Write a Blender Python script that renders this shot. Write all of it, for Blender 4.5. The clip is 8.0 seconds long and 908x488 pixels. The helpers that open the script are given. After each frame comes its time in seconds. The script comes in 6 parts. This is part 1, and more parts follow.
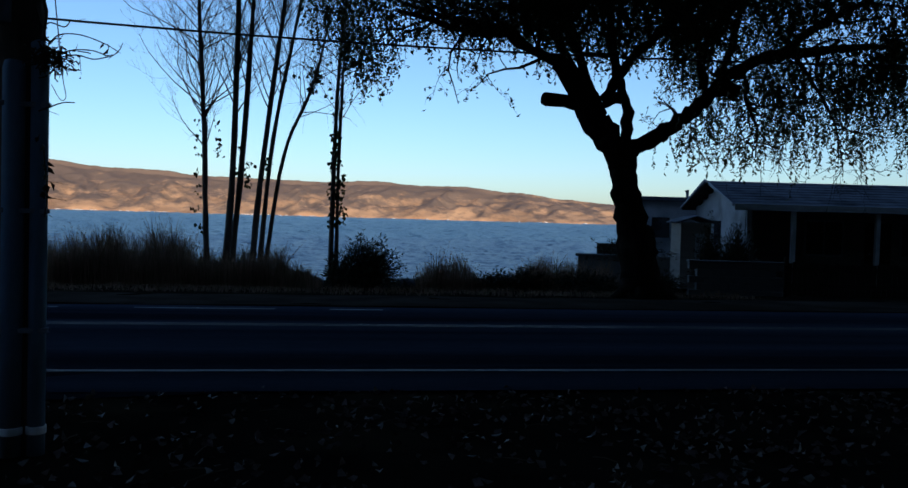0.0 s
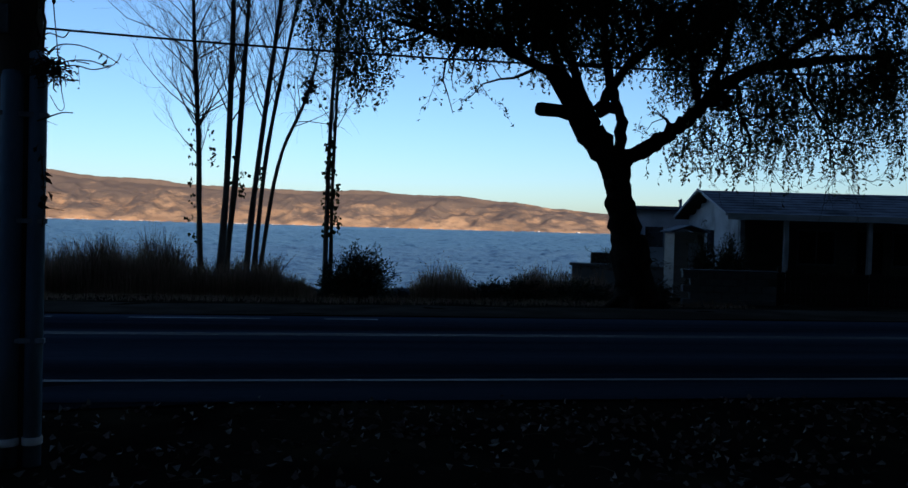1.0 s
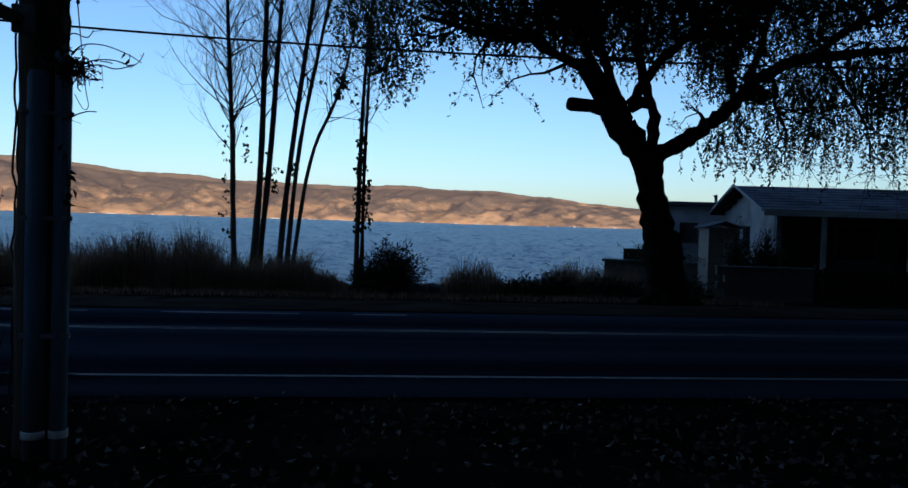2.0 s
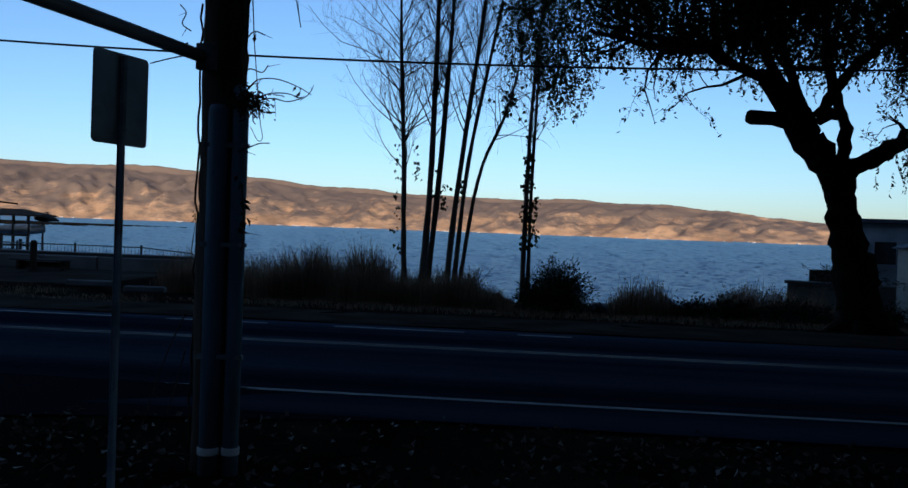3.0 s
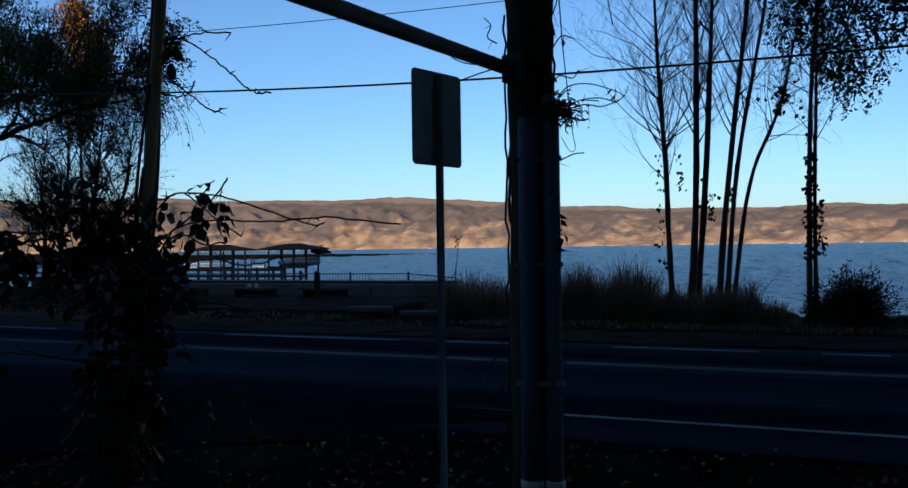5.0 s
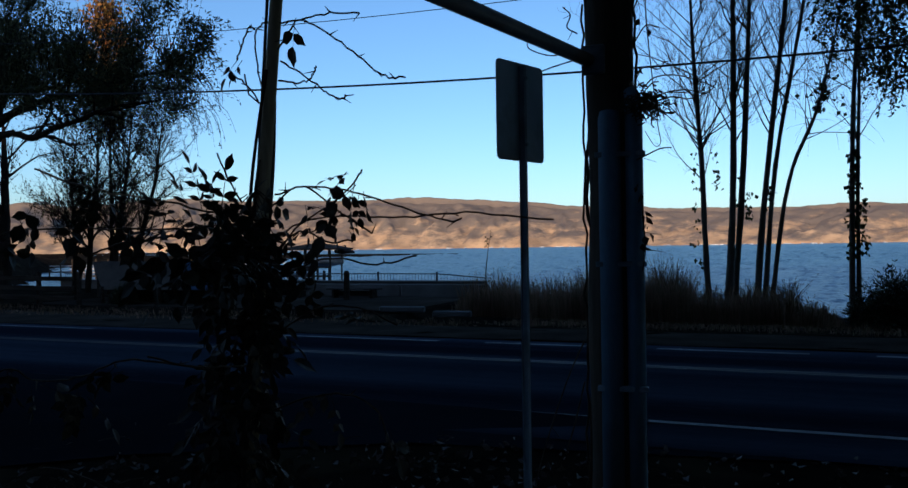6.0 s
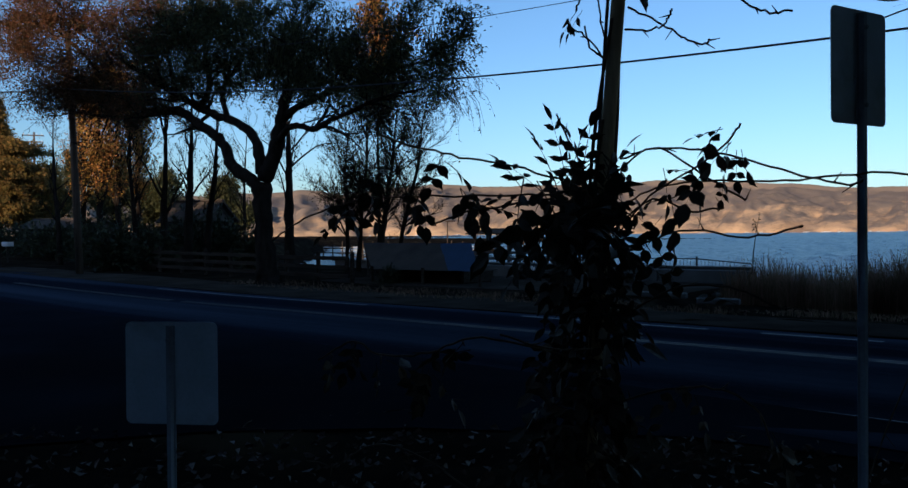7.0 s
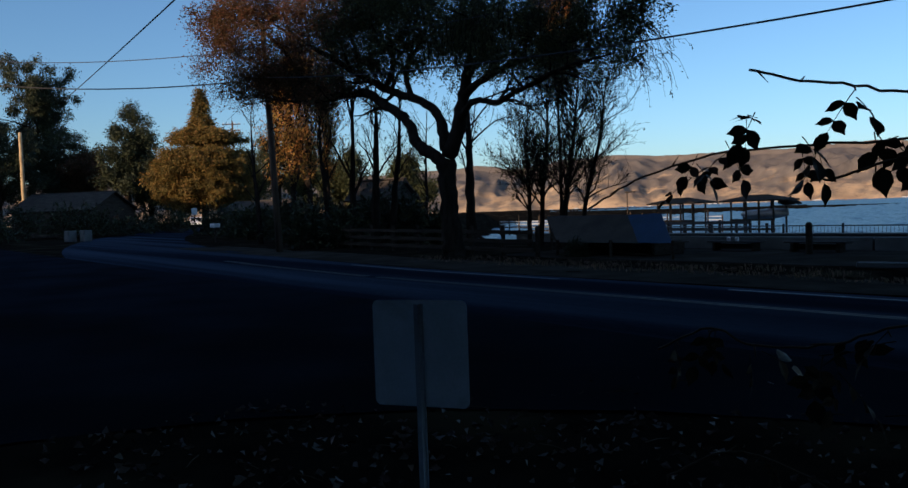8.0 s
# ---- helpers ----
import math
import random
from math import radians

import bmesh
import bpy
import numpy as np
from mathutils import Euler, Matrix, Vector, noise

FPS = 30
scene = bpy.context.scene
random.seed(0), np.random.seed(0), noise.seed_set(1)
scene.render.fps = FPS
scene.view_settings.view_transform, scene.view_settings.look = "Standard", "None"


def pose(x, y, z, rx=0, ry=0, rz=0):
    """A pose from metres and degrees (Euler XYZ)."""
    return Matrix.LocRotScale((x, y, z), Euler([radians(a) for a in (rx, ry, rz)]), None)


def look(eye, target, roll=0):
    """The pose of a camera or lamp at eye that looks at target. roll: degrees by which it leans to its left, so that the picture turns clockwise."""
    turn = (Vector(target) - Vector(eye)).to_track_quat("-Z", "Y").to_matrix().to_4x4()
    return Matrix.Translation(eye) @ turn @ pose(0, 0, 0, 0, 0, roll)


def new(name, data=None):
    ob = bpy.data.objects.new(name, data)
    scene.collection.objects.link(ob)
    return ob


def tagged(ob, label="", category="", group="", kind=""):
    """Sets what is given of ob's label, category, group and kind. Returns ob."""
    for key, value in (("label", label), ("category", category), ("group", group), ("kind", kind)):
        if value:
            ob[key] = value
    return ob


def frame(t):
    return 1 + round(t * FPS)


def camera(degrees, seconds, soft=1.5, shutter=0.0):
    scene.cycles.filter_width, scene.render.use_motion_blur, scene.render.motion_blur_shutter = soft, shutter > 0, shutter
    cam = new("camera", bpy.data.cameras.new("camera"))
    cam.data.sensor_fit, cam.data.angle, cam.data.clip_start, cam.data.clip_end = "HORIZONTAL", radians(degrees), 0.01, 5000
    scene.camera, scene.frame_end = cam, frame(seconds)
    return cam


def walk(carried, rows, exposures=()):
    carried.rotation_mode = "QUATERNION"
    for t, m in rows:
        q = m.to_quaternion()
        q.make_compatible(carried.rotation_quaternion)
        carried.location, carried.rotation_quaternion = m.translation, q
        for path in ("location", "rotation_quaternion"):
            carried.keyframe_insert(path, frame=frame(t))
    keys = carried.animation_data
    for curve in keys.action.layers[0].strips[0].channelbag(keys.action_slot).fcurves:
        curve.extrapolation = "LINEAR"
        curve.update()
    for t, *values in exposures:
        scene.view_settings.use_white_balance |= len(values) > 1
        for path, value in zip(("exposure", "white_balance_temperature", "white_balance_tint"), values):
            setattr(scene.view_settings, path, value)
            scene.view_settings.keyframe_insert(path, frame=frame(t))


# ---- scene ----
cam = camera(58.3, 8.0)
PATH = [
    (0, (2.534, -1.294, 1.769), (2.841, 0.682, 1.71), 1.6),
    (0.5, (2.519, -1.279, 1.754), (2.854, 0.693, 1.709), 1.8),
    (1, (2.498, -1.306, 1.774), (2.821, 0.668, 1.738), 1.6),
    (2.3, (2.672, -1.291, 1.82), (2.812, 0.703, 1.766), 1.8),
    (2.5, (2.694, -1.235, 1.852), (2.715, 0.765, 1.815), 2.2),
    (3, (2.672, -1.114, 1.914), (2.498, 0.879, 1.883), 2.1),
    (3.5, (2.555, -1.08, 1.869), (2.284, 0.901, 1.829), 0.9),
    (4, (2.338, -0.996, 1.891), (1.963, 0.969, 1.892), -0.2),
    (4.5, (2.18, -0.886, 1.87), (1.609, 1.031, 1.86), -0.5),
    (4.7, (2.121, -0.824, 1.878), (1.439, 1.056, 1.872), -0.6),
    (5.8, (1.663, -0.664, 1.867), (0.871, 1.173, 1.887), -0.9),
    (6, (1.558, -0.694, 1.875), (0.766, 1.142, 1.885), -0.8),
    (6.5, (1.339, -0.634, 1.852), (0.276, 1.06, 1.882), -1.0),
    (7, (1.126, -0.594, 1.839), (-0.174, 0.925, 1.817), -0.5),
    (7.5, (0.801, -0.633, 1.84), (-0.619, 0.775, 1.828), -1.2),
    (8, (0.517, -0.636, 1.827), (-1.074, 0.574, 1.75), -2.0),
]
walk(cam, [(t, look(eye, target, roll)) for t, eye, target, roll in PATH],
     exposures=[(0.0, 0.46, 6150, 13), (2.5, 0.46, 6120, 13), (4.0, 0.26, 5820, 11), (6.5, 0.54, 5980, 10), (8.0, 0.36, 6120, 9)])

# ---- light: low sun behind an unseen shading ridge, open sky over the lake ----
SUN_EL, SUN_AZ = 12.0, 172.0          # degrees; azimuth clockwise from +y
world = bpy.data.worlds.new("sky")
scene.world = world
world.use_nodes = True
wnt = world.node_tree
sky = wnt.nodes.new("ShaderNodeTexSky")
sky.sky_type = 'NISHITA'
sky.sun_disc = False
sky.sun_elevation = radians(SUN_EL)
sky.sun_rotation = radians(SUN_AZ)
sky.altitude = 400
sky.air_density = 1.0
sky.dust_density = 1.0
sky.ozone_density = 3.7
wbg = wnt.nodes["Background"]
wnt.links.new(sky.outputs[0], wbg.inputs[0])
wbg.inputs[1].default_value = 0.13
sun = new("sun", bpy.data.lights.new("sun", 'SUN'))
sun.data.energy = 5.0
sun.data.angle = radians(0.5)
sun.data.color = (1.0, 0.69, 0.45)
_e, _a = radians(SUN_EL), radians(SUN_AZ)
SUN_DIR = Vector((math.sin(_a) * math.cos(_e), math.cos(_a) * math.cos(_e), math.sin(_e)))
sun.matrix_world = look(SUN_DIR * 50, (0, 0, 0))


# ---- materials ----
def material(name, c1, c2, scale=3.0, rough=0.8, bump=0.3, fine=40.0, metal=0.0, stretch=(1, 1, 1),
             c3=None, island=False, obj=False, spec=0.3, transl=0.0, lo=.5, hi=.95):
    """Two noises mix c1 and c2; a third colour comes as sparse stains; bump from the fine noise."""
    m = bpy.data.materials.new(name)
    m.use_nodes = True
    nt = m.node_tree
    n, l = nt.nodes, nt.links
    b = n["Principled BSDF"]
    tc = n.new("ShaderNodeTexCoord")
    mp = n.new("ShaderNodeMapping")
    mp.inputs["Scale"].default_value = stretch
    l.new(tc.outputs["Object"], mp.inputs[0])
    big = n.new("ShaderNodeTexNoise")
    big.inputs["Scale"].default_value, big.inputs["Detail"].default_value = scale, 5
    small = n.new("ShaderNodeTexNoise")
    small.inputs["Scale"].default_value, small.inputs["Detail"].default_value = fine, 3
    l.new(mp.outputs[0], big.inputs[0])
    l.new(mp.outputs[0], small.inputs[0])
    add = n.new("ShaderNodeMath")
    add.operation = 'MULTIPLY_ADD'
    add.inputs[1].default_value = 0.45
    l.new(small.outputs[0], add.inputs[0])
    l.new(big.outputs[0], add.inputs[2])
    ramp = n.new("ShaderNodeValToRGB")
    e = ramp.color_ramp.elements
    e[0].position, e[0].color = lo, (*c1, 1)
    e[1].position, e[1].color = hi, (*c2, 1)
    l.new(add.outputs[0], ramp.inputs[0])
    col = ramp.outputs[0]
    if c3:
        st = n.new("ShaderNodeTexNoise")
        st.inputs["Scale"].default_value, st.inputs["Detail"].default_value = scale * 0.37, 6
        l.new(mp.outputs[0], st.inputs[0])
        sr = n.new("ShaderNodeValToRGB")
        sr.color_ramp.elements[0].position, sr.color_ramp.elements[1].position = 0.52, 0.66
        l.new(st.outputs[0], sr.inputs[0])
        mx = n.new("ShaderNodeMix")
        mx.data_type = 'RGBA'
        l.new(sr.outputs[0], mx.inputs[0])
        l.new(col, mx.inputs[6])
        mx.inputs[7].default_value = (*c3, 1)
        col = mx.outputs[2]
    if island or obj:
        src = n.new("ShaderNodeNewGeometry").outputs["Random Per Island"] if island else n.new("ShaderNodeObjectInfo").outputs["Random"]
        hs = n.new("ShaderNodeHueSaturation")
        mr = n.new("ShaderNodeMapRange")
        mr.inputs[3].default_value, mr.inputs[4].default_value = 0.5, 1.5
        l.new(src, mr.inputs[0])
        l.new(mr.outputs[0], hs.inputs["Value"])
        mh = n.new("ShaderNodeMapRange")
        mh.inputs[3].default_value, mh.inputs[4].default_value = 0.53, 0.47
        l.new(src, mh.inputs[0])
        l.new(mh.outputs[0], hs.inputs["Hue"])
        l.new(col, hs.inputs["Color"])
        col = hs.outputs[0]
    l.new(col, b.inputs["Base Color"])
    b.inputs["Metallic"].default_value = metal
    b.inputs["Specular IOR Level"].default_value = spec
    rr = n.new("ShaderNodeMapRange")
    rr.inputs[3].default_value, rr.inputs[4].default_value = max(0.05, rough - 0.12), min(1, rough + 0.12)
    l.new(big.outputs[0], rr.inputs[0])
    l.new(rr.outputs[0], b.inputs["Roughness"])
    if bump:
        bp = n.new("ShaderNodeBump")
        bp.inputs["Strength"].default_value, bp.inputs["Distance"].default_value = bump, 0.02
        l.new(add.outputs[0], bp.inputs["Height"])
        l.new(bp.outputs[0], b.inputs["Normal"])
    if transl:
        tr = n.new("ShaderNodeBsdfTranslucent")
        l.new(col, tr.inputs[0])
        ms = n.new("ShaderNodeMixShader")
        ms.inputs[0].default_value = transl
        l.new(b.outputs[0], ms.inputs[1])
        l.new(tr.outputs[0], ms.inputs[2])
        l.new(ms.outputs[0], n["Material Output"].inputs[0])
    return m


# Soil is set near black so its colour carries the foreground shade.
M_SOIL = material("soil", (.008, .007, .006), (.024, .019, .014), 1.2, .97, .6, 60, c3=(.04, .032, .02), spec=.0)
# The blue in both colours paints the sky's sheen; spec is 0.
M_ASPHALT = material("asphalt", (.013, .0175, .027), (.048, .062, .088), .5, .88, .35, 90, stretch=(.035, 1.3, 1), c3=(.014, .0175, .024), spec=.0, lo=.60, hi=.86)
# Apron asphalt, darkened well below the road to look deeply shaded.
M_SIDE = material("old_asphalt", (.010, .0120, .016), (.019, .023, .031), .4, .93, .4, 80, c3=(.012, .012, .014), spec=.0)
M_WHITE_LINE = material("worn_white_line", (.045, .054, .068), (.14, .165, .20), 2.2, .7, .2, 50, c3=(.08, .08, .085))
M_YELLOW_LINE = material("worn_yellow_line", (.018, .020, .023), (.048, .048, .045), 2.0, .75, .2, 50, c3=(.04, .04, .035))
M_SAND = material("packed_gravel", (.028, .024, .020), (.070, .058, .046), .8, .95, .5, 40, c3=(.04, .032, .024), spec=.0)
M_CONCRETE = material("concrete", (.11, .11, .105), (.20, .195, .185), 1.1, .9, .25, 45, c3=(.12, .12, .11), spec=.2)
M_BARK = material("bark", (.011, .009, .008), (.038, .031, .025), 5, .95, .9, 30, stretch=(1, 1, .25), spec=.0)
M_BARK_PALE = material("pale_bark", (.07, .06, .05), (.17, .15, .125), 4, .9, .7, 30, stretch=(1, 1, .4), spec=.15)
M_TWIG = material("twig", (.05, .038, .028), (.11, .085, .06), 6, .9, .3, 40, spec=.1)
M_LEAF = material("olive_leaf", (.030, .040, .014), (.075, .08, .028), 3, .65, .1, 20, island=True, transl=.25)
M_LEAF_RUST = material("rusty_leaf", (.055, .029, .013), (.13, .066, .024), 2, .7, .1, 20, island=True, transl=.3)
M_LEAF_GOLD = material("golden_leaf", (.20, .11, .025), (.40, .225, .05), .6, .7, .1, 20, island=True, transl=.3)
M_NEEDLE = material("bronze_evergreen", (.08, .065, .014), (.21, .135, .03), .5, .8, .1, 20, island=True, transl=.15)
M_BUSH = material("dark_bush_leaf", (.014, .022, .010), (.045, .055, .02), 3, .6, .1, 20, island=True)
M_VINE = material("vine_leaf", (.018, .014, .008), (.05, .034, .017), 12, .6, .15, 60, obj=True, transl=.2)
M_VINE_STEM = material("vine_stem", (.045, .03, .02), (.10, .07, .045), 20, .85, .4, 90)
M_GRASS = material("dry_tall_grass", (.14, .085, .05), (.34, .22, .13), 1.0, .9, .1, 20, island=True, transl=.3)
M_LITTER = material("fallen_leaf", (.018, .014, .012), (.13, .10, .085), 2.6, .7, .1, 40, island=True)
M_POLE = material("weathered_pole_wood", (.06, .042, .03), (.15, .11, .08), 3, .9, .8, 60, stretch=(3, 3, .2), c3=(.04, .03, .022))
M_GALV = material("galvanised_steel", (.19, .24, .29), (.29, .35, .41), 5, .65, .12, 60, metal=.0, c3=(.10, .10, .10))
M_CONDUIT = material("blue_grey_conduit", (.12, .20, .29), (.19, .31, .43), 3, .6, .15, 50, stretch=(1, 1, .3), c3=(.13, .12, .11))
# Blue tint paints the sky's reflection on the aluminium; metal is 0.
M_SIGN_BACK = material("bare_aluminium_sign_back", (.36, .47, .54), (.48, .60, .68), 4, .6, .08, 60, metal=.0, c3=(.20, .21, .21))
M_WHITE = material("chalky_white_paint", (.55, .55, .54), (.76, .76, .74), 1.4, .7, .15, 40, c3=(.42, .41, .39))
# White paint dimmed to carry the bungalow's shade; c3 adds weather stains.
M_TRIM = material("shade_dimmed_weathered_paint", (.34, .35, .36), (.52, .53, .54), 1.4, .75, .15, 40, c3=(.17, .165, .16))
# Cream siding turned brown-grey in place of shade on the far houses.
M_DRAB = material("shade_darkened_siding", (.04, .034, .028), (.085, .072, .06), 1.2, .85, .2, 40, stretch=(1, 1, 6), spec=.05)
M_CREAM = material("cream_siding", (.22, .195, .165), (.34, .305, .26), 1.2, .8, .2, 40, stretch=(1, 1, 6), c3=(.30, .27, .22))
M_SHINGLE = material("grey_shingle", (.07, .075, .09), (.15, .16, .185), 2.0, .9, .5, 30, c3=(.04, .042, .05), spec=.1)
M_DARK_WOOD = material("dark_stained_wood", (.025, .02, .016), (.07, .055, .042), 3, .85, .5, 50, stretch=(.3, 3, 3), spec=.03)
M_GREY_WOOD = material("grey_dock_wood", (.035, .033, .032), (.10, .092, .085), 2, .9, .5, 40, stretch=(.4, 3, 3), spec=.0)
M_STAKE = material("yellowed_wood_stake", (.34, .24, .12), (.55, .42, .24), 6, .75, .3, 60, stretch=(2, 2, .3), c3=(.24, .16, .08))
M_WIRE = material("black_cable", (.012, .012, .013), (.03, .03, .03), 5, .6, .0, 30)
M_TARP = material("brown_canvas_tarp", (.055, .047, .04), (.10, .085, .07), 1.0, .85, .4, 12, c3=(.07, .06, .05), spec=.05)
M_BLUE_TARP = material("blue_plastic_tarp", (.012, .038, .085), (.022, .06, .13), 1.5, .6, .4, 12)
M_GLASS = material("dark_window_glass", (.010, .012, .015), (.02, .022, .026), 2, .12, .0, 20, spec=.6)
M_RUBBER = material("black_rubber", (.012, .012, .012), (.025, .025, .025), 8, .85, .2, 50)
M_CARPAINT = material("white_car_paint", (.62, .63, .64), (.74, .75, .76), 1, .3, .0, 20, spec=.6)
M_REDLAMP = material("red_lamp_lens", (.25, .01, .01), (.35, .02, .02), 4, .25, .0, 30, spec=.6)
M_RAIL = material("rusting_rail_paint", (.05, .06, .07), (.11, .12, .13), 4, .6, .2, 40, c3=(.08, .045, .03))
M_STONE = material("riprap_stone", (.04, .04, .042), (.10, .10, .10), 2, .9, .6, 20)
M_HULL = material("gelcoat_hull", (.42, .40, .36), (.58, .56, .52), 2, .35, .05, 20, c3=(.3, .27, .22), spec=.5)


def hill_material():
    m = material("dry_hills", (.29, .20, .125), (.50, .355, .22), .0045, .95, .0, .02, spec=.05)
    nt = m.node_tree
    n, l = nt.nodes, nt.links
    b = n["Principled BSDF"]
    old = b.inputs["Base Color"].links[0].from_socket
    tc = n.new("ShaderNodeTexCoord")
    sep = n.new("ShaderNodeSeparateXYZ")
    l.new(tc.outputs["Object"], sep.inputs[0])
    no = n.new("ShaderNodeTexNoise")
    no.inputs["Scale"].default_value, no.inputs["Detail"].default_value, no.inputs["Roughness"].default_value = .010, 9, .62
    mp = n.new("ShaderNodeMapping")
    mp.inputs["Scale"].default_value = (1, .35, 2.4)
    l.new(tc.outputs["Object"], mp.inputs[0])
    l.new(mp.outputs[0], no.inputs[0])
    k = n.new("ShaderNodeMath")
    k.operation = 'MULTIPLY_ADD'
    k.inputs[1].default_value = 640.0
    l.new(no.outputs[0], k.inputs[0])
    l.new(sep.outputs[2], k.inputs[2])
    mr = n.new("ShaderNodeMapRange")
    mr.interpolation_type = 'SMOOTHSTEP'
    mr.inputs[1].default_value, mr.inputs[2].default_value = 305, 440
    l.new(k.outputs[0], mr.inputs[0])
    mx = n.new("ShaderNodeMix")
    mx.data_type = 'RGBA'
    l.new(mr.outputs[0], mx.inputs[0])
    l.new(old, mx.inputs[6])
    mx.inputs[7].default_value = (.165, .138, .116, 1)
    # oak clumps scattered over the slopes and gullies
    oak = n.new("ShaderNodeTexNoise")
    oak.inputs["Scale"].default_value, oak.inputs["Detail"].default_value, oak.inputs["Roughness"].default_value = .03, 8, .75
    l.new(tc.outputs["Object"], oak.inputs[0])
    om = n.new("ShaderNodeMapRange")
    om.inputs[1].default_value, om.inputs[2].default_value, om.inputs[4].default_value = .52, .64, .5
    l.new(oak.outputs[0], om.inputs[0])
    mo = n.new("ShaderNodeMix")
    mo.data_type = 'RGBA'
    l.new(om.outputs[0], mo.inputs[0])
    l.new(mx.outputs[2], mo.inputs[6])
    mo.inputs[7].default_value = (.125, .105, .080, 1)
    l.new(mo.outputs[2], b.inputs["Base Color"])
    return m


def water_material():
    m = bpy.data.materials.new("lake_water")
    m.use_nodes = True
    nt = m.node_tree
    n, l = nt.nodes, nt.links
    b = n["Principled BSDF"]
    b.inputs["Base Color"].default_value = (.010, .055, .105, 1)
    b.inputs["Roughness"].default_value = .28
    b.inputs["Specular IOR Level"].default_value = .1
    b.inputs["IOR"].default_value = 1.33
    tc = n.new("ShaderNodeTexCoord")
    last = None
    for sx, sy, sc, st, dist in ((.5, 1.0, 3.0, .6, .08),):
        mp = n.new("ShaderNodeMapping")
        mp.inputs["Scale"].default_value = (sx, sy, 1)
        mp.inputs["Rotation"].default_value = (0, 0, .15)
        l.new(tc.outputs["Object"], mp.inputs[0])
        no = n.new("ShaderNodeTexNoise")
        no.inputs["Scale"].default_value, no.inputs["Detail"].default_value = sc, 4
        l.new(mp.outputs[0], no.inputs[0])
        bp = n.new("ShaderNodeBump")
        bp.inputs["Strength"].default_value, bp.inputs["Distance"].default_value = st, dist
        l.new(no.outputs[0], bp.inputs["Height"])
        if last:
            l.new(last, bp.inputs["Normal"])
        last = bp.outputs[0]
    l.new(last, b.inputs["Normal"])
    return m


M_HILL = hill_material()
M_WATER = water_material()


# ---- mesh helpers ----
class Geo:
    """Vertices and faces in world metres, gathered for one mesh."""

    def __init__(self):
        self.v, self.f = [], []

    def add(self, vs, fs):
        o = len(self.v)
        self.v.extend(tuple(p) for p in vs)
        self.f.extend(tuple(i + o for i in q) for q in fs)
        return self

    def tube(self, pts, rad, n=6, cap=True):
        pts = [Vector(p) for p in pts]
        o = len(self.v)
        side = None
        for i, p in enumerate(pts):
            d = (pts[min(i + 1, len(pts) - 1)] - pts[max(i - 1, 0)])
            d = d.normalized() if d.length > 1e-9 else Vector((0, 0, 1))
            if side is None:
                side = d.cross(Vector((.31, .95, .05)))
                if side.length < .1:
                    side = d.cross(Vector((1, 0, 0)))
            side = (side - d * side.dot(d)).normalized()
            up = d.cross(side)
            r = rad[i] if hasattr(rad, "__len__") else rad
            for k in range(n):
                a = 2 * math.pi * k / n
                q = p + (side * math.cos(a) + up * math.sin(a)) * r
                self.v.append((q.x, q.y, q.z))
        for i in range(len(pts) - 1):
            for k in range(n):
                a, b = o + i * n + k, o + i * n + (k + 1) % n
                self.f.append((a, b, b + n, a + n))
        if cap:
            self.f.append(tuple(o + k for k in reversed(range(n))))
            e = o + (len(pts) - 1) * n
            self.f.append(tuple(e + k for k in range(n)))
        return self

    def box(self, c, s, rz=0.0, bevel=0.0, m=None):
        """Box of size s round c, turned rz degrees, with chamfered edges."""
        hx, hy, hz = s[0] / 2, s[1] / 2, s[2] / 2
        t = m if m is not None else Matrix.Translation(c) @ Matrix.Rotation(radians(rz), 4, 'Z')
        if bevel <= 0:
            vs = [t @ Vector((x * hx, y * hy, z * hz)) for x in (-1, 1) for y in (-1, 1) for z in (-1, 1)]
            return self.add(vs, [(0, 1, 3, 2), (4, 6, 7, 5), (0, 4, 5, 1), (2, 3, 7, 6), (0, 2, 6, 4), (1, 5, 7, 3)])
        bm = bmesh.new()
        bmesh.ops.create_cube(bm, size=1, matrix=Matrix.Diagonal((*s, 1)))
        bmesh.ops.bevel(bm, geom=bm.edges[:], offset=min(bevel, min(s) * .45), segments=1, affect='EDGES')
        bm.verts.index_update()
        self.add([t @ v.co for v in bm.verts], [[v.index for v in f.verts] for f in bm.faces])
        bm.free()
        return self


def mesh_of(name, geo, mat, org=(0, 0, 0), smooth=False):
    me = bpy.data.meshes.new(name)
    o = Vector(org)
    me.from_pydata([(x - o.x, y - o.y, z - o.z) for x, y, z in geo.v], [], geo.f)
    me.materials.append(mat)
    if smooth:
        me.polygons.foreach_set("use_smooth", [True] * len(me.polygons))
    me.update()
    return me


ORIGIN = {}


def thing(name, at, label, category, group="", kind=""):
    """An Empty at the base of a thing, which holds its parts."""
    ob = new(name)
    ob.location = at
    ob.empty_display_size = .2
    ORIGIN[ob.name] = Vector(at)
    return tagged(ob, label, category, group, kind)


def part(name, geo, mat, parent, label="", smooth=False, kind=""):
    """One mesh object under a thing or under a part; geo is in world metres."""
    org = ORIGIN[parent.name]
    ob = new(name, mesh_of(name, geo, mat, org, smooth))
    ob.parent = parent
    ORIGIN[ob.name] = org
    return tagged(ob, label, kind=kind)


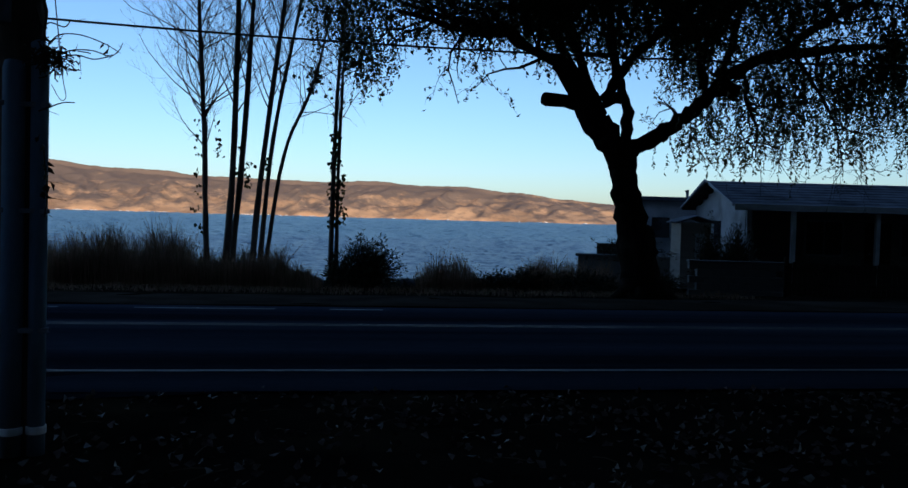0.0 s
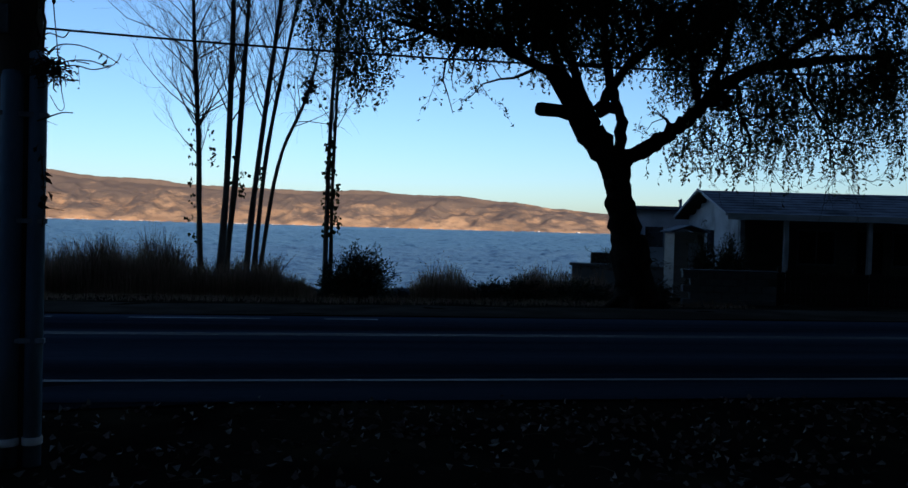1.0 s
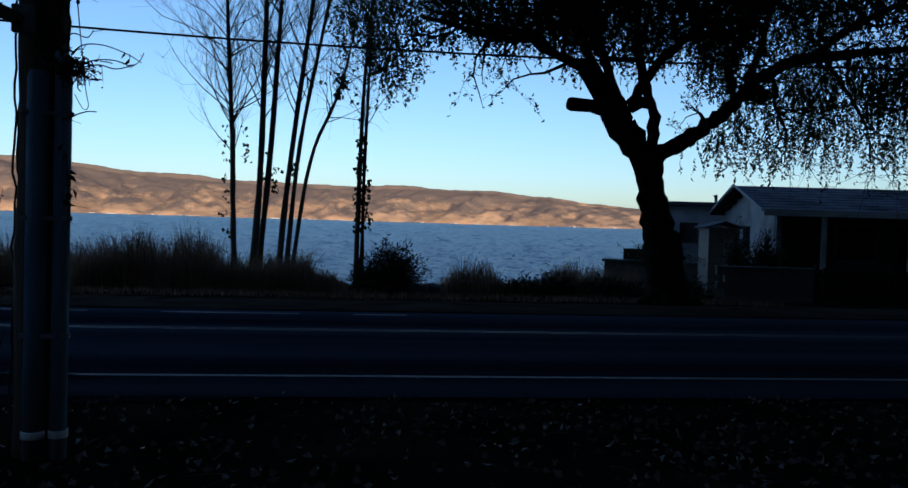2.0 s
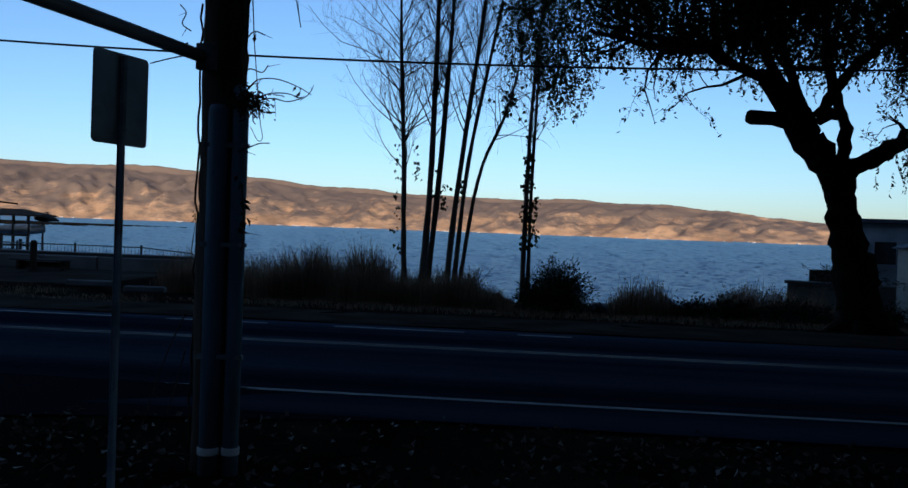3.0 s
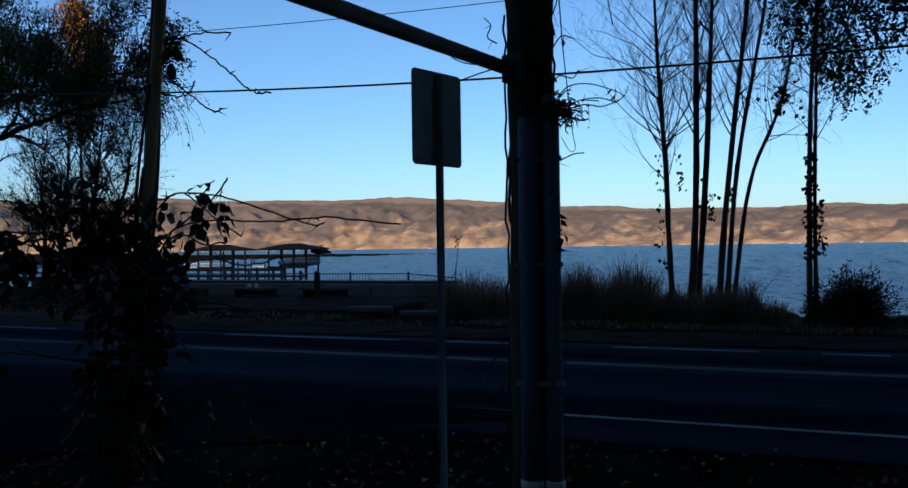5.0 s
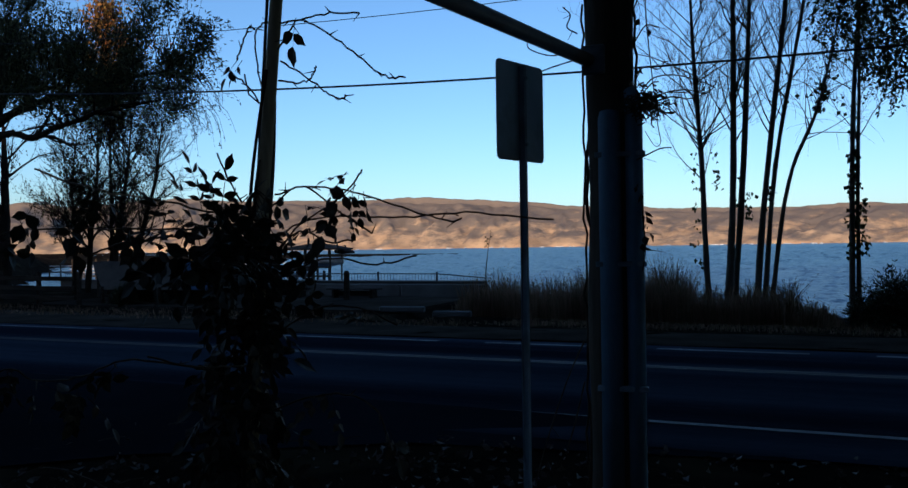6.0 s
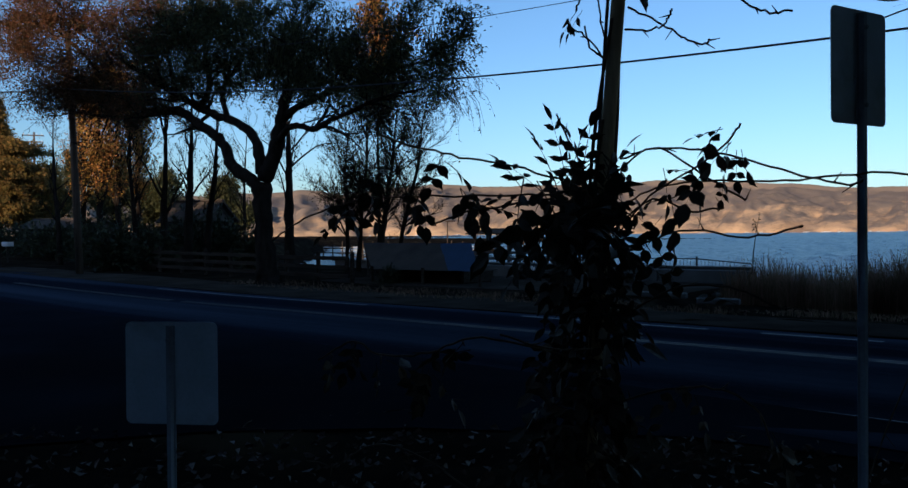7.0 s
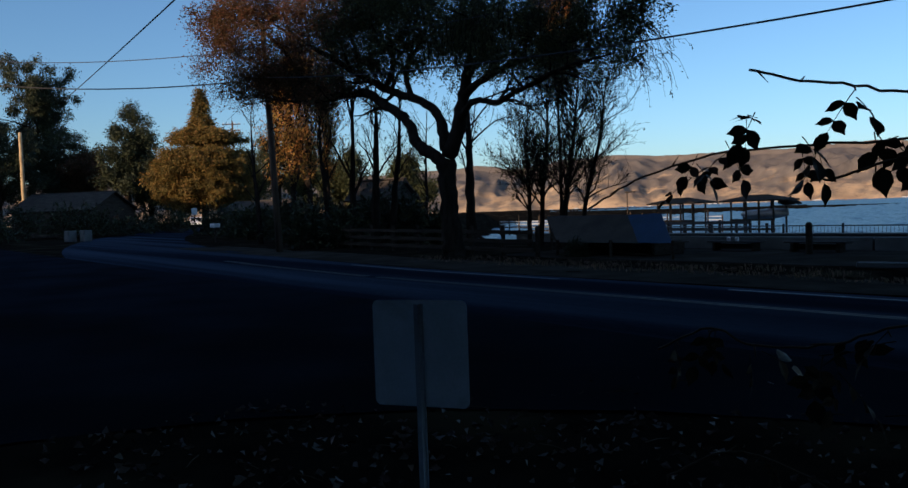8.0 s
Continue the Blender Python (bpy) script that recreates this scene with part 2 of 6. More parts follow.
def solid(name, geo, mat, label, category, group="", kind="", smooth=False):
    """A top-level thing that is a single mesh, with its origin at its base."""
    xs, ys, zs = zip(*geo.v)
    org = ((min(xs) + max(xs)) / 2, (min(ys) + max(ys)) / 2, min(zs))
    ob = new(name, mesh_of(name, geo, mat, org, smooth))
    ob.location = org
    ORIGIN[ob.name] = Vector(org)
    return tagged(ob, label, category, group, kind)


def piece(name, me, parent, at, rz=0.0, scale=1.0):
    """A small piece that shares its mesh with its likes; at is in world metres."""
    ob = new(name, me)
    ob.parent = parent
    ob.location = Vector(at) - ORIGIN[parent.name]
    ob.rotation_euler = (0, 0, radians(rz))
    ob.scale = (scale,) * 3
    return ob


def leaves(name, pos, ax, length, width, mat, parent, rng, label="", curl=.25, kind=""):
    """Many small folded leaves in one mesh: arrays of base points and of axes."""
    pos, ax = np.asarray(pos, float), np.asarray(ax, float)
    n = len(pos)
    ax = ax / np.maximum(np.linalg.norm(ax, axis=1, keepdims=True), 1e-6)
    rnd = rng.normal(size=(n, 3))
    side = np.cross(ax, rnd)
    side /= np.maximum(np.linalg.norm(side, axis=1, keepdims=True), 1e-6)
    nor = np.cross(ax, side)
    s = rng.uniform(.6, 1.25, (n, 1))
    L, W = length * s, width * s
    mid = pos + ax * L * .45 - nor * L * .04
    v = np.stack([pos, mid + side * W * .5 + nor * W * curl, pos + ax * L - nor * L * .12, mid - side * W * .5 + nor * W * curl], 1).reshape(-1, 3)
    org = np.array(ORIGIN[parent.name])
    me = bpy.data.meshes.new(name)
    i = np.arange(n)[:, None] * 4
    tri = np.concatenate([i + np.array([[0, 1, 2]]), i + np.array([[0, 2, 3]])], 1).reshape(-1)
    me.vertices.add(n * 4)
    me.vertices.foreach_set("co", (v - org).reshape(-1))
    me.loops.add(n * 6)
    me.loops.foreach_set("vertex_index", tri.astype(np.int32))
    me.polygons.add(n * 2)
    me.polygons.foreach_set("loop_start", (np.arange(n * 2) * 3).astype(np.int32))
    me.materials.append(mat)
    me.update(calc_edges=True)
    me.validate()
    ob = new(name, me)
    ob.parent = parent
    ORIGIN[ob.name] = ORIGIN[parent.name]
    return tagged(ob, label, kind=kind)


def smooth_path(ctrl, n):
    """Catmull-Rom through control points given as (x, y, z, radius)."""
    c = [np.array(p, float) for p in ctrl]
    c = [2 * c[0] - c[1]] + c + [2 * c[-1] - c[-2]]
    out = []
    for i in range(1, len(c) - 2):
        for k in range(n):
            t = k / n
            out.append(.5 * (2 * c[i] + (c[i + 1] - c[i - 1]) * t + (2 * c[i - 1] - 5 * c[i] + 4 * c[i + 1] - c[i + 2]) * t * t
                             + (3 * c[i] - c[i - 1] - 3 * c[i + 1] + c[i + 2]) * t ** 3))
    out.append(c[-2])
    return [Vector(p[:3]) for p in out], [max(float(p[3]), .003) for p in out]


def limb(geo, ctrl, rng, n=5, sides=8, wob=.35):
    """A gnarled limb; returns its path for further branching."""
    pts, rad = smooth_path(ctrl, n)
    for i in range(1, len(pts) - 1):
        pts[i] = pts[i] + Vector(rng.normal(0, 1, 3)) * rad[i] * wob
    rad = [r * rng.uniform(.9, 1.14) for r in rad]
    geo.tube(pts, rad, sides)
    return pts, rad


def sprout(geo, rng, path, count, span, length, angle, up, taper=.55, depth=1, sides=4, ends=None, min_r=.004, droop=0.0, kink=.16, stout=1.0):
    """Side branches along a path, each with its own smaller ones; ends collects (tip, direction)."""
    pts, rad = path
    for _ in range(count):
        u = rng.uniform(*span) * (len(pts) - 1)
        i = min(int(u), len(pts) - 2)
        p = pts[i].lerp(pts[i + 1], u - i)
        d = (pts[i + 1] - pts[i]).normalized()
        s = d.cross(Vector(rng.normal(0, 1, 3))).normalized()
        a = radians(rng.uniform(*angle))
        dr = (d * math.cos(a) + s * math.sin(a) + Vector((0, 0, up))).normalized()
        L = rng.uniform(*length)
        r = max(min_r, min(rad[i] * taper, (L * .022 + .004) * stout))
        q, qs, rs = p, [p], [r]
        k = 5
        for j in range(k):
            dr = (dr + Vector(rng.normal(0, kink, 3)) + Vector((0, 0, up * .15 - droop * (j + 1) / k))).normalized()
            q = q + dr * (L / k)
            qs.append(q)
            rs.append(max(min_r * .6, r * (1 - .8 * (j + 1) / k)))
        geo.tube(qs, rs, sides, cap=False)
        if ends is not None:
            ends.extend((qs[j], (qs[j] - qs[j - 1]).normalized()) for j in range(2, k + 1))
        if depth > 0:
            sprout(geo, rng, (qs, rs), max(2, int(count * .28)) if depth > 1 else 4, (.25, 1), (length[0] * .35, length[1] * .5), angle, up, taper,
                   depth - 1, 3, ends, min_r, droop, kink)


def strands(rng, starts, length, gap, sway=.25):
    """Leaf bases and axes along thin hanging shoots."""
    P, A, paths = [], [], []
    for s in starts:
        L = rng.uniform(*length)
        d = np.array([rng.normal(0, sway), rng.normal(0, sway), -1.0])
        p = np.array(s, float)
        k = max(3, int(L / gap))
        path = [Vector(p)]
        for j in range(k):
            d = d + np.array([rng.normal(0, .12), rng.normal(0, .12), -.08])
            d /= np.linalg.norm(d)
            p = p + d * gap
            path.append(Vector(p))
            a = d * .55 + rng.normal(0, .55, 3)
            P.append(p.copy())
            A.append(a)
        paths.append(path)
    return P, A, paths


def in_blob(rng, c, r, n, shell=.0):
    """n points in an ellipsoid, fuller towards its skin with shell."""
    d = rng.normal(size=(n, 3))
    d /= np.linalg.norm(d, axis=1, keepdims=True)
    u = rng.uniform(0, 1, (n, 1)) ** (1 / 3)
    u = shell + (1 - shell) * u
    return np.array(c) + d * u * np.array(r)


# ---- the setting: ground, road, lake, hills ----
def smooth01(t):
    t = min(1.0, max(0.0, t))
    return t * t * (3 - 2 * t)


def shore_y(x):
    if x > -9:
        return 25.5
    if x > -10.5:
        return 25.5 + (-9 - x) / 1.5 * 4.0
    if x > -45:
        return 29.5
    return 29.5 + .9 * (-45 - x)


# Unseen ridge: heights set where its shadow falls, with a notch for sun.
CREST = [(-400, 16), (-104, 30), (-101, 9), (-96, 9), (-93, 18.5), (-58, 18.5), (-42, 19), (-18, 24), (-8, 34), (60, 38), (400, 30)]


def crest(x):
    for (xa, ha), (xb, hb) in zip(CREST, CREST[1:]):
        if x <= xb:
            return ha + (hb - ha) * max(0, (x - xa)) / (xb - xa)
    return CREST[-1][1]


def land(x, y):
    """Height of the ground."""
    z = .011 * min(130, max(0, -x - 20))
    if x > -9:
        z -= .3 * smooth01((y - 15) / 9)
    s = shore_y(x)
    z = z + (-4.5 - z) * smooth01((y - s) / (.6 if -45 < x < -9 else 3.0))
    if y < -7:
        z += crest(x) * smooth01((-7 - y) / 36)
    return z


def road_mid(x):
    """The road runs straight along x, then bends away beyond the big tree."""
    k = max(0, -x - 24)
    return 11.0 + (.0042 * k * k if k < 80 else .0042 * 6400 + .672 * (k - 80))


def steps(*runs):
    out = []
    for a, b, d in runs:
        k = max(1, round((b - a) / d))
        out += [a + (b - a) * i / k for i in range(k)]
    return out + [runs[-1][1]]


def sheet(xs, ys, fz, keep=None):
    g = Geo()
    w = len(ys)
    g.v = [(x, y, fz(x, y)) for x in xs for y in ys]
    g.f = [(i * w + j, (i + 1) * w + j, (i + 1) * w + j + 1, i * w + j + 1) for i in range(len(xs) - 1) for j in range(w - 1)]
    return g


def bumpy(x, y):
    z = land(x, y)
    if -12 < x < 30 and 0 < y < 7.2:
        z += .03 * noise.noise(Vector((x * 1.7, y * 1.7, 0))) - .005
    elif 14.8 < y < 27 and x > -25:
        z += .05 * noise.noise(Vector((x * .9, y * .9, 3)))
    elif y < -7:
        z += 1.5 * noise.noise(Vector((x * .12, y * .12, 0))) * smooth01((-7 - y) / 8)
    return z


XS = steps((-4600, -400, 600), (-400, -150, 25), (-150, -108, 6), (-108, -90, 1.5), (-90, -46, 4), (-46, -11, 1.0), (-11, 12, .4), (12, 30, 1.0), (30, 150, 12), (150, 4600, 500))
YS = steps((-4600, -200, 600), (-200, -50, 15), (-50, -7, 3), (-7, 7.2, .35), (7.2, 14.6, 1.2), (14.6, 30.5, .4), (30.5, 150, 8), (150, 4600, 600))
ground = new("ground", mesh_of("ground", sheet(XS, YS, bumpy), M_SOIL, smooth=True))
tagged(ground, "bare soil verge darkened for shade, with dry weeds and leaf litter", "ground", kind="structure")

ROAD_X = steps((-220, -24, 4), (-24, 60, 3))


def strip(y0, y1, dz, xs=None, over=0.0):
    """A strip of the road between two offsets from its middle, lying dz above the land."""
    g = Geo()
    for x in (xs or ROAD_X):
        sl = (road_mid(x - .5) - road_mid(x + .5))
        nx, ny = -sl / math.hypot(1, sl), 1 / math.hypot(1, sl)
        for o in (y0, y1):
            g.v.append((x + nx * -o, road_mid(x) + ny * o, land(x, 10) + dz))
    g.f = [(2 * i, 2 * i + 2, 2 * i + 3, 2 * i + 1) for i in range(len(g.v) // 2 - 1)]
    return g


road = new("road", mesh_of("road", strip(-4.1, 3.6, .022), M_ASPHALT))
tagged(road, "worn two-lane asphalt road with sky sheen coloured into its wheel tracks", "road", kind="structure")
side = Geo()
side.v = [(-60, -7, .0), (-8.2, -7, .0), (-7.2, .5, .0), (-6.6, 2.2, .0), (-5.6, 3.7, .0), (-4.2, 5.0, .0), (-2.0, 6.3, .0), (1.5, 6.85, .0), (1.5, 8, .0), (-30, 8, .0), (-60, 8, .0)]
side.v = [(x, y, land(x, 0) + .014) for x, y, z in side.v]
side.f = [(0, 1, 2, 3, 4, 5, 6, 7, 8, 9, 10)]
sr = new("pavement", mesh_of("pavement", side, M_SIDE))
tagged(sr, "worn asphalt apron of a side street, darkened for shade", "pavement", kind="structure")
near_line = new("trim_edge_line", mesh_of("trim_edge_line", strip(-3.06, -2.95, .027, steps((-30, 60, 3))), M_WHITE_LINE))
tagged(near_line, "worn white road edge line", "road marking", kind="structure")
for off in (.84, 1.0):
    yl = new("trim_centre_line", mesh_of("trim_centre_line", strip(off - .05, off + .05, .027, steps((-32, 60, 3))), M_YELLOW_LINE))
    tagged(yl, "faded yellow centre line", "road marking", kind="structure")
for a, b in ((-25, -14.5), (-9.5, -5.2), (-4.2, -2.2), (-.9, 1.6), (2.6, 3.6)):
    el = new("trim_far_edge_line", mesh_of("trim_far_edge_line", strip(3.05, 3.2, .027, steps((a, b, 1.5))), M_WHITE_LINE))
    tagged(el, "broken remains of a white edge line", "road marking", kind="structure")
shoulder = sheet(steps((-46, -11, 1.5), (-11, 30, 1.5)), steps((14.75, 18.5, .8)), lambda x, y: land(x, y) + .03 + .03 * noise.noise(Vector((x * .8, y * .8, 0))) - .05 * smooth01((y - 17.3) / 1.2))
sh = new("gravel_shoulder", mesh_of("gravel_shoulder", shoulder, M_SAND, smooth=True))
tagged(sh, "brown gravel shoulder beside the road", "gravel", kind="structure")

def lake():
    """Wind waves whose size grows with distance, so that the whole lake stays rough."""
    rng = np.random.default_rng(77)
    ys = [24.0]
    while ys[-1] < 3420:
        ys.append(ys[-1] + max(.28, .0085 * ys[-1]))
    us = np.concatenate([[-3, -2.4], np.linspace(-1.9, 1.1, 1000), [1.5, 2.2]])
    ys = np.array(ys)
    stp = np.gradient(ys)
    n, m = len(ys), len(us)

    def blur(a, k, axis):
        ker = np.hanning(k + 2)[1:-1]
        ker /= np.sqrt((ker ** 2).sum())
        return np.apply_along_axis(lambda r: np.convolve(r, ker, mode="same"), axis, a)

    fine = rng.normal(size=(n, m))
    mid = blur(blur(rng.normal(size=(n, m)), 3, 0), 5, 1)
    big = blur(blur(rng.normal(size=(n, m)), 7, 0), 17, 1)
    h = stp[:, None] * (.05 * fine + .075 * mid + .012 * big) * np.interp(ys, (24, 120, 1500), (1, .9, .55))[:, None]
    h[:, :2] = h[:, -2:] = 0
    h *= np.clip((ys - 25) / 8, 0, 1)[:, None]
    g = Geo()
    for a in range(n):
        for b in range(m):
            g.v.append((1 + us[b] * (ys[a] + 5), ys[a], -1.6 + h[a, b]))
    g.f = [(a * m + b, a * m + b + 1, (a + 1) * m + b + 1, (a + 1) * m + b) for a in range(n - 1) for b in range(m - 1)]
    return g


wt = new("water", mesh_of("water", lake(), M_WATER, smooth=True))
tagged(wt, "wind-rippled blue lake water", "water", kind="structure")

RIDGE = [(-75, 2.2), (-40, 1.2), (-26, 1.0), (-19.3, 1.41), (-16.9, 1.62), (-12.9, 2.05), (-9.1, 2.38), (-6.5, 2.36), (-3.2, 2.58), (.7, 2.42), (6.9, 2.53),
         (8.5, 2.52), (11.1, 2.79), (14.5, 2.83), (18.2, 3.2), (22.3, 3.45), (25.8, 3.65), (30, 3.45), (34, 3.46), (37.6, 3.40), (41.6, 3.6),
         (43.7, 3.47), (48.5, 2.95), (50.7, 3.25), (53, 3.05), (57.7, 2.8), (70, 2.6), (100, 3.0)]


def ridge(az):
    for (a, e), (b, f) in zip(RIDGE, RIDGE[1:]):
        if az <= b:
            t = smooth01((az - a) / (b - a))
            return e + (f - e) * t
    return RIDGE[-1][1]


def hills():
    g = Geo()
    azs = [(-70 + i * .2) for i in range(826)]
    rows = 74
    for az in azs:
        a = radians(az)
        el = radians(ridge(az) + .06 * noise.noise(Vector((az * 1.1, 0, 7))) + .05 * noise.noise(Vector((az * 2.7, 3, 7))))
        for j in range(rows + 1):
            s = j / rows
            r = 3340 + 1150 * s
            x, y = 1.5 - r * math.sin(a), -1 + r * math.cos(a)
            top = 4300 * math.tan(el) + 1.9
            w = Vector((az * .24 + .9 * s, s * 1.5, 1.3))
            fold = 1 - abs(noise.noise(w)) * 2.2
            fold2 = 1 - abs(noise.noise(w * 3.3 + Vector((5, 2, 0)))) * 2
            fine = noise.noise(w * 8 + Vector((0, s * 6, 0)))
            if s < .84:
                f = (s / .84) ** .8
                env = math.sin(math.pi * min(1, f)) ** .7
                h = top * (.93 * f + env * (.19 * fold + .12 * fold2 + .05 * fine + .02 * noise.noise(w * 19) - .16))
                lim = math.tan(el * .97) * r + 1.9
                h = min(h, lim) if s < .8 else h
            else:
                h = top * (1 - .9 * ((s - .84) / .16) ** 2)
            if j == 0:
                h = -2.2
            elif s > .80 and s < .86:
                h = math.tan(el) * r * (1 - 2.2 * abs(s - .83)) + 1.9
            g.v.append((x, y, h))
    w = rows + 1
    g.f = [(i * w + j, i * w + j + 1, (i + 1) * w + j + 1, (i + 1) * w + j) for i in range(len(azs) - 1) for j in range(rows)]
    return g


hl = new("backdrop_hills", mesh_of("backdrop_hills", hills(), M_HILL, smooth=True))
tagged(hl, "dry golden hills with brown scrub across the lake", "hills", kind="structure")
rng = np.random.default_rng(5)
far = Geo()
for i in range(75):
    az = rng.choice([rng.normal(36, 5), rng.normal(16, 4), rng.normal(3, 3), rng.uniform(-18, 55)])
    a = radians(az)
    r = 3334 + rng.uniform(0, 8)
    s = rng.uniform(3, 9)
    far.box((1.5 - r * math.sin(a), -1 + r * math.cos(a), 1.2), (s * 1.8, s, rng.uniform(3.5, 6)), rng.uniform(0, 90))
ob = solid("far_shore_houses", far, M_TRIM, "tiny white houses strung along the far shore", "houses", kind="stuff")


# ---- near side: utility pole, signs ----
def utility_pole():
    t = thing("utility_pole", (.235, 5.32, 0), "weathered wooden utility pole with grey conduits and creeper", "utility pole")
    rng = np.random.default_rng(1)
    g = Geo()
    k = 28
    g.tube([(.242 + .012 * math.sin(z * 1.3), 5.32, z * 10.5 / k) for z in range(k + 1)], [.178 - .0035 * z * 10.5 / k for z in range(k + 1)], 20)
    part("shaft", g, M_POLE, t, smooth=True)
    g = Geo()
    g.tube([(.255, 5.18, .0), (.255, 5.18, 2.75), (.255, 5.19, 2.79)], [.078, .078, .07], 14)
    part("conduit", g, M_CONDUIT, t, "flat grey conduit guard", True)
    g = Geo()
    g.tube([(.418, 5.20, .0), (.418, 5.20, 2.81), (.412, 5.21, 2.89), (.39, 5.23, 2.94)], [.06, .06, .057, .05], 14)
    part("conduit", g, M_CONDUIT, t, "round grey riser conduit", True)
    for x, y, r in ((.255, 5.18, .088), (.418, 5.20, .070)):
        g = Geo()
        g.tube([(x, y, .155), (x, y, .16), (x, y, .205), (x, y, .21)], [r * .96, r, r, r * .96], 14)
        part("collar", g, M_WHITE, t, "pale painted collar", True)
    for z in (.9, 1.75, 2.5):
        g = Geo()
        g.box((.33, 5.155, z), (.34, .05, .035), 8, .004)
        part("strap", g, M_GALV, t)
    g = Geo()
    g.tube([(.127, 5.15, 3.16), (-.412, 1.3, 3.06), (-.694, -.7, 3.007), (-1.532, -6.65, 2.851)], .048, 14)
    part("brace_pipe", g, M_RAIL, t, "long grey steel brace pipe", True)
    g = Geo()
    g.box((.16, 5.145, 3.16), (.16, .05, .2), 0, .008)
    part("bracket", g, M_GALV, t)
    g = Geo()
    g.box((.235, 5.16, 9.6), (2.3, .09, .115), 82, .006)
    part("crossarm", g, M_POLE, t)
    # creeper stems that climb the pole
    for n, (a0, z0, z1, r) in enumerate(((2.7, .0, 4.6, .014), (-.15, 2.9, 5.2, .010), (-.5, 3.0, 5.0, .008), (3.3, .0, 3.6, .009), (2.2, 1.0, 4.4, .007))):
        g = Geo()
        pts, a = [], a0
        for i in range(34):
            z = z0 + (z1 - z0) * i / 33
            a += rng.normal(0, .10)
            a = a0 + (a - a0) * .9
            rr = .182 + abs(rng.normal(0, .018))
            pts.append((.235 + rr * math.cos(a), 5.30 + rr * math.sin(a) * (.9 if a0 < 1 else .9), z))
        g.tube(pts, r, 5)
        part("creeper_stem", g, M_VINE_STEM, t, smooth=True)
    return t


def loose_creeper():
    """Bare runners and the matted clump that hang from the pole."""
    rng = np.random.default_rng(11)
    t = thing("creeper", (.47, 5.05, 2.75), "bare creeper runners and a matted clump on the pole", "vine")
    g = Geo()
    c = Vector((.53, 5.03, 2.87))
    for i in range(230):
        d = Vector(rng.normal(0, 1, 3)) * .05
        d.x *= 1.5
        p = c + d
        q = p + Vector((rng.normal(.01, .04), rng.normal(0, .03), rng.normal(-.02, .03)))
        g.tube([p, (p + q) / 2 + Vector(rng.normal(0, .012, 3)), q], .0055, 3, False)
    for i in range(26):
        p = c + Vector((rng.uniform(-.02, .1), rng.normal(0, .03), -.03))
        q = p + Vector((rng.normal(.03, .04), rng.normal(0, .02), -rng.uniform(.05, .12)))
        g.tube([p, (p + q) / 2 + Vector((.015, 0, 0)), q], .0018, 3, False)
    part("matted_clump", g, M_VINE_STEM, t, kind="stuff")
    runs = [
        [(.50, 3.92), (.53, 3.65), (.545, 3.35), (.575, 3.0), (.60, 2.72), (.615, 2.60), (.57, 2.58), (.50, 2.69)],
        [(.50, 2.97), (.58, 3.05), (.72, 3.06), (.88, 3.01), (.99, 2.95)],
        [(.52, 2.88), (.66, 2.94), (.80, 2.95), (.92, 2.92), (.98, 2.97), (1.0, 3.03)],
        [(.54, 2.86), (.70, 2.90), (.82, 2.88), (.93, 2.91)],
        [(.47, 2.47), (.55, 2.51), (.63, 2.545), (.70, 2.55)],
        [(.66, 4.4), (.74, 4.1), (.86, 3.75), (.92, 3.45)],
        [(.46, 3.02), (.52, 3.12), (.62, 3.1), (.66, 3.16)],
        [(.45, 3.3), (.53, 3.42), (.62, 3.4)], [(.45, 3.55), (.50, 3.7), (.46, 3.85)],
        [(.49, 2.2), (.50, 2.0), (.505, 1.85), (.48, 1.7)],
        [(.06, 3.4), (-.02, 3.46), (.0, 3.55), (-.06, 3.62)], [(.05, 3.3), (-.12, 3.26), (-.3, 3.33), (-.33, 3.4)],
        [(.08, 3.22), (-.1, 3.19), (-.28, 3.15)],
        [(.07, 1.2), (-.05, .95), (-.2, .55), (-.34, .1)], [(.06, .9), (-.02, .6), (-.1, .35)],
    ]
    for n, r in enumerate(runs):
        g = Geo()
        y = 5.05 + .05 * math.sin(n)
        pts, rad = smooth_path([(x, y + .02 * i, z, .006 - .0006 * i) for i, (x, z) in enumerate(r)], 5)
        g.tube(pts, rad, 5)
        for i in range(2, len(pts), 4):
            if rng.uniform() < .5:
                q = pts[i] + Vector((rng.normal(0, .05), rng.normal(0, .03), rng.normal(0, .05)))
                g.tube([pts[i], q], [.003, .0015], 3)
        part("runner", g, M_VINE_STEM, t, smooth=True)
    P, A = [], []
    for x, z in ((.47, 2.30), (.49, 2.22), (.52, 2.02), (.5, 1.95), (.49, 1.88), (.52, 2.08), (.54, 3.72), (.55, 3.38), (.48, 3.1), (.92, 2.97), (.90, 2.99), (.5, 3.45), (.51, 2.1), (.535, 1.98)):
        for _ in range(2):
            P.append((x + rng.normal(0, .012), 5.05 + rng.normal(0, .02), z + rng.normal(0, .012)))
            A.append((rng.normal(.2, .5), rng.normal(0, .5), -1))
    leaves("dead_leaf", P, A, .065, .04, M_VINE, t, rng, "withered brown leaves", kind="stuff")
    return t


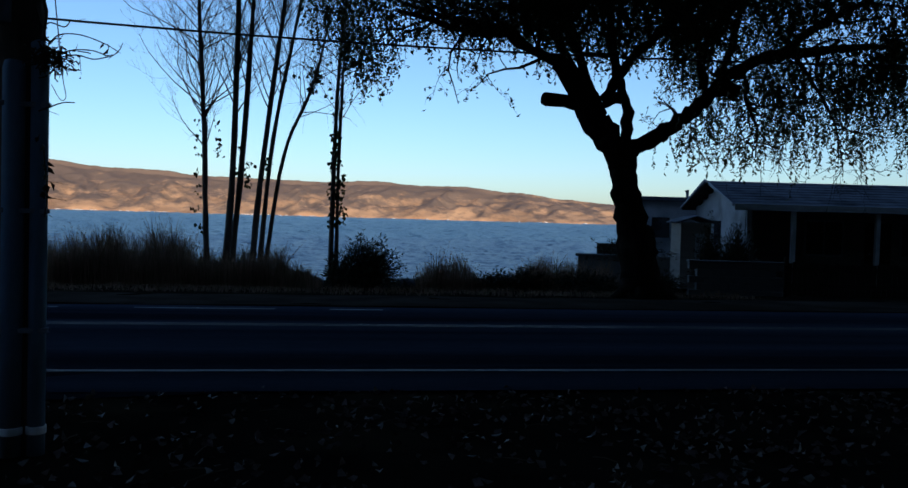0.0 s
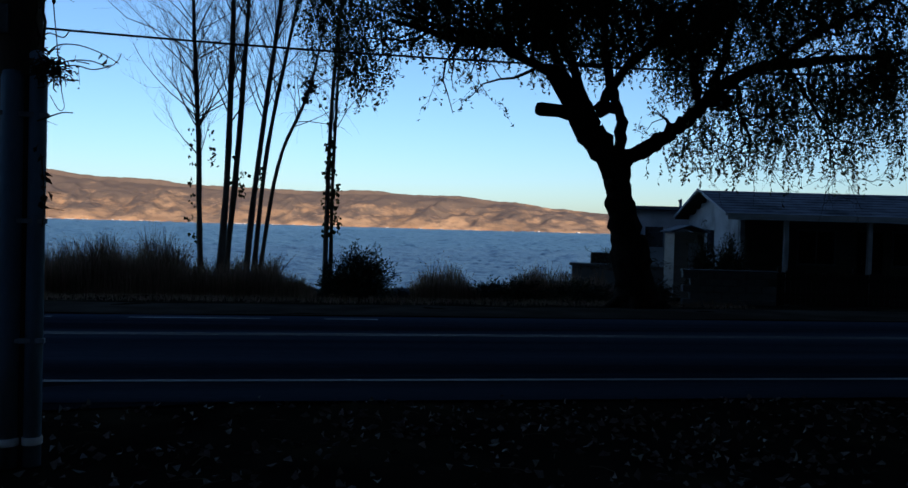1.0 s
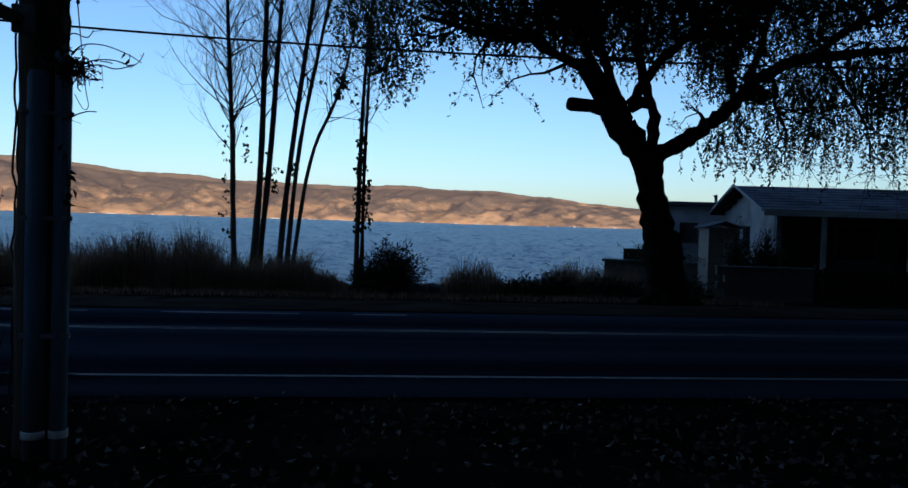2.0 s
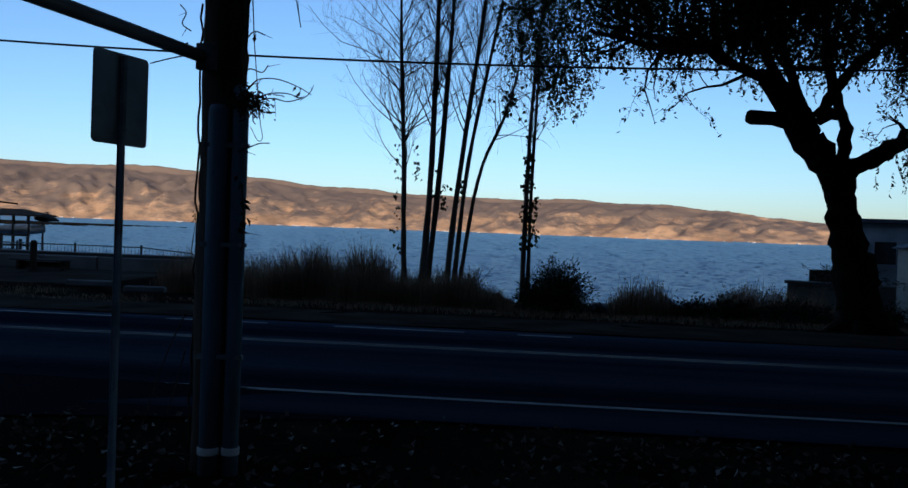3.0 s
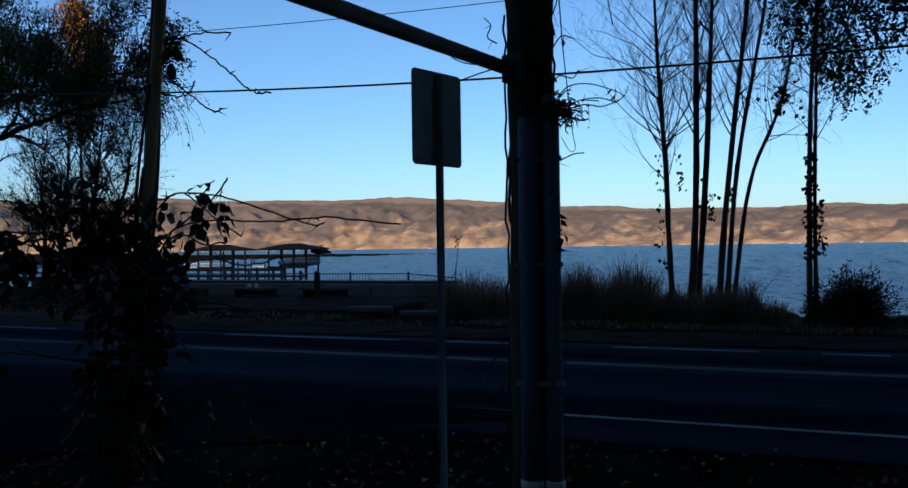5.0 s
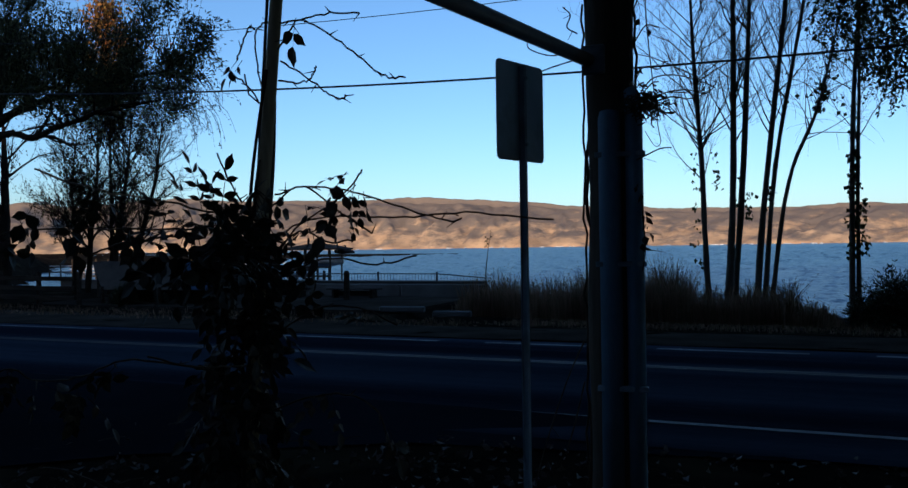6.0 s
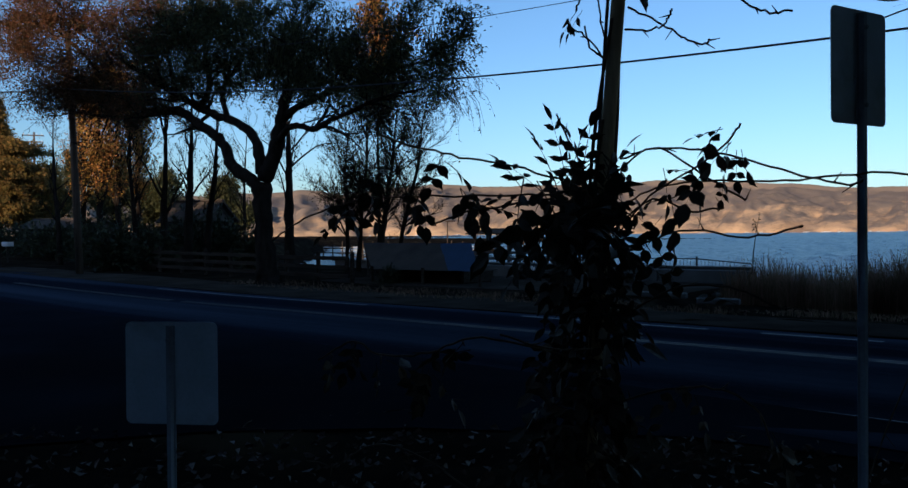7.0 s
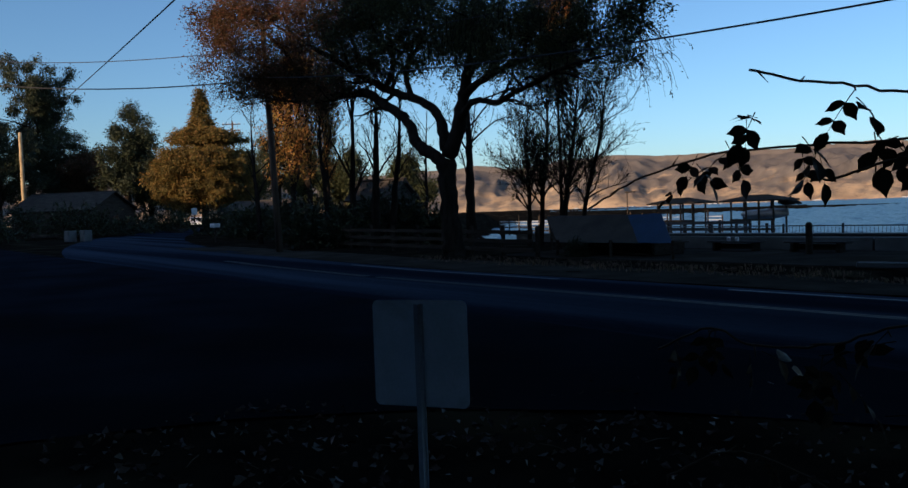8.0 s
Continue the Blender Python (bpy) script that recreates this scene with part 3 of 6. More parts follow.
def rounded_plate(a, b, z0, z1, n, thick, corner):
    """A plate on the line a-b, between two heights, facing n, with rounded corners."""
    a, b, n = Vector((*a, 0)), Vector((*b, 0)), Vector((*n, 0)).normalized()
    w = (b - a).length
    u = (b - a).normalized()
    ring = []
    for cx, cz, s in ((w - corner, z1 - corner, 0), (corner, z1 - corner, 90), (corner, z0 + corner, 180), (w - corner, z0 + corner, 270)):
        for k in range(6):
            t = radians(s + k * 18)
            ring.append((cx + corner * math.cos(t), cz + corner * math.sin(t)))
    g = Geo()
    m = len(ring)
    g.v = [tuple(a + u * x + n * o + Vector((0, 0, z))) for o in (-thick / 2, thick / 2) for x, z in ring]
    g.f = [tuple(range(m - 1, -1, -1)), tuple(range(m, 2 * m))] + [(i, (i + 1) % m, m + (i + 1) % m, m + i) for i in range(m)]
    return g


def road_sign(a, b, z0, z1, label, post_w, lean=0.0):
    """A sign seen from its bare back, on a folded steel post with punched holes and two bolts."""
    mid = ((a[0] + b[0]) / 2, (a[1] + b[1]) / 2)
    n = Vector((b[1] - a[1], a[0] - b[0], 0)).normalized()
    t = thing("road_sign", (mid[0], mid[1], 0), label, "sign")
    plate = part("plate", rounded_plate(a, b, z0, z1, n[:2], .004, .035), M_SIGN_BACK, t)
    u = Vector((b[0] - a[0], b[1] - a[1], 0)).normalized()
    g = Geo()
    c = Vector((mid[0], mid[1], 0)) + n * .022
    prof = [(-post_w / 2, -.016), (-post_w / 2, -.012), (-post_w * .28, -.012), (-post_w * .22, .018), (post_w * .22, .018), (post_w * .28, -.012), (post_w / 2, -.012), (post_w / 2, -.016),
            (post_w * .22, -.016), (post_w * .17, .013), (-post_w * .17, .013), (-post_w * .22, -.016)]
    k = len(prof)
    for z in (-.05, z1 - .02):
        g.v += [tuple(c + u * (px + lean * (z - z0)) + n * py + Vector((0, 0, z))) for px, py in prof]
    g.f = [(i, (i + 1) % k, k + (i + 1) % k, k + i) for i in range(k)] + [tuple(range(k - 1, -1, -1)), tuple(range(k, 2 * k))]
    part("post", g, M_GALV, t, "galvanised steel post")
    for z in (z0 + .1, z1 - .1):
        g = Geo()
        p = c + n * .018 + Vector((0, 0, z))
        g.tube([p, p + n * .012], [.012, .011], 6)
        part("bolt", g, M_GALV, plate)
    return t


utility_pole().location += Vector((.075, -.30, 0))
creeper = loose_creeper()
creeper.location += Vector((.075, -.30, -.045))
creeper.scale = (.95, .95, .95)
road_sign((-.138, 3.909), (.018, 4.354), 2.41, 3.022, "bare aluminium back of a tall roadside sign", .055)
road_sign((-3.40, 1.752), (-2.93, 2.055), .762, 1.352, "bare aluminium back of a low roadside sign", .055)


def cable(name, p0, p1, sag, r, label, x_dip=None):
    g = Geo()
    p0, p1 = Vector(p0), Vector(p1)
    pts = []
    for i in range(41):
        t = i / 40
        p = p0.lerp(p1, t)
        p.z -= sag * 4 * t * (1 - t)
        pts.append(p)
    g.tube(pts, r, 6)
    return solid(name, g, M_WIRE, label, "cable")


def parabola_cable(name, y, x0, x1, base, k, xm, r, label):
    g = Geo()
    g.tube([(x0 + (x1 - x0) * i / 60, y, base + k * (x0 + (x1 - x0) * i / 60 - xm) ** 2) for i in range(61)], r, 6)
    return solid(name, g, M_WIRE, label, "cable")


parabola_cable("overhead_cable", 15.3, -36.6, 46, 5.27, .00200, 4.5, .022, "black telephone cable hanging along the road")
parabola_cable("overhead_cable", 15.6, -36.6, 34, 7.05, .00225, 0, .009, "thin grey power line high along the road")
cable("overhead_cable", (.235, 5.2, 7.75), (-62.3, 12.85, 10.75), 0.1, .026, "thick service cable from the pole to a far pole")
cable("overhead_cable", (-36.7, 16.4, 8.65), (-62, 1.5, 12.2), .9, .03, "black telephone cable beyond the road bend")
cable("overhead_cable", (-36.7, 16.4, 10.15), (-62, 1.5, 13.3), .8, .02, "thin power line beyond the road bend")


# ---- the stake with its climbing vine ----
def pinnate_leaf(rng, pairs=3, size=.06, broad=1.0):
    """A compound leaf: a curved stalk with pairs of pointed, toothed leaflets."""
    g = Geo()
    L = size * (pairs + .6)
    stalk = [Vector((0, 0, 0))]
    for i in range(1, 6):
        stalk.append(Vector((L * i / 5, 0, -.12 * L * (i / 5) ** 2)))
    g.tube(stalk, [.0022 - .0003 * i for i in range(6)], 4)

    def leaflet(base, ang, ln, tilt):
        u = Vector((math.cos(ang), math.sin(ang), tilt)).normalized()
        s = Vector((-math.sin(ang), math.cos(ang), 0))
        nrm = u.cross(s)
        wd = [w * broad for w in (0, .28, .42, .36, .17, 0)]
        left, right, mid = [], [], []
        for k, w in enumerate(wd):
            f = k / 5
            dip = -.16 * ln * f * f
            c = base + u * ln * f + nrm * 0 + Vector((0, 0, dip))
            tooth = 1 + (.12 if k % 2 else -.05)
            mid.append(c)
            left.append(c + s * ln * .5 * w * tooth + Vector((0, 0, .09 * ln * w)))
            right.append(c - s * ln * .5 * w * tooth + Vector((0, 0, .09 * ln * w)))
        o = len(g.v)
        for k in range(6):
            g.v += [tuple(left[k]), tuple(mid[k]), tuple(right[k])]
        for k in range(5):
            a = o + 3 * k
            g.f += [(a, a + 1, a + 4, a + 3), (a + 1, a + 2, a + 5, a + 4)]

    for i in range(pairs):
        b = stalk[0].lerp(stalk[5], (i + .8) / (pairs + .4))
        b.z = -.12 * L * ((i + .8) / (pairs + .4)) ** 2
        for s in (-1, 1):
            leaflet(b, s * radians(rng.uniform(48, 66)), size * rng.uniform(.9, 1.15), rng.uniform(-.5, .15))
    leaflet(stalk[5], rng.uniform(-.2, .2), size * 1.25, -.25)
    return g


def place_leaf(me, parent, p, d, roll, s):
    ob = new("leaf", me)
    ob.parent = parent
    q = Vector(d).normalized().to_track_quat('X', 'Z').to_matrix().to_4x4()
    ob.matrix_basis = Matrix.Translation(Vector(p) - ORIGIN[parent.name]) @ q @ Matrix.Rotation(roll, 4, 'X') @ Matrix.Diagonal((s, s, s, 1))
    return ob


def stake_x(z):
    """Where the leaning stake stands at height z."""
    return float(np.interp(z, (-.1, 1.2, 2.08, 2.72, 3.3), (-.255, -.20, -.137, -.075, -.02)))


def vine():
    rng = np.random.default_rng(21)
    st = thing("stake", (-.21, 1.6, 0), "leaning yellowed wooden stake beside the verge", "stake")
    g = Geo()
    g.tube([(-.255, 1.60, -.1), (-.20, 1.60, 1.2), (-.137, 1.60, 2.08), (-.075, 1.60, 2.72), (-.02, 1.6, 3.3)], [.025, .024, .022, .0215, .021], 12)
    part("shaft", g, M_STAKE, st, smooth=True)
    guy = Geo()
    guy.tube([(-.33, 1.62, 0), (-.235, 1.62, 1.3), (-.178, 1.62, 2.08), (-.118, 1.61, 2.74), (-.06, 1.6, 3.4)], .0055, 6)
    part("guy_wire", guy, M_WIRE, st, "dark guy wire")

    t = thing("climbing_vine", (-.2, 1.5, 0), "climbing vine with drying pinnate leaves round a stake", "vine")
    # twining stems on the stake
    for n, (z0, z1, a0, w) in enumerate(((0, 2.75, 0, 3.2), (0, 2.66, 2, 2.4), (0, 2.5, 4, 2.9), (0, 2.2, 1, 1.7))):
        g = Geo()
        pts = []
        for i in range(46):
            z = z0 + (z1 - z0) * i / 45
            x = stake_x(z) - .01
            r = .026 + .010 * math.sin(3 * z + n) + .03 * max(0, 1.6 - z) / 1.6
            a = a0 + w * z
            pts.append((x + r * math.cos(a), 1.6 + r * math.sin(a), z))
        g.tube(pts, [.011 - .006 * i / 45 for i in range(46)], 6)
        part("stem", g, M_VINE_STEM, t, smooth=True)
    shoots = [  # x, y, z along each runner
        [(-.09, 1.6, 2.08), (.02, 1.6, 2.10), (.15, 1.6, 2.09), (.27, 1.62, 2.06), (.42, 1.66, 2.005), (.53, 1.66, 1.975), (.57, 1.66, 1.985)],
        [(-.12, 1.6, 1.90), (-.02, 1.6, 1.97), (.15, 1.6, 2.0), (.39, 1.62, 1.99), (.6, 1.62, 2.0), (.88, 1.62, 1.97)],
        [(-.09, 1.58, 2.04), (.04, 1.56, 2.10), (.17, 1.55, 2.03), (.31, 1.55, 1.94)],
        [(-.14, 1.6, 1.85), (.04, 1.55, 1.95), (.15, 1.55, 1.915), (.25, 1.55, 1.92)],
        [(-.10, 1.58, 1.84), (.06, 1.5, 1.96), (.20, 1.46, 2.02), (.30, 1.44, 2.08), (.34, 1.44, 2.13)],
        [(-.07, 1.6, 2.57), (-.01, 1.58, 2.62), (.05, 1.56, 2.645), (.16, 1.56, 2.585), (.28, 1.56, 2.49), (.36, 1.56, 2.43), (.43, 1.56, 2.42)],
        [(-.06, 1.6, 2.66), (.05, 1.56, 2.645), (.14, 1.56, 2.655), (.27, 1.56, 2.64)],
        [(-.06, 1.6, 2.53), (.05, 1.6, 2.46), (.13, 1.6, 2.40), (.18, 1.6, 2.38), (.19, 1.6, 2.395)],
        [(-.07, 1.6, 2.465), (.03, 1.6, 2.45), (.07, 1.6, 2.475), (.08, 1.6, 2.50)],
        [(-.08, 1.6, 2.67), (-.14, 1.6, 2.66), (-.165, 1.6, 2.62), (-.15, 1.6, 2.5), (-.125, 1.6, 2.38), (-.12, 1.6, 2.3)],
        [(-.165, 1.6, 2.65), (-.19, 1.6, 2.66), (-.22, 1.6, 2.60), (-.24, 1.6, 2.55)],
        [(-.12, 1.6, 2.36), (-.18, 1.6, 2.44), (-.27, 1.6, 2.515)],
        [(-.13, 1.6, 2.38), (-.19, 1.6, 2.43), (-.21, 1.6, 2.50)],
        [(-.1, 1.5, 1.9), (.06, 1.2, 1.96), (-.05, 1.12, 1.955), (-.28, 1.1, 1.96), (-.5, 1.08, 1.965), (-.67, 1.06, 1.96), (-.9, 1.05, 1.91), (-1.07, 1.05, 1.84)],
        [(-.03, 1.15, 1.945), (-.15, 1.1, 1.93), (-.28, 1.1, 1.915), (-.40, 1.1, 1.885), (-.42, 1.1, 1.90)],
        [(-.15, 1.5, 2.0), (-.20, 1.2, 2.04), (-.3, 1.06, 2.07), (-.44, 1.05, 2.105), (-.56, 1.05, 2.145)],
        [(-.15, 1.4, 1.5), (-.23, 1.1, 1.58), (-.37, 1.05, 1.535), (-.56, 1.05, 1.51), (-.68, 1.05, 1.54), (-.84, 1.05, 1.47)],
        [(-.1, 1.45, 1.52), (-.05, 1.15, 1.56), (-.13, 1.05, 1.60)],
        [(-.05, 1.5, 1.60), (.12, 1.5, 1.70), (.28, 1.5, 1.71), (.42, 1.5, 1.66)], [(-.08, 1.5, 1.35), (.1, 1.45, 1.42), (.26, 1.45, 1.45), (.38, 1.45, 1.40), (.42, 1.45, 1.28)],
        [(-.1, 1.55, 1.78), (.1, 1.6, 1.86), (.3, 1.6, 1.84), (.44, 1.6, 1.87)], [(-.15, 1.5, 2.05), (-.2, 1.5, 2.12), (-.25, 1.5, 2.22)],
        [(-.2, 1.4, .9), (0, 1.3, 1.1), (.2, 1.25, 1.15), (.33, 1.2, 1.05)], [(-.25, 1.4, .9), (-.45, 1.25, 1.12), (-.7, 1.2, 1.2), (-.9, 1.15, 1.1)],
    ]
    paths = []
    for s in shoots:
        g = Geo()
        n = len(s)
        pts, rad = smooth_path([(*p, .0034 - .0019 * i / n) for i, p in enumerate(s)], 6)
        for i in range(1, len(pts) - 1):
            pts[i] = pts[i] + Vector(rng.normal(0, .0018, 3))
        g.tube(pts, rad, 6)
        for i in range(3, len(pts), 5):      # buds and broken leaf stalks
            d = Vector(rng.normal(0, 1, 3)).normalized()
            g.tube([pts[i], pts[i] + d * .012, pts[i] + d * rng.uniform(.018, .04)], [.0030, .0022, .001], 4)
        part("shoot", g, M_VINE_STEM, t, smooth=True)
        paths.append(pts)
    kinds = [mesh_of("leaf", pinnate_leaf(rng, k, sz, w), M_VINE) for k, sz, w in ((3, .060, 1.0), (2, .066, 1.4), (3, .052, 1.0), (1, .078, 1.6), (2, .060, 1.5))]
    # the dense column of leaves on the stake
    for i in range(340):
        z = 2.10 - 1.85 * rng.uniform() ** 1.15
        spread = .03 + .035 * max(0, min(1, (2.15 - z) / .5)) + .11 * max(0, (1.5 - z))
        a = rng.uniform(0, 2 * math.pi)
        r = spread * math.sqrt(rng.uniform(.02, 1))
        y = 1.5 + r * math.sin(a) * .8
        x = stake_x(z) + .02 + r * math.cos(a)
        d = (math.cos(a) * .8, math.sin(a) * .8, rng.uniform(-1.5, -.1))
        place_leaf(kinds[rng.integers(5)], t, (x, y, z), d, rng.normal(0, .8), rng.uniform(.6, .95))
    # upright fresh leaves on top, towards the path
    for p, d, k, s in (((-.05, 1.02, 1.98), (-.35, 0, 1), 0, 1.0), ((-.02, 1.02, 1.97), (.1, 0, 1.2), 2, 1.05), ((-.11, 1.05, 1.98), (-.9, 0, .75), 0, 1.0), ((-.15, 1.08, 1.96), (-1, -.1, .2), 0, 1.0),
                       ((0, 1.05, 2.0), (-.2, 0, 1), 1, 1.0), ((.02, 1.1, 2.0), (.35, 0, .6), 1, .9), ((-.06, 1.06, 2.03), (-.1, -.1, 1), 0, .9), ((-.2, 1.08, 2.0), (-.7, 0, .9), 1, .9)):
        place_leaf(kinds[k], t, (p[0] + .12, p[1], p[2] - .03), d, rng.normal(0, .35), s * .66)
    for i in range(40):
        p = (rng.normal(.0, .05), rng.normal(1.15, .07), rng.uniform(1.80, 2.02))
        place_leaf(kinds[rng.integers(5)], t, p, (rng.normal(0, .7), rng.normal(0, .4), rng.uniform(-1, .5)), rng.normal(0, .9), rng.uniform(.6, .9))
    # hanging bunches along the shoots
    bunches = (((.30, 1.44, 2.10), 6), ((.33, 1.44, 2.06), 4), ((.24, 1.5, 2.0), 4), ((.20, 1.48, 2.02), 3), ((.11, 1.5, 2.03), 4), ((.10, 1.5, 1.96), 4), ((.10, 1.5, 1.88), 4), ((.09, 1.5, 1.82), 3),
               ((.04, 1.56, 2.65), 2), ((-.235, 1.6, 2.56), 4), ((-.62, 1.06, 1.985), 4), ((-.70, 1.05, 1.95), 4), ((-.72, 1.05, 1.90), 3), ((-.57, 1.05, 2.03), 3), ((-.52, 1.05, 2.06), 2), ((-.44, 1.06, 1.98), 4), ((-.40, 1.06, 1.95), 3),
               ((-.3, 1.1, 1.98), 4), ((-.26, 1.1, 1.95), 4), ((-.32, 1.06, 2.07), 3), ((-.56, 1.05, 1.5), 4), ((-.68, 1.05, 1.53), 5), ((-.78, 1.05, 1.5), 4), ((-.42, 1.05, 1.50), 5), ((-.35, 1.05, 1.48), 5), ((-.27, 1.08, 1.55), 4),
               ((.40, 1.45, 1.36), 4), ((.3, 1.5, 1.66), 2), ((.2, 1.5, 1.44), 4), ((-.4, 1.25, 1.15), 4), ((-.62, 1.2, 1.17), 4), ((.2, 1.25, 1.12), 5), ((-.8, 1.15, 1.1), 3))
    for p, n in bunches:
        for _ in range(max(1, round(n * .6))):
            place_leaf(kinds[(1, 3, 3, 4)[rng.integers(4)]], t, Vector(p) + Vector(rng.normal(0, .012, 3)),
                       (rng.normal(0, .45), rng.normal(0, .35), rng.uniform(-1.2, .1)), rng.normal(0, .8), rng.uniform(.45, .75))
    t.location.z -= .015


vine()


def litter():
    rng = np.random.default_rng(3)
    t = thing("leaf_litter", (1.5, 4, 0), "scattered brown fallen leaves on the dark verge", "leaves", kind="stuff")
    P, A = [], []
    while len(P) < 3800:
        x, y = rng.uniform(-7, 11), rng.uniform(.6, 7.1)
        if y > 6.9 - max(0, (1.5 - x)) * .13 - max(0, -x - 2) * .62:
            if rng.uniform() > .03:
                continue
        if noise.noise(Vector((x * .6, y * .6, 2))) < rng.uniform(-.7, .35):
            continue
        P.append((x, y, bumpy(x, y) + .012 + rng.uniform(0, .02)))
        A.append((rng.normal(), rng.normal(), rng.normal(.1, .25)))
    leaves("fallen_leaf", P, A, .085, .055, M_LITTER, t, rng, kind="stuff", curl=.35)
    g = Geo()
    for i in range(120):
        x, y = rng.uniform(-6, 10), rng.uniform(1, 6.8)
        a = rng.uniform(0, 6.3)
        p = Vector((x, y, bumpy(x, y) + .015))
        d = Vector((math.cos(a), math.sin(a), .03)) * rng.uniform(.08, .35)
        g.tube([p, p + d * .5 + Vector((0, 0, .012)), p + d], .004, 4)
    part("fallen_twig", g, M_TWIG, t, kind="stuff")


litter()


# ---- across the road: trees on the bank ----
def clumped(rng, c, r, clumps, per, size, shell=.3):
    """Points gathered in clumps inside an ellipsoid."""
    cs = in_blob(rng, c, r, clumps, shell)
    return np.concatenate([rng.normal(k, size, (per, 3)) for k in cs])


def big_shade_tree():
    rng = np.random.default_rng(31)
    Y = 18.5
    t = thing("shade_tree", (10.6, Y, 0), "old gnarled shade tree with sawn limbs and drooping leafy shoots", "tree")
    g = Geo()
    trunk = limb(g, [(10.72, Y, -.15, .62), (10.62, Y, .25, .50), (10.42, Y, 1.3, .46), (10.14, Y, 2.45, .34), (9.98, Y, 3.4, .36)], rng, 6, 14, .10)
    for a in range(6):
        d = Vector((math.cos(a * 1.05), math.sin(a * 1.05), 0))
        b = Vector((10.68, Y, .35))
        g.tube([b, b + d * .45 - Vector((0, 0, .25)), b + d * .85 - Vector((0, 0, .45))], [.26, .2, .07], 7)
    for x, z, r in ((9.78, 3.0, .15), (9.72, 2.55, .12), (10.45, 2.0, .16), (10.72, 1.1, .2), (9.3, 4.1, .13), (10.05, 1.7, .14)):
        g.tube([(x, Y - .2, z - r), (x, Y - .25, z), (x, Y - .2, z + r)], [r * .5, r, r * .5], 8)
    L = []
    L.append(limb(g, [(9.98, Y, 3.3, .340), (9.46, Y - .1, 4.02, .340), (9.0, Y - .2, 4.62, .323), (8.3, Y - .5, 5.45, .212), (7.75, Y - .7, 5.72, .118), (7.2, Y - .8, 5.90, .101), (6.62, Y - .9, 6.2, .100),
                      (5.9, Y - 1.0, 6.12, .085), (5.0, Y - 1.1, 6.32, .065), (4.1, Y - 1.1, 6.5, .040)], rng, 5, 10, .16))
    L.append(limb(g, [(7.3, Y - .8, 5.88, .096), (6.9, Y - .6, 6.25, .104), (6.3, Y - .5, 6.45, .085), (5.4, Y - .4, 6.6, .067), (4.2, Y - .2, 6.95, .038)], rng, 5, 8, .2))
    L.append(limb(g, [(9.05, Y - .1, 4.7, .160), (8.5, Y, 5.8, .120), (7.95, Y + .2, 6.9, .096), (7.6, Y + .4, 7.9, .085), (7.0, Y + .6, 8.9, .048)], rng, 5, 9, .16))
    L.append(limb(g, [(9.2, Y + .1, 4.85, .152), (8.88, Y + .4, 6.1, .120), (8.6, Y + .7, 7.1, .096), (8.3, Y + 1, 8.2, .076), (8.1, Y + 1.2, 9.4, .038)], rng, 5, 9, .16))
    L.append(limb(g, [(9.4, Y - .1, 4.85, .144), (10.0, Y - .4, 5.88, .112), (10.8, Y - .8, 6.7, .104), (11.6, Y - 1.2, 7.8, .076), (12.3, Y - 1.5, 8.8, .038)], rng, 5, 9, .16))
    L.append(limb(g, [(10.07, Y + .1, 3.6, .176), (10.16, Y + .2, 4.6, .136), (9.9, Y + .3, 5.6, .120), (9.74, Y + .5, 6.9, .096), (9.9, Y + .6, 8.0, .076), (10.2, Y + .7, 9.2, .038)], rng, 5, 9, .14))
    L.append(limb(g, [(10.05, Y, 3.5, .22), (10.48, Y + .2, 3.81, 0.210), (11.07, Y + .2, 4.13, 0.190), (11.69, Y + .2, 4.58, 0.180), (12.31, Y + .2, 5.14, 0.170), (12.78, Y + .2, 5.62, 0.165), (13.90, Y + .2, 6.25, 0.140), (15.39, Y + .2, 6.52, 0.120), (17.9, Y + .6, 6.9, .066), (19.6, Y + .4, 7.2, .03)], rng, 5, 10, .14))
    L.append(limb(g, [(12.2, Y + .3, 5.35, .128), (12.15, Y + .2, 6.3, .104), (12.55, Y + .1, 7.1, .095), (12.9, Y - .2, 8.1, .067), (13.4, Y - .4, 9.2, .028)], rng, 5, 8, .16))
    L.append(limb(g, [(12.7, Y + .4, 5.75, .120), (13.3, Y + .9, 6.7, .096), (13.7, Y + 1.3, 7.7, .076), (14.4, Y + 1.7, 8.8, .028)], rng, 5, 8, .16))
    L.append(limb(g, [(14.3, Y + .5, 6.3, .096), (15.2, Y - .2, 7.1, .095), (16.2, Y - .9, 7.7, .067), (17.5, Y - 1.4, 8.3, .028)], rng, 5, 8, .16))
    L.append(limb(g, [(13.4, Y + .5, 6.1, .057), (13.48, Y + .3, 5.4, .043), (13.36, Y + .2, 5.1, .038), (13.65, Y + .1, 4.4, .028), (13.6, Y, 3.6, .014)], rng, 5, 6, .2))
    L.append(limb(g, [(14.9, Y + .5, 6.4, .067), (15.3, Y + .2, 5.6, .048), (15.8, Y, 4.6, .028), (15.9, Y - .1, 3.7, .011)], rng, 5, 6, .2))
    part("trunk", g, M_BARK, t, smooth=True)
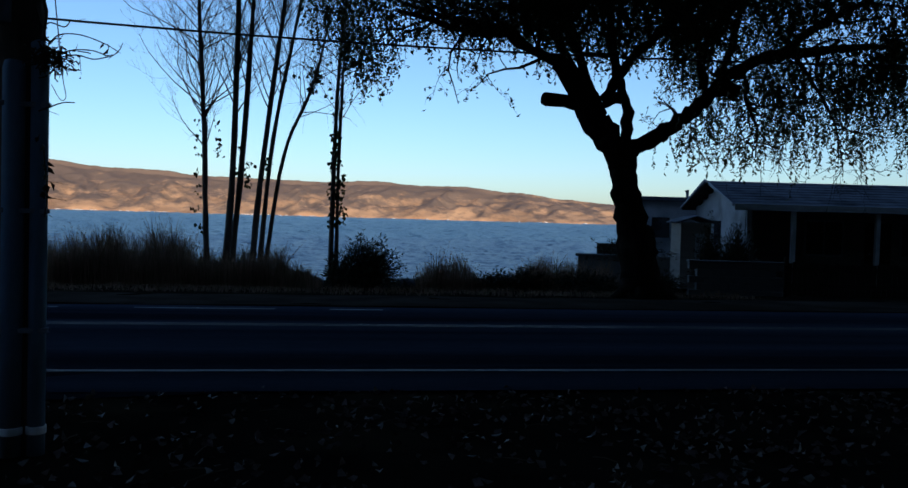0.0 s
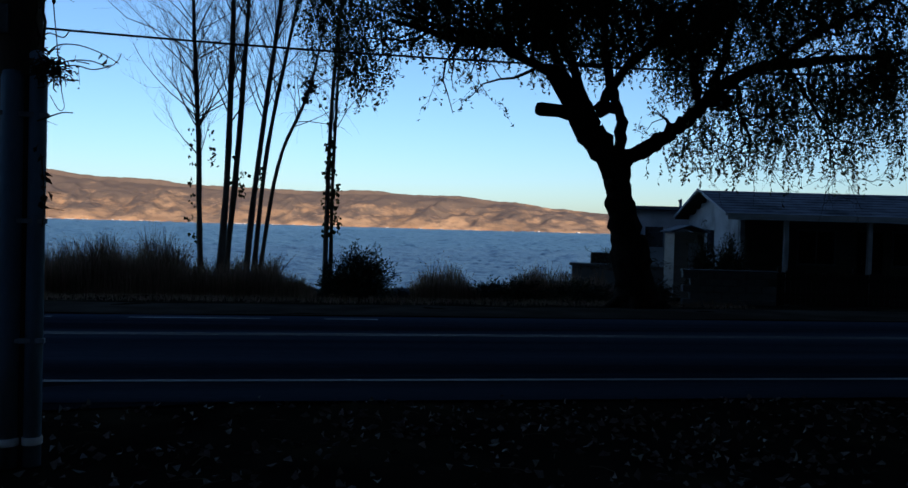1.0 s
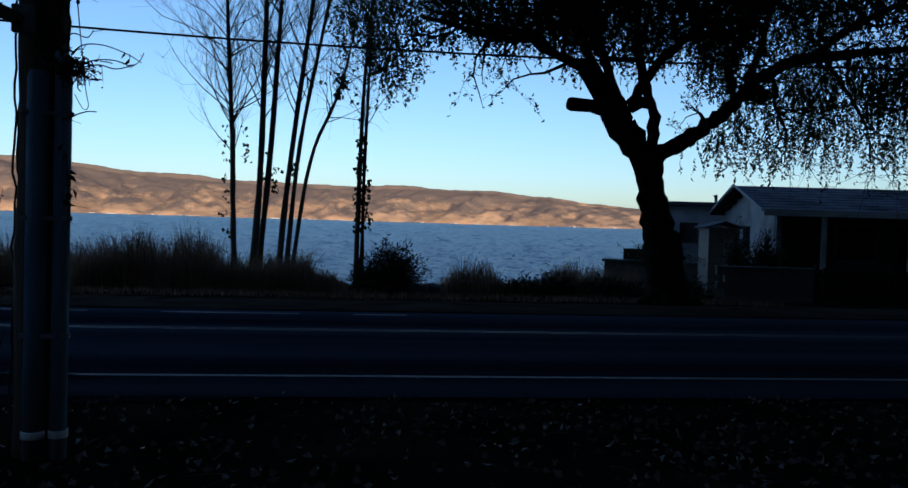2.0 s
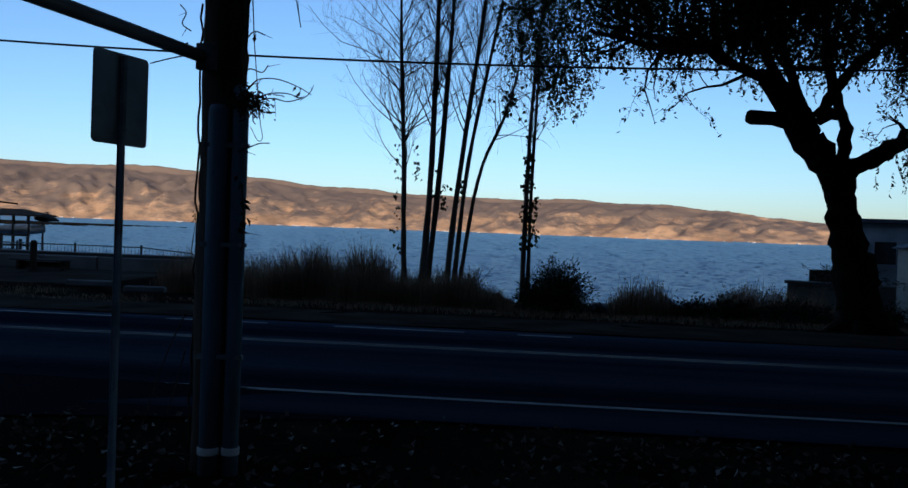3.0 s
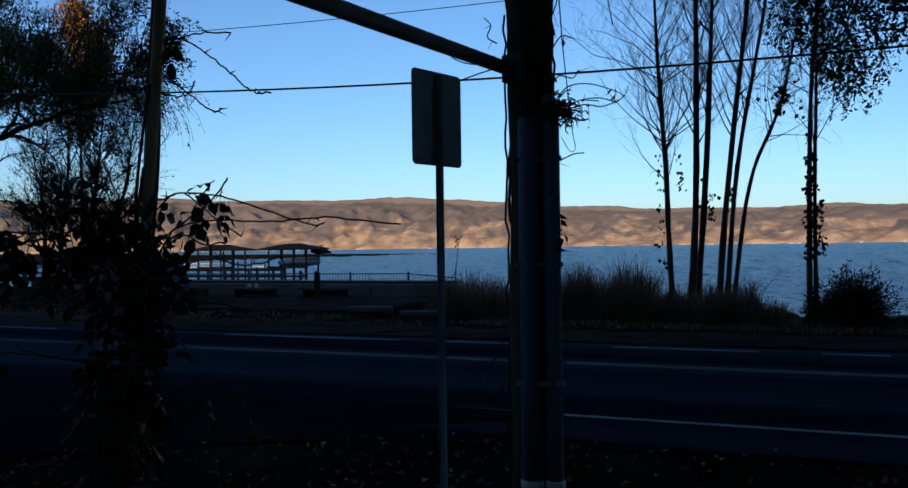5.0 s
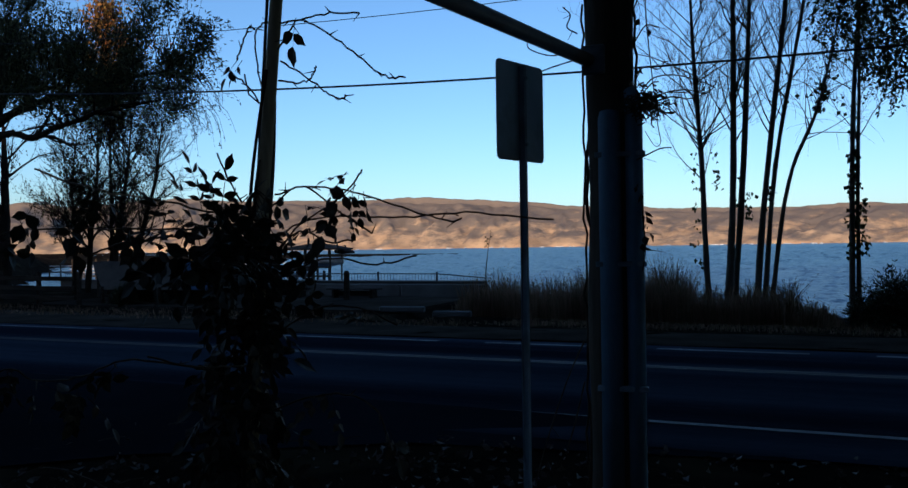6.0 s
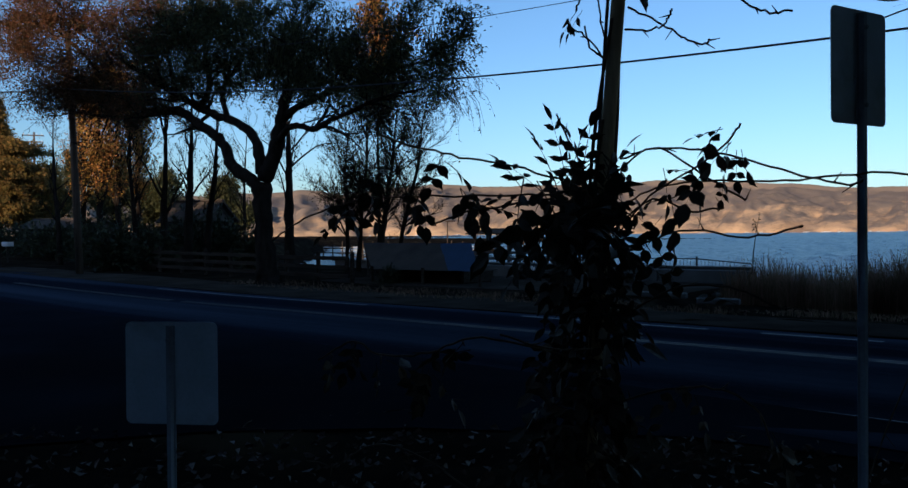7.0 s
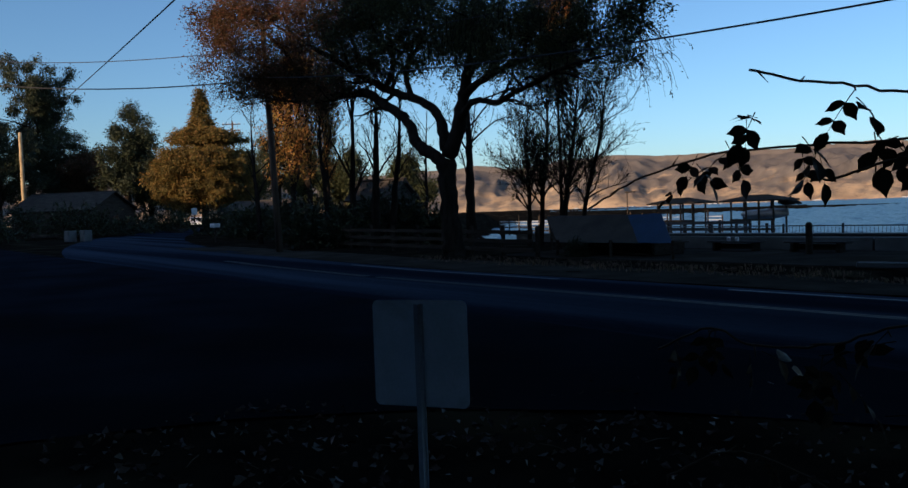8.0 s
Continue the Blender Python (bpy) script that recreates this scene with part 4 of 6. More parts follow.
    for a, b, r in (((9.1, Y - .1, 4.66), (7.78, Y - .35, 4.80), .155), ((9.45, Y, 4.85), (9.85, Y - .3, 4.92), .14), ((12.6, Y + .2, 5.4), (12.98, Y - .1, 5.2), .19)):
        g = Geo()
        a, b = Vector(a), Vector(b)
        m = a.lerp(b, .55) + Vector((0, 0, .05))
        g.tube([a, m, b - (b - a) * .06, b], [r * 1.3, r * 1.05, r * 1.12, r * .95], 11)
        part("sawn_limb", g, M_BARK, t, smooth=True)
    tw, ends = Geo(), []
    for p in L:
        sprout(tw, rng, p, 5, (.3, .95), (1.2, 2.6), (30, 75), .16, depth=2, ends=ends, min_r=.010, kink=.34, stout=2.3, sides=6)
        sprout(tw, rng, p, 9, (.35, 1), (.8, 2.2), (25, 70), .10, depth=2, ends=ends, min_r=.006, droop=.12, kink=.25)
    # leaf-bearing shoots
    starts = []
    for c, r, clumps, per, sz in (((10.4, Y, 9.0), (7.6, 3.8, 1.7), 230, 20, .38), ((6.5, Y - .4, 7.8), (3.8, 2.6, 1.1), 110, 20, .34), ((14.8, Y + .3, 7.0), (3.9, 3.0, 1.5), 135, 18, .32), ((9.8, Y - .3, 7.3), (3.2, 2.2, .9), 80, 20, .30),
                                  ((16.0, Y + .2, 5.1), (1.9, 2.0, 1.5), 34, 17, .26), ((13.1, Y + .6, 4.9), (1.6, 1.5, 1.0), 22, 14, .28), ((3.2, Y + .8, 7.2), (1.05, 1.4, 1.4), 24, 16, .26),
                                  ((3.45, Y + .8, 5.9), (.55, .8, .7), 8, 12, .18), ((18.6, Y, 6.0), (1.6, 2.5, 2.0), 40, 16, .35), ((5.0, Y - 1.1, 6.35), (1.3, .4, .15), 9, 7, .12)):
        starts.append(clumped(rng, c, r, clumps, per, sz))
    starts = np.concatenate(starts)
    starts = starts[starts[:, 2] > 3.6]
    P, A, paths = strands(rng, starts, (.25, .95), .055, .35)
    sel = [starts[i] for i in rng.integers(0, len(starts), 90) if starts[i][2] < 7.6]
    P2, A2, paths2 = strands(rng, sel, (.9, 1.7), .07, .12)
    for pth in paths[::3] + paths2:
        if len(pth) > 3:
            tw.tube(pth[::3] + [pth[-1]], .004, 3, False)
    part("twig_mass", tw, M_BARK, t, kind="stuff")
    E_ = [(p, d) for p, d in ends if p.z > 4.2]
    pick = rng.integers(0, len(E_), 7000)
    P3 = [np.array(E_[i][0]) + rng.normal(0, .05, 3) for i in pick]
    A3 = [np.array(E_[i][1]) + rng.normal(0, .7, 3) for i in pick]
    t.location.x -= .12
    keep = rng.uniform(size=len(P)) < .9
    leaves("crown", [p for p, k in zip(P, keep) if k] + P2 + P3, [a for a, k in zip(A, keep) if k] + A2 + A3, .115, .055, M_LEAF, t, rng)


def slim_tree(name, ctrl, label, seed, branches, blen, tufts=(), fan=0, top_leaf=0, group="poplars on the bank", up=.55, arch=0):
    """A slim pale stem with steep fine branches, nearly bare, with a few leaf tufts."""
    rng = np.random.default_rng(seed)
    t = thing(name, (ctrl[0][0], ctrl[0][1], ctrl[0][2]), label, "tree", group)
    g = Geo()
    path = limb(g, [(*q[:3], q[3] * .76) for q in ctrl], rng, 6, 9, .05)
    part("trunk", g, M_BARK_PALE, t, smooth=True)
    g, ends = Geo(), []
    sprout(g, rng, path, int(branches * 2.1), (.42, .98), (blen[0], blen[1] * 1.35), (24, 62), up * .7, taper=.3, depth=2, ends=ends, min_r=.004, kink=.10)
    if fan:
        sprout(g, rng, path, fan, (.52, .78), (1.6, 3.6), (38, 80), up * .8, taper=.3, depth=2, ends=ends, min_r=.004, kink=.17)
    if arch:
        sprout(g, rng, path, arch, (.38, .68), (1.2, 2.6), (50, 85), .25, taper=.3, depth=1, ends=ends, min_r=.005, kink=.14, droop=.35)
    part("branch_work", g, M_TWIG, t, kind="stuff")
    P, A = [], []
    for z0, z1, n, off in tufts:
        for _ in range(int(n * 1.4)):
            z = rng.uniform(z0, z1)
            k = min(range(len(path[0])), key=lambda i: abs(path[0][i].z - z))
            q = path[0][k]
            P.append((q.x + off + rng.normal(0, .07), q.y + rng.normal(0, .07), z))
            A.append((rng.normal(0, .6), rng.normal(0, .6), -1))
    for _ in range(top_leaf):
        p, d = ends[rng.integers(len(ends))]
        P.append(p)
        A.append(Vector(rng.normal(0, .6, 3)) - Vector((0, 0, .6)))
    if P:
        leaves("crown", P, A, .14, .11, M_LEAF, t, rng, "last drying leaves")
    return t


big_shade_tree()
LBL = "slim pale poplar with bare steep branches on the bank"
slim_tree("poplar", [(-1.0, 24, -.4, .13), (-1.12, 24, 2, .11), (-1.18, 24, 4.2, .095), (-1.37, 24, 7.4, .075), (-1.5, 24, 11, .02)], LBL, 41, 13, (.9, 2.2), ((1.2, 4.6, 26, -.2), (3.4, 4.6, 16, .42)), fan=24)
slim_tree("poplar", [(-.53, 24, -.4, .16), (-.33, 24, 3.3, .125), (-.26, 24, 8.5, .09), (-.3, 24, 12, .02)], LBL, 42, 15, (.8, 2.0), ((3.0, 3.8, 10, .1),))
slim_tree("poplar", [(-.40, 24.3, -.4, .14), (-.05, 24.3, 4.2, .11), (.16, 24.3, 8.6, .08), (.3, 24.3, 12, .02)], LBL, 43, 15, (.8, 2.0), ((2.6, 3.4, 24, .22),))
slim_tree("poplar", [(.22, 24, -.4, .13), (.54, 24, 3.35, .11), (1.15, 24, 8.6, .075), (1.5, 24, 11.8, .02)], LBL, 44, 15, (.8, 2.0), ((2.8, 3.5, 20, .1),))
slim_tree("poplar", [(.42, 24.4, -.4, .11), (.81, 24.4, 4.1, .085), (1.62, 24.4, 8.7, .06), (2.0, 24.4, 11.5, .02)], LBL, 45, 14, (.8, 1.9))
slim_tree("poplar", [(.58, 24.2, -.4, .10), (1.14, 24.2, 3.55, .075), (1.95, 24.2, 5.7, .06), (2.5, 24.2, 8.1, .03), (2.8, 24.2, 9.6, .012)], "leaning thin poplar with a dark leafy tuft", 46, 14, (.9, 2.2), ((5.6, 6.3, 70, 0),), top_leaf=90, fan=9, arch=16)
slim_tree("poplar", [(2.62, 22, -.4, .10), (2.70, 22, 4.95, .075), (2.92, 22, 8.3, .05), (3.0, 22, 10, .02)], "slim poplar with clinging leaves beside a bush", 47, 13, (.7, 1.6), ((1.5, 4.8, 70, 0), (1.6, 3.0, 40, .25)), top_leaf=120, arch=10)
slim_tree("poplar", [(2.78, 22.1, -.4, .085), (2.79, 22.1, 3.3, .065), (2.86, 22.1, 5.8, .05), (2.9, 22.1, 8.5, .015)], "slim poplar with clinging leaves beside a bush", 48, 12, (.6, 1.4), ((1.7, 4.5, 60, -.1),), top_leaf=60)


def bush(name, c, r, n, label, seed, spiky=1.0, mat=None, leaf=(.11, .03)):
    rng = np.random.default_rng(seed)
    t = thing(name, (c[0], c[1], c[2]), label, "bush")
    g = Geo()
    P, A = [], []
    for i in range(n):
        d = rng.normal(size=3)
        d[2] = abs(d[2]) * 1.1 + .12
        d /= np.linalg.norm(d)
        L = rng.uniform(.72, 1.0) * (1 + .22 * spiky * rng.uniform(-1, 1))
        b = Vector((c[0] + rng.normal(0, .12) * r[0], c[1] + rng.normal(0, .12) * r[1], c[2]))
        e = Vector((c[0] + d[0] * r[0] * L, c[1] + d[1] * r[1] * L, c[2] + d[2] * r[2] * L))
        m = b.lerp(e, .55) + Vector((0, 0, .12 * r[2]))
        g.tube([b, m, e], [.008, .006, .002], 3, False)
        for k in range(16):
            f = rng.uniform(.35, 1.0)
            q = m.lerp(e, (f - .55) / .45) if f > .55 else b.lerp(m, f / .55)
            P.append(tuple(q + Vector(rng.normal(0, .04, 3))))
            A.append(tuple((e - m).normalized() + Vector(rng.normal(0, .6, 3))))
    part("stem_mass", g, M_TWIG, t, kind="stuff")
    leaves("crown", P, A, leaf[0], leaf[1], mat or M_BUSH, t, rng)


bush("evergreen_bush", (3.62, 21.2, -.25), (1.12, 1.0, 1.62), 420, "dense dark evergreen bush on the lake bank", 51)
bush("evergreen_bush", (2.85, 21.5, -.25), (.5, .5, 1.0), 90, "small dark bush at the foot of slim poplars", 52)
bush("low_shrub", (7.35, 21.8, -.3), (.85, .7, .62), 150, "low dark shrub on the lake bank", 53)
bush("low_shrub", (8.3, 21.9, -.3), (.8, .7, .72), 150, "low dark shrub on the lake bank", 54)
bush("low_shrub", (10.0, 21.6, -.3), (1.3, .7, .75), 220, "low dark shrub below the seawall", 55)
bush("low_shrub", (12.2, 21.8, -.2), (1.1, .8, .7), 160, "low dark shrub below the seawall", 56)
bush("low_shrub", (-20.4, 20.9, .0), (.62, .5, .75), 130, "round dark shrub on the gravel lot", 57)
bush("garden_shrub", (14.0, 21.9, -.2), (.62, .5, 2.15), 190, "dark overgrown shrub beside a garden shed", 59)
bush("garden_shrub", (14.6, 21.45, -.2), (.72, .45, 2.0), 380, "dark overgrown shrub before a white gable", 60)
bush("leafy_sprig", (11.9, 23.4, .6), (2.2, .6, .75), 34, "arching leafy sprig over the seawall", 58, 1.5)


def tall_grass(name, spans, n, label, seed):
    rng = np.random.default_rng(seed)
    xs = [s[0] for s in spans] + [s[1] for s in spans]
    t = thing(name, ((min(xs) + max(xs)) / 2, 22.5, -.3), label, "grass", kind="stuff")
    g = Geo()
    w = np.array([(b - a) * h for a, b, y0, y1, h in spans])
    for i in range(n):
        a, b, y0, y1, h = spans[rng.choice(len(spans), p=w / w.sum())]
        x, y = rng.uniform(a, b), rng.uniform(y0, y1)
        hump = .72 + .5 * noise.noise(Vector((x * 1.3, y * .8, seed)))
        edge = smooth01(min(x - a, b - x) / .5) * .55 + .45
        H = h * hump * edge * rng.uniform(.55, 1.15)
        z = land(x, y) - .05
        lean = np.array([rng.normal(0, .16), rng.normal(0, .16)])
        r = rng.uniform(.004, .011)
        s = rng.uniform(0, math.pi)
        c, sn = math.cos(s) * r, math.sin(s) * r
        m = (x + lean[0] * H * .35, y + lean[1] * H * .35, z + H * .6)
        e = (x + lean[0] * H * 1.1, y + lean[1] * H * 1.1, z + H)
        g.add([(x - c, y - sn, z), (x + c, y + sn, z), (m[0] + c, m[1] + sn, m[2]), (m[0] - c, m[1] - sn, m[2]), e], [(0, 1, 2, 3), (3, 2, 4)])
        if rng.uniform() < .25:
            for _ in range(4):
                q = Vector(m).lerp(Vector(e), rng.uniform(.3, 1))
                k = q + Vector((rng.normal(0, .04), rng.normal(0, .04), .05))
                g.add([q, k, q + Vector((.012, 0, .01))], [(0, 1, 2)])
    part("blades", g, M_GRASS, t, kind="stuff")


tall_grass("tall_dry_grass", [(-8.6, -5.0, 22.5, 25.2, 1.5), (-5.2, -1.2, 21.8, 24.8, 1.95), (-1.4, 1.6, 21.8, 24.0, 1.4), (1.2, 2.4, 21.5, 23, .85)], 13000, "tall dry grass along the lake bank", 61)
tall_grass("tall_dry_grass", [(5.1, 7.0, 21.4, 23.2, 1.25), (8.0, 11.2, 21.8, 23.5, 1.25)], 4200, "short tufts of dry grass on the bank", 62)
tall_grass("roadside_weeds", [(-6, 14, 18.6, 21.4, .22), (-26, -6, 16.8, 19.5, .18)], 7000, "low dry weeds along the gravel shoulder", 63)


def riprap():
    rng = np.random.default_rng(64)
    for x, y, s in ((1.9, 23.6, .35), (4.9, 22.6, .3), (6.9, 22.6, .38), (7.7, 22.5, .34), (2.2, 23.1, .26), (5.3, 23, .3)):
        bm = bmesh.new()
        bmesh.ops.create_icosphere(bm, subdivisions=2, radius=s)
        for v in bm.verts:
            v.co *= 1 + .35 * noise.noise(v.co * 3 + Vector((x, y, 0)))
            v.co.z *= .7
        g = Geo()
        bm.verts.index_update()
        g.add([v.co + Vector((x, y, land(x, y) + s * .35)) for v in bm.verts], [[v.index for v in f.verts] for f in bm.faces])
        bm.free()
        solid("bank_stone", g, M_STONE, "grey stone on the lake bank", "stone", "stones on the bank")


riprap()


# ---- right: the bungalow, its shed, wall and fence ----
def bungalow():
    A = -10.5
    t = thing("bungalow", (19, 24, -.2), "low cream bungalow with grey shingle roof and white porch posts", "house")
    R = Matrix.Translation((15.2, 22.5, 0)) @ Matrix.Rotation(radians(A), 4, 'Z')

    def bx(g, x0, x1, y0, y1, z0, z1, bev=0.0):
        m = R @ Matrix.Translation(((x0 + x1) / 2, (y0 + y1) / 2, (z0 + z1) / 2))
        return g.box(None, (x1 - x0, y1 - y0, z1 - z0), 0, bev, m)

    LEN, DEP, EAVE, TOP = 15.0, 6.6, 2.45, 3.35
    g = Geo()
    bx(g, .35, LEN - .3, 2.3, 2.45, -.3, EAVE)
    part("wall", g, M_CREAM, t)
    g = Geo()
    bx(g, .35, LEN - .3, DEP - .4, DEP - .25, -.3, EAVE)
    part("wall", g, M_CREAM, t)
    g = Geo()
    bx(g, LEN - .45, LEN - .3, 2.45, DEP - .4, -.3, EAVE)
    part("wall", g, M_CREAM, t)
    g = Geo()     # gable end
    pts = [(.35, .25, -.3), (.35, DEP - .4, -.3), (.35, DEP - .4, EAVE), (.35, DEP / 2, TOP - .1), (.35, .25, EAVE)]
    for dx in (0, .15):
        g.v += [tuple(R @ Vector((x + dx, y, z))) for x, y, z in pts]
    g.f = [(4, 3, 2, 1, 0), (5, 6, 7, 8, 9)] + [(i, (i + 1) % 5, 5 + (i + 1) % 5, 5 + i) for i in range(5)]
    gable = part("wall", g, M_TRIM, t, "white boarded gable end")
    for s, z in enumerate(np.arange(.2, 3.2, .2)):
        half = (DEP / 2 - .35) if z < EAVE else (DEP / 2 - .35) * max(0, (TOP - .15 - z) / (TOP - EAVE))
        if half > .2:
            g = Geo()
            bx(g, .325, .35, max(.25, DEP / 2 - half), DEP / 2 + half, z, z + .19)
            part("board", g, M_TRIM, gable)
    for side in (0, 1):
        y0, y1 = (-.05, DEP / 2) if side == 0 else (DEP + .05, DEP / 2)
        n = 9
        g = Geo()
        q = [R @ Vector(p) for p in ((-.12, y0, EAVE), (LEN - .03, y0, EAVE), (LEN - .03, y1, TOP), (-.12, y1, TOP))]
        lo = [p - Vector((0, 0, .03)) for p in q]
        g.add(q + lo, [(0, 1, 2, 3), (7, 6, 5, 4), (0, 4, 5, 1), (1, 5, 6, 2), (2, 6, 7, 3), (3, 7, 4, 0)])
        roof = part("roof", g, M_DARK_WOOD, t)
        for k in range(n):      # courses of shingles lap one over the next
            f0, f1 = k / n, (k + 1) / n + .02
            ya, yb = y0 + (y1 - y0) * f0, y0 + (y1 - y0) * min(1, f1)
            za, zb = EAVE + .05 + (TOP - EAVE) * f0 + .02, EAVE + .05 + (TOP - EAVE) * min(1, f1)
            q = [R @ Vector(p) for p in ((-.15, ya, za), (LEN, ya, za), (LEN, yb, zb), (-.15, yb, zb))]
            lo = [p - Vector((0, 0, .05)) for p in q]
            g = Geo()
            g.add(q + lo, [(0, 1, 2, 3), (7, 6, 5, 4), (0, 4, 5, 1), (1, 5, 6, 2), (2, 6, 7, 3), (3, 7, 4, 0)])
            part("shingle_course", g, M_SHINGLE, roof)
    g = Geo()
    bx(g, -.15, LEN, -.09, -.05, EAVE - .12, EAVE + .08, .004)
    part("fascia", g, M_WHITE, t, "white fascia board")
    for y0 in (0, DEP):
        g = Geo()
        a, b = R @ Vector((-.17, y0, EAVE)), R @ Vector((-.17, DEP / 2, TOP + .04))
        d = (b - a)
        n = R.to_3x3() @ Vector((-.02, 0, 0))
        up = Vector((0, 0, .13))
        q = [a, b, b + up * .6, a + up * .6, a + n * 1.6, b + n * 1.6, b + up * .6 + n * 1.6, a + up * .6 + n * 1.6]
        g.add(q, [(0, 1, 2, 3), (7, 6, 5, 4), (0, 4, 5, 1), (3, 2, 6, 7), (0, 3, 7, 4), (1, 5, 6, 2)])
        part("barge_board", g, M_TRIM, t)
    for x in (1.75, 4.35, 6.95, 9.6, 12.2):
        g = Geo()
        bx(g, x - .07, x + .07, .05, .19, -.2, EAVE - .1, .012)
        part("porch_post", g, M_WHITE, t, "white porch post")
    g = Geo()
    bx(g, .3, LEN - .3, 0, 2.3, -.3, .02, .01)
    part("porch_floor", g, M_CONCRETE, t)
    for x in (3.0, 6.2, 10.8):
        g = Geo()
        bx(g, x, x + 1.2, 2.26, 2.3, .95, 2.05)
        w = part("window", g, M_GLASS, t, "dark window pane")
        for x0, x1, z0, z1 in ((x - .06, x + 1.26, 2.05, 2.12), (x - .06, x + 1.26, .88, .95), (x - .06, x, .95, 2.05), (x + 1.2, x + 1.26, .95, 2.05), (x + .58, x + .62, .95, 2.05)):
            g = Geo()
            bx(g, x0, x1, 2.24, 2.28, z0, z1)
            part("frame", g, M_TRIM, w)
    g = Geo()
    bx(g, 5.0, 5.85, 2.25, 2.3, .02, 2.05)
    d = part("door", g, M_DARK_WOOD, t)
    g = Geo()
    p = R @ Vector((5.12, 2.22, 1.0))
    g.tube([p, p + Vector((.0, -.03, 0))], [.03, .025], 8)
    part("handle", g, M_GALV, d)
    g = Geo()
    bx(g, .31, .35, 2.9, 3.7, 1.2, 2.0)
    part("window", g, M_GLASS, t, "small dark gable window")
    # lower wing behind
    t2 = thing("flat_roofed_wing", (16.3, 30.5, -.3), "white flat-roofed outbuilding behind a bungalow", "outbuilding")
    g = Geo()
    g.box((16.6, 31, 1.25), (3.6, 3.4, 3.0), A)
    part("wall", g, M_TRIM, t2)
    g = Geo()
    g.box((16.6, 31, 2.84), (4.0, 3.8, .16), A, .02)
    part("roof", g, M_SHINGLE, t2)
    g = Geo()
    g.tube([(16.75, 29.6, 2.9), (16.75, 29.6, 3.12), (16.72, 29.6, 3.22)], [.06, .06, .09], 8)
    part("vent_pipe", g, M_GALV, t2)
    g = Geo()
    g.box((15.5, 29.22, 1.7), (.7, .05, .8), A)
    part("window", g, M_GLASS, t2)
    # garden shed
    t3 = thing("garden_shed", (14.3, 23.4, -.2), "small grey gabled garden shed beside a bungalow", "shed")
    g = Geo()
    g.box((14.15, 23.6, .85), (.95, 1.3, 2.1), A)
    part("wall", g, M_CREAM, t3)
    for s in (-1, 1):
        g = Geo()
        m = Matrix.Translation((14.15, 23.6, 0)) @ Matrix.Rotation(radians(A), 4, 'Z') @ Matrix.Translation((s * .29, 0, 2.0)) @ Matrix.Rotation(radians(s * 18), 4, 'Y')
        g.box(None, (.66, 1.6, .05), 0, .008, m)
        part("roof", g, M_SHINGLE, t3)
    g = Geo()
    g.box((14.28, 22.93, .75), (.55, .04, 1.6), A, .006)
    d = part("door", g, M_TRIM, t3)
    g = Geo()
    g.tube([(14.45, 22.9, .8), (14.45, 22.87, .8)], .025, 6)
    part("handle", g, M_GALV, d)


def block_wall(a, b, z1, label, mat=None):
    a, b = Vector((*a, 0)), Vector((*b, 0))
    d = b - a
    t = thing("block_wall", (a.x, a.y, -.25), label, "wall")
    n = max(2, int(d.length / .42))
    ang = math.degrees(math.atan2(d.y, d.x))
    mesh = mesh_of("block", Geo().box((0, 0, 0), (d.length / n - .012, .2, .19), 0, .008), mat or M_CONCRETE)
    rows = int((z1 + .25) / .2)
    for r in range(rows):
        for k in range(n - (r % 2)):
            p = a + d * ((k + .5 + .5 * (r % 2)) / n)
            piece("block", mesh, t, (p.x, p.y, -.15 + r * .2), ang)
    g = Geo()
    g.box((a.x + d.x / 2, a.y + d.y / 2, -.15 + rows * .2 - .07), (d.length + .05, .26, .06), ang, .008)
    part("coping", g, mat or M_CONCRETE, t)


def board_fence(a, b, z1, label, boards=.14, gap=.012, seed=1, name="board_fence"):
    rng = np.random.default_rng(seed)
    a, b = Vector((*a, 0)), Vector((*b, 0))
    d = b - a
    t = thing(name, (a.x, a.y, -.2), label, "fence")
    ang = math.degrees(math.atan2(d.y, d.x))
    n = int(d.length / (boards + gap))
    mesh = mesh_of("slat", Geo().box((0, 0, z1 / 2), (boards, .02, z1), 0, .004), M_DARK_WOOD)
    for k in range(n):
        p = a + d * ((k + .5) / n)
        piece("slat", mesh, t, (p.x, p.y, -.15 + rng.uniform(-.03, .03)), ang)
    for k in range(int(d.length / 2.2) + 1):
        p = a + d.normalized() * min(d.length, k * 2.2)
        g = Geo()
        g.box((p.x, p.y + .07, z1 / 2 - .1), (.09, .09, z1 + .2), ang, .006)
        part("post", g, M_DARK_WOOD, t)
    for z in (.15, z1 - .35):
        g = Geo()
        c = a + d / 2
        g.box((c.x, c.y + .04, z), (d.length, .04, .09), ang)
        part("rail", g, M_DARK_WOOD, t)


bungalow()
block_wall((12.9, 21.0), (15.6, 20.55), .75, "low weathered concrete block wall by a shed")
board_fence((15.7, 20.5), (26.5, 18.9), .95, "dark stained board fence in front of a bungalow", seed=8)


